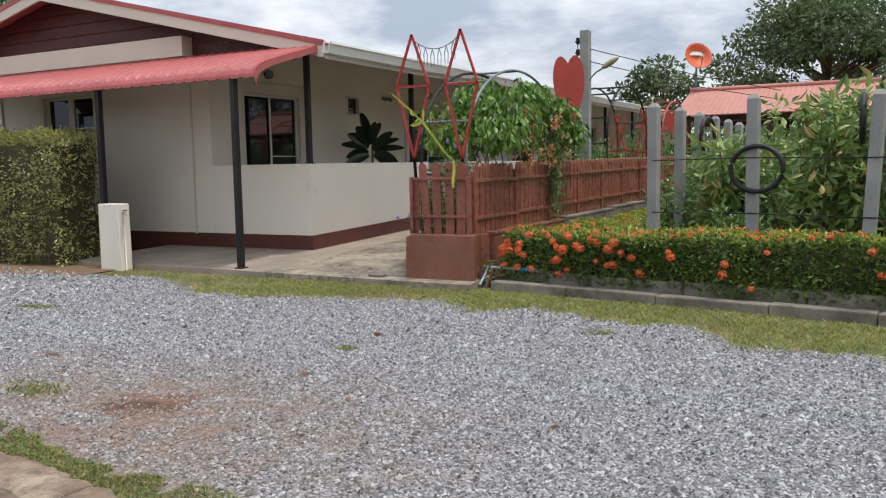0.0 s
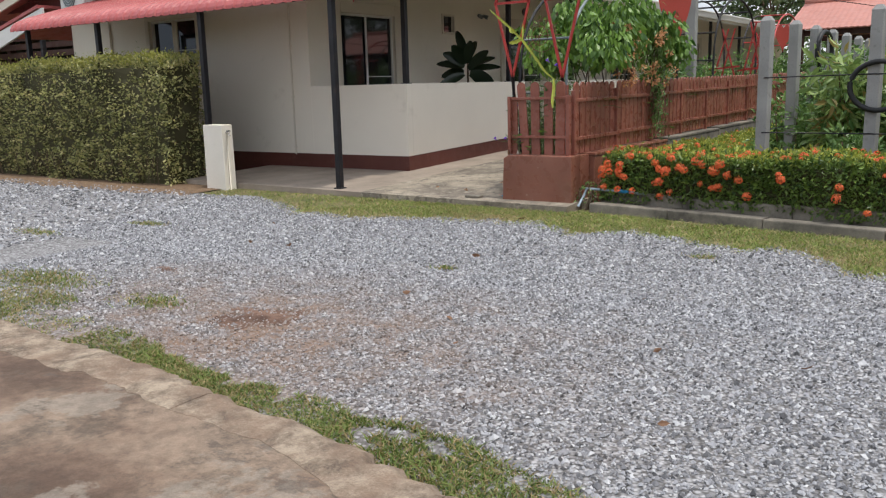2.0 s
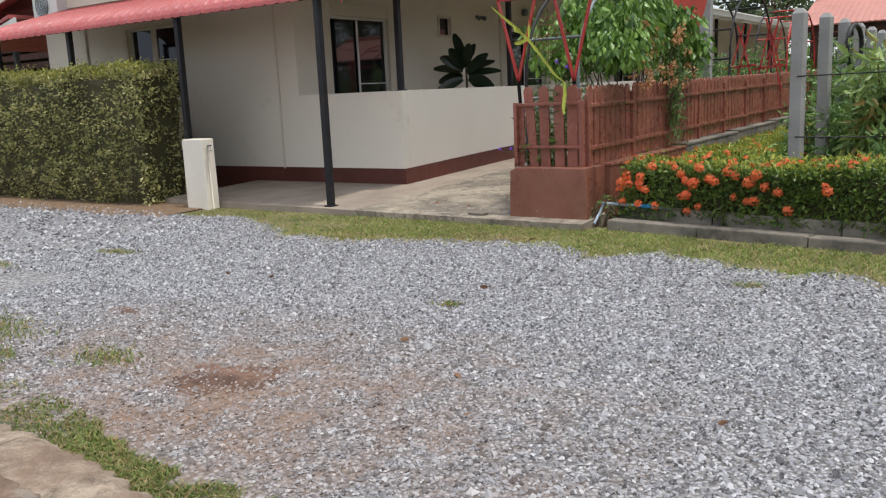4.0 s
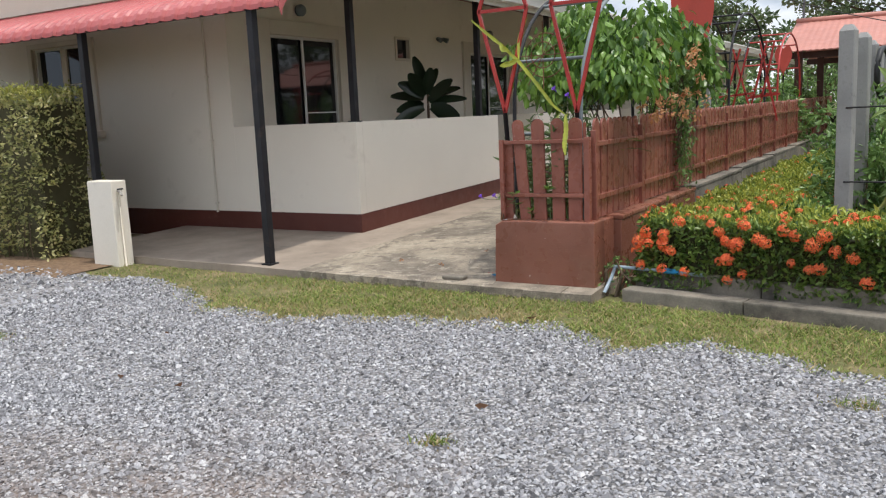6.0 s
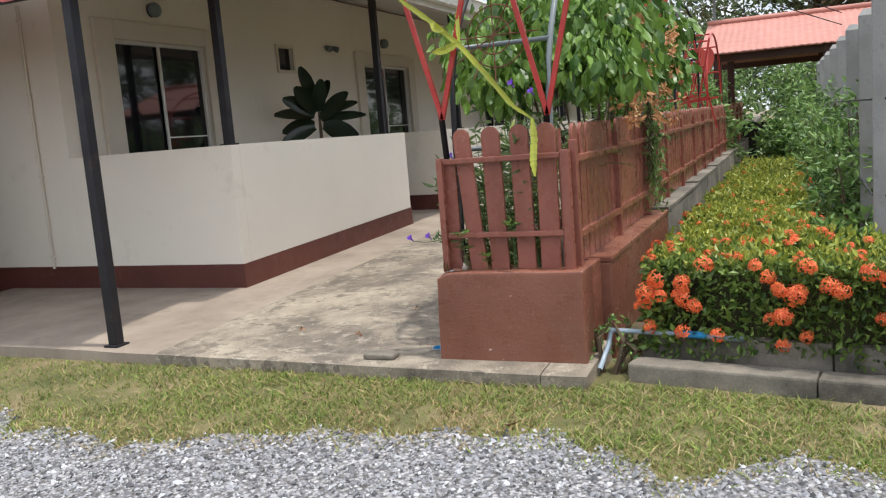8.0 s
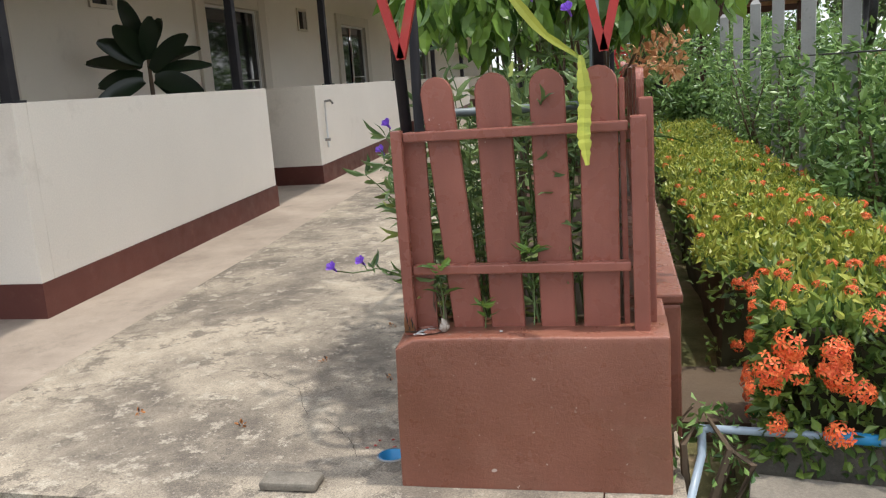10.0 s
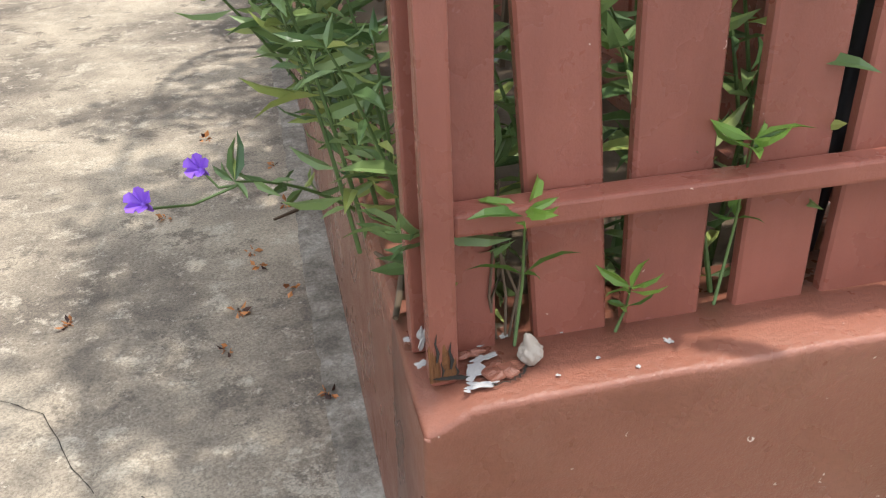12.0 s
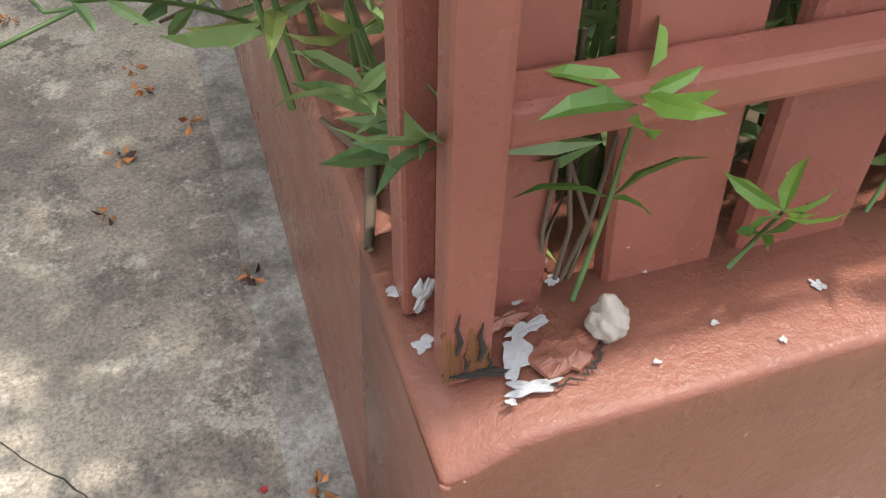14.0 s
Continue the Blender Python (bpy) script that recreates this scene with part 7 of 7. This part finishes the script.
def street_pole():
    base = thing("utility_pole", "square grey concrete utility pole with a lamp arm", "utility pole")
    x, y = -4.38, 13.05
    part("shaft", box(x - 0.075, x + 0.075, y - 0.075, y + 0.075, 0.3, 3.52, 0.012), POST_GREY, base)
    for z in (3.18, 3.36):
        tube("insulator", [(x - 0.13, y, z - 0.05), (x - 0.13, y, z - 0.01), (x - 0.13, y, z + 0.02), (x - 0.13, y, z + 0.05)], [0.02, 0.045, 0.03, 0.03], BLACK, base, seg=12)
    tube("bracket", [(x - 0.13, y, 3.08), (x - 0.13, y, 3.42)], 0.008, BLACK, base)
    tube("lamp_arm", [(x + 0.07, y - 0.05, 2.72), (x + 0.2, y - 0.08, 2.84), (x + 0.32, y - 0.1, 2.89)], 0.014, GREY_STEEL, base)
    bm = bmesh.new()
    bmesh.ops.create_uvsphere(bm, u_segments=16, v_segments=10, radius=1)
    for v in bm.verts:
        v.co = Vector((v.co.x * 0.17, v.co.y * 0.07, v.co.z * 0.055 if v.co.z > 0 else v.co.z * 0.04))
    ob = part("lamp_head", bm, painted("aged_lamp_cover", (0.46, 0.42, 0.28), 0.5, 0.15), base, "yellowed plastic lamp head", True)
    ob.matrix_basis = pose(x + 0.44, y - 0.12, 2.96, 0, -28, -10)
    for dz, dx in ((3.22, 2.2), (3.02, 2.2)):
        tube("cable", [(x + 0.08, y, dz), (x + 1.2, y + 3, dz - 0.25), (x + dx, y + 7, dz - 0.3)], 0.008, BLACK, base, seg=5)


street_pole()


def slatted_pavilion():
    base = thing("slatted_pavilion", "dark brown slatted timber pavilion with a red metal roof", "pavilion")
    x0, x1, y0, y1 = -27.0, -19.2, 12.5, 17.0
    for i in range(9):
        z = 1.35 + 0.22 * i
        part("slat", box(x0, x1, y0, y0 + 0.03, z, z + 0.15, 0.006), WOOD_BROWN, base)
    for x in (x0, (x0 + x1) / 2, x1):
        part("post", box(x - 0.08, x + 0.08, y0 + 0.04, y0 + 0.2, 0, 3.6, 0.01), WOOD_BROWN, base)
    # Added dark panel standing in for the shade seen between the slats.
    part("inside_wall", box(x0, x1, y0 + 1.6, y0 + 1.7, 0, 3.4), DARK, base)
    for (xa, za), (xb, zb) in (((x0 - 0.6, 3.2), (-22.0, 4.35)), ((-22.0, 4.35), (x1 + 0.6, 3.45))):
        vs = [(xa, y0 - 0.7, za), (xb, y0 - 0.7, zb), (xb, y1 + 0.4, zb), (xa, y1 + 0.4, za)]
        vs += [(x, y, z - 0.10) for x, y, z in vs]
        raw("roof_sheet", vs, [(0, 1, 2, 3), (7, 6, 5, 4), (0, 4, 5, 1), (1, 5, 6, 2), (2, 6, 7, 3), (3, 7, 4, 0)], TIN, base)
    vs = [(x0 - 0.5, y0 - 0.02, 3.25), (x1 + 0.5, y0 - 0.02, 3.4), (-22.0, y0 - 0.02, 4.25)]
    vs += [(x, y + 0.05, z) for x, y, z in vs]
    raw("gable_boards", vs, [(0, 1, 2), (5, 4, 3), (0, 3, 4, 1), (1, 4, 5, 2), (2, 5, 3, 0)], GABLE, base)


slatted_pavilion()


def side_canopy():
    base = thing("side_canopy", "small red metal canopy with a white end panel and dark posts", "canopy")
    vs = [(-17.65, 9.1, 2.63), (-17.65, 12.5, 2.63), (-15.68, 12.5, 3.08), (-15.68, 9.1, 3.08)]
    vs += [(x, y, z + 0.06) for x, y, z in vs]
    raw("roof_sheet", vs, [(3, 2, 1, 0), (4, 5, 6, 7), (0, 1, 5, 4), (1, 2, 6, 5), (2, 3, 7, 6), (3, 0, 4, 7)], TIN, base)
    raw("end_panel", [(x, y, z) for y in (9.12, 9.16) for x, z in ((-17.6, 2.30), (-15.55, 2.86), (-15.55, 3.08), (-17.6, 2.62))], [(0, 1, 2, 3), (7, 6, 5, 4), (0, 4, 5, 1), (1, 5, 6, 2), (2, 6, 7, 3), (3, 7, 4, 0)], WHITE, base, "white end panel")
    for x in (-17.6, -15.85):
        part("post", box(x - 0.04, x + 0.04, 9.2, 9.28, 0, 2.5, 0.005), BLACK, base)


side_canopy()
strappy(-22.0, 9.6, 0.3, 46, 1.5, 61, BUSH_LEAF, "agave_plant", "clump of long arching green strap leaves", wide=0.05)
strappy(-21.0, 9.2, 0.3, 16, 0.8, 62, HEDGE_TOP, "agave_plant", "low clump of yellowish strap leaves", wide=0.05)
ob = part("low_wall", box(-27, -17.2, 8.7, 8.95, 0.0, 0.46, 0.03), CREAM)
tagged(ob, "low cream rendered border wall of a plant bed", "low wall", kind="structure")
shrub("garden_shrub", "dark green shrub behind the low cream wall", -22.5, 10.0, 1.6, 1.2, 1500, 0.16, BUSH_LEAF, 910, 0.45)
shrub("garden_shrub", "dark green shrub behind the low cream wall", -25.0, 10.2, 2.4, 1.4, 1800, 0.18, BUSH_LEAF, 911, 0.45)
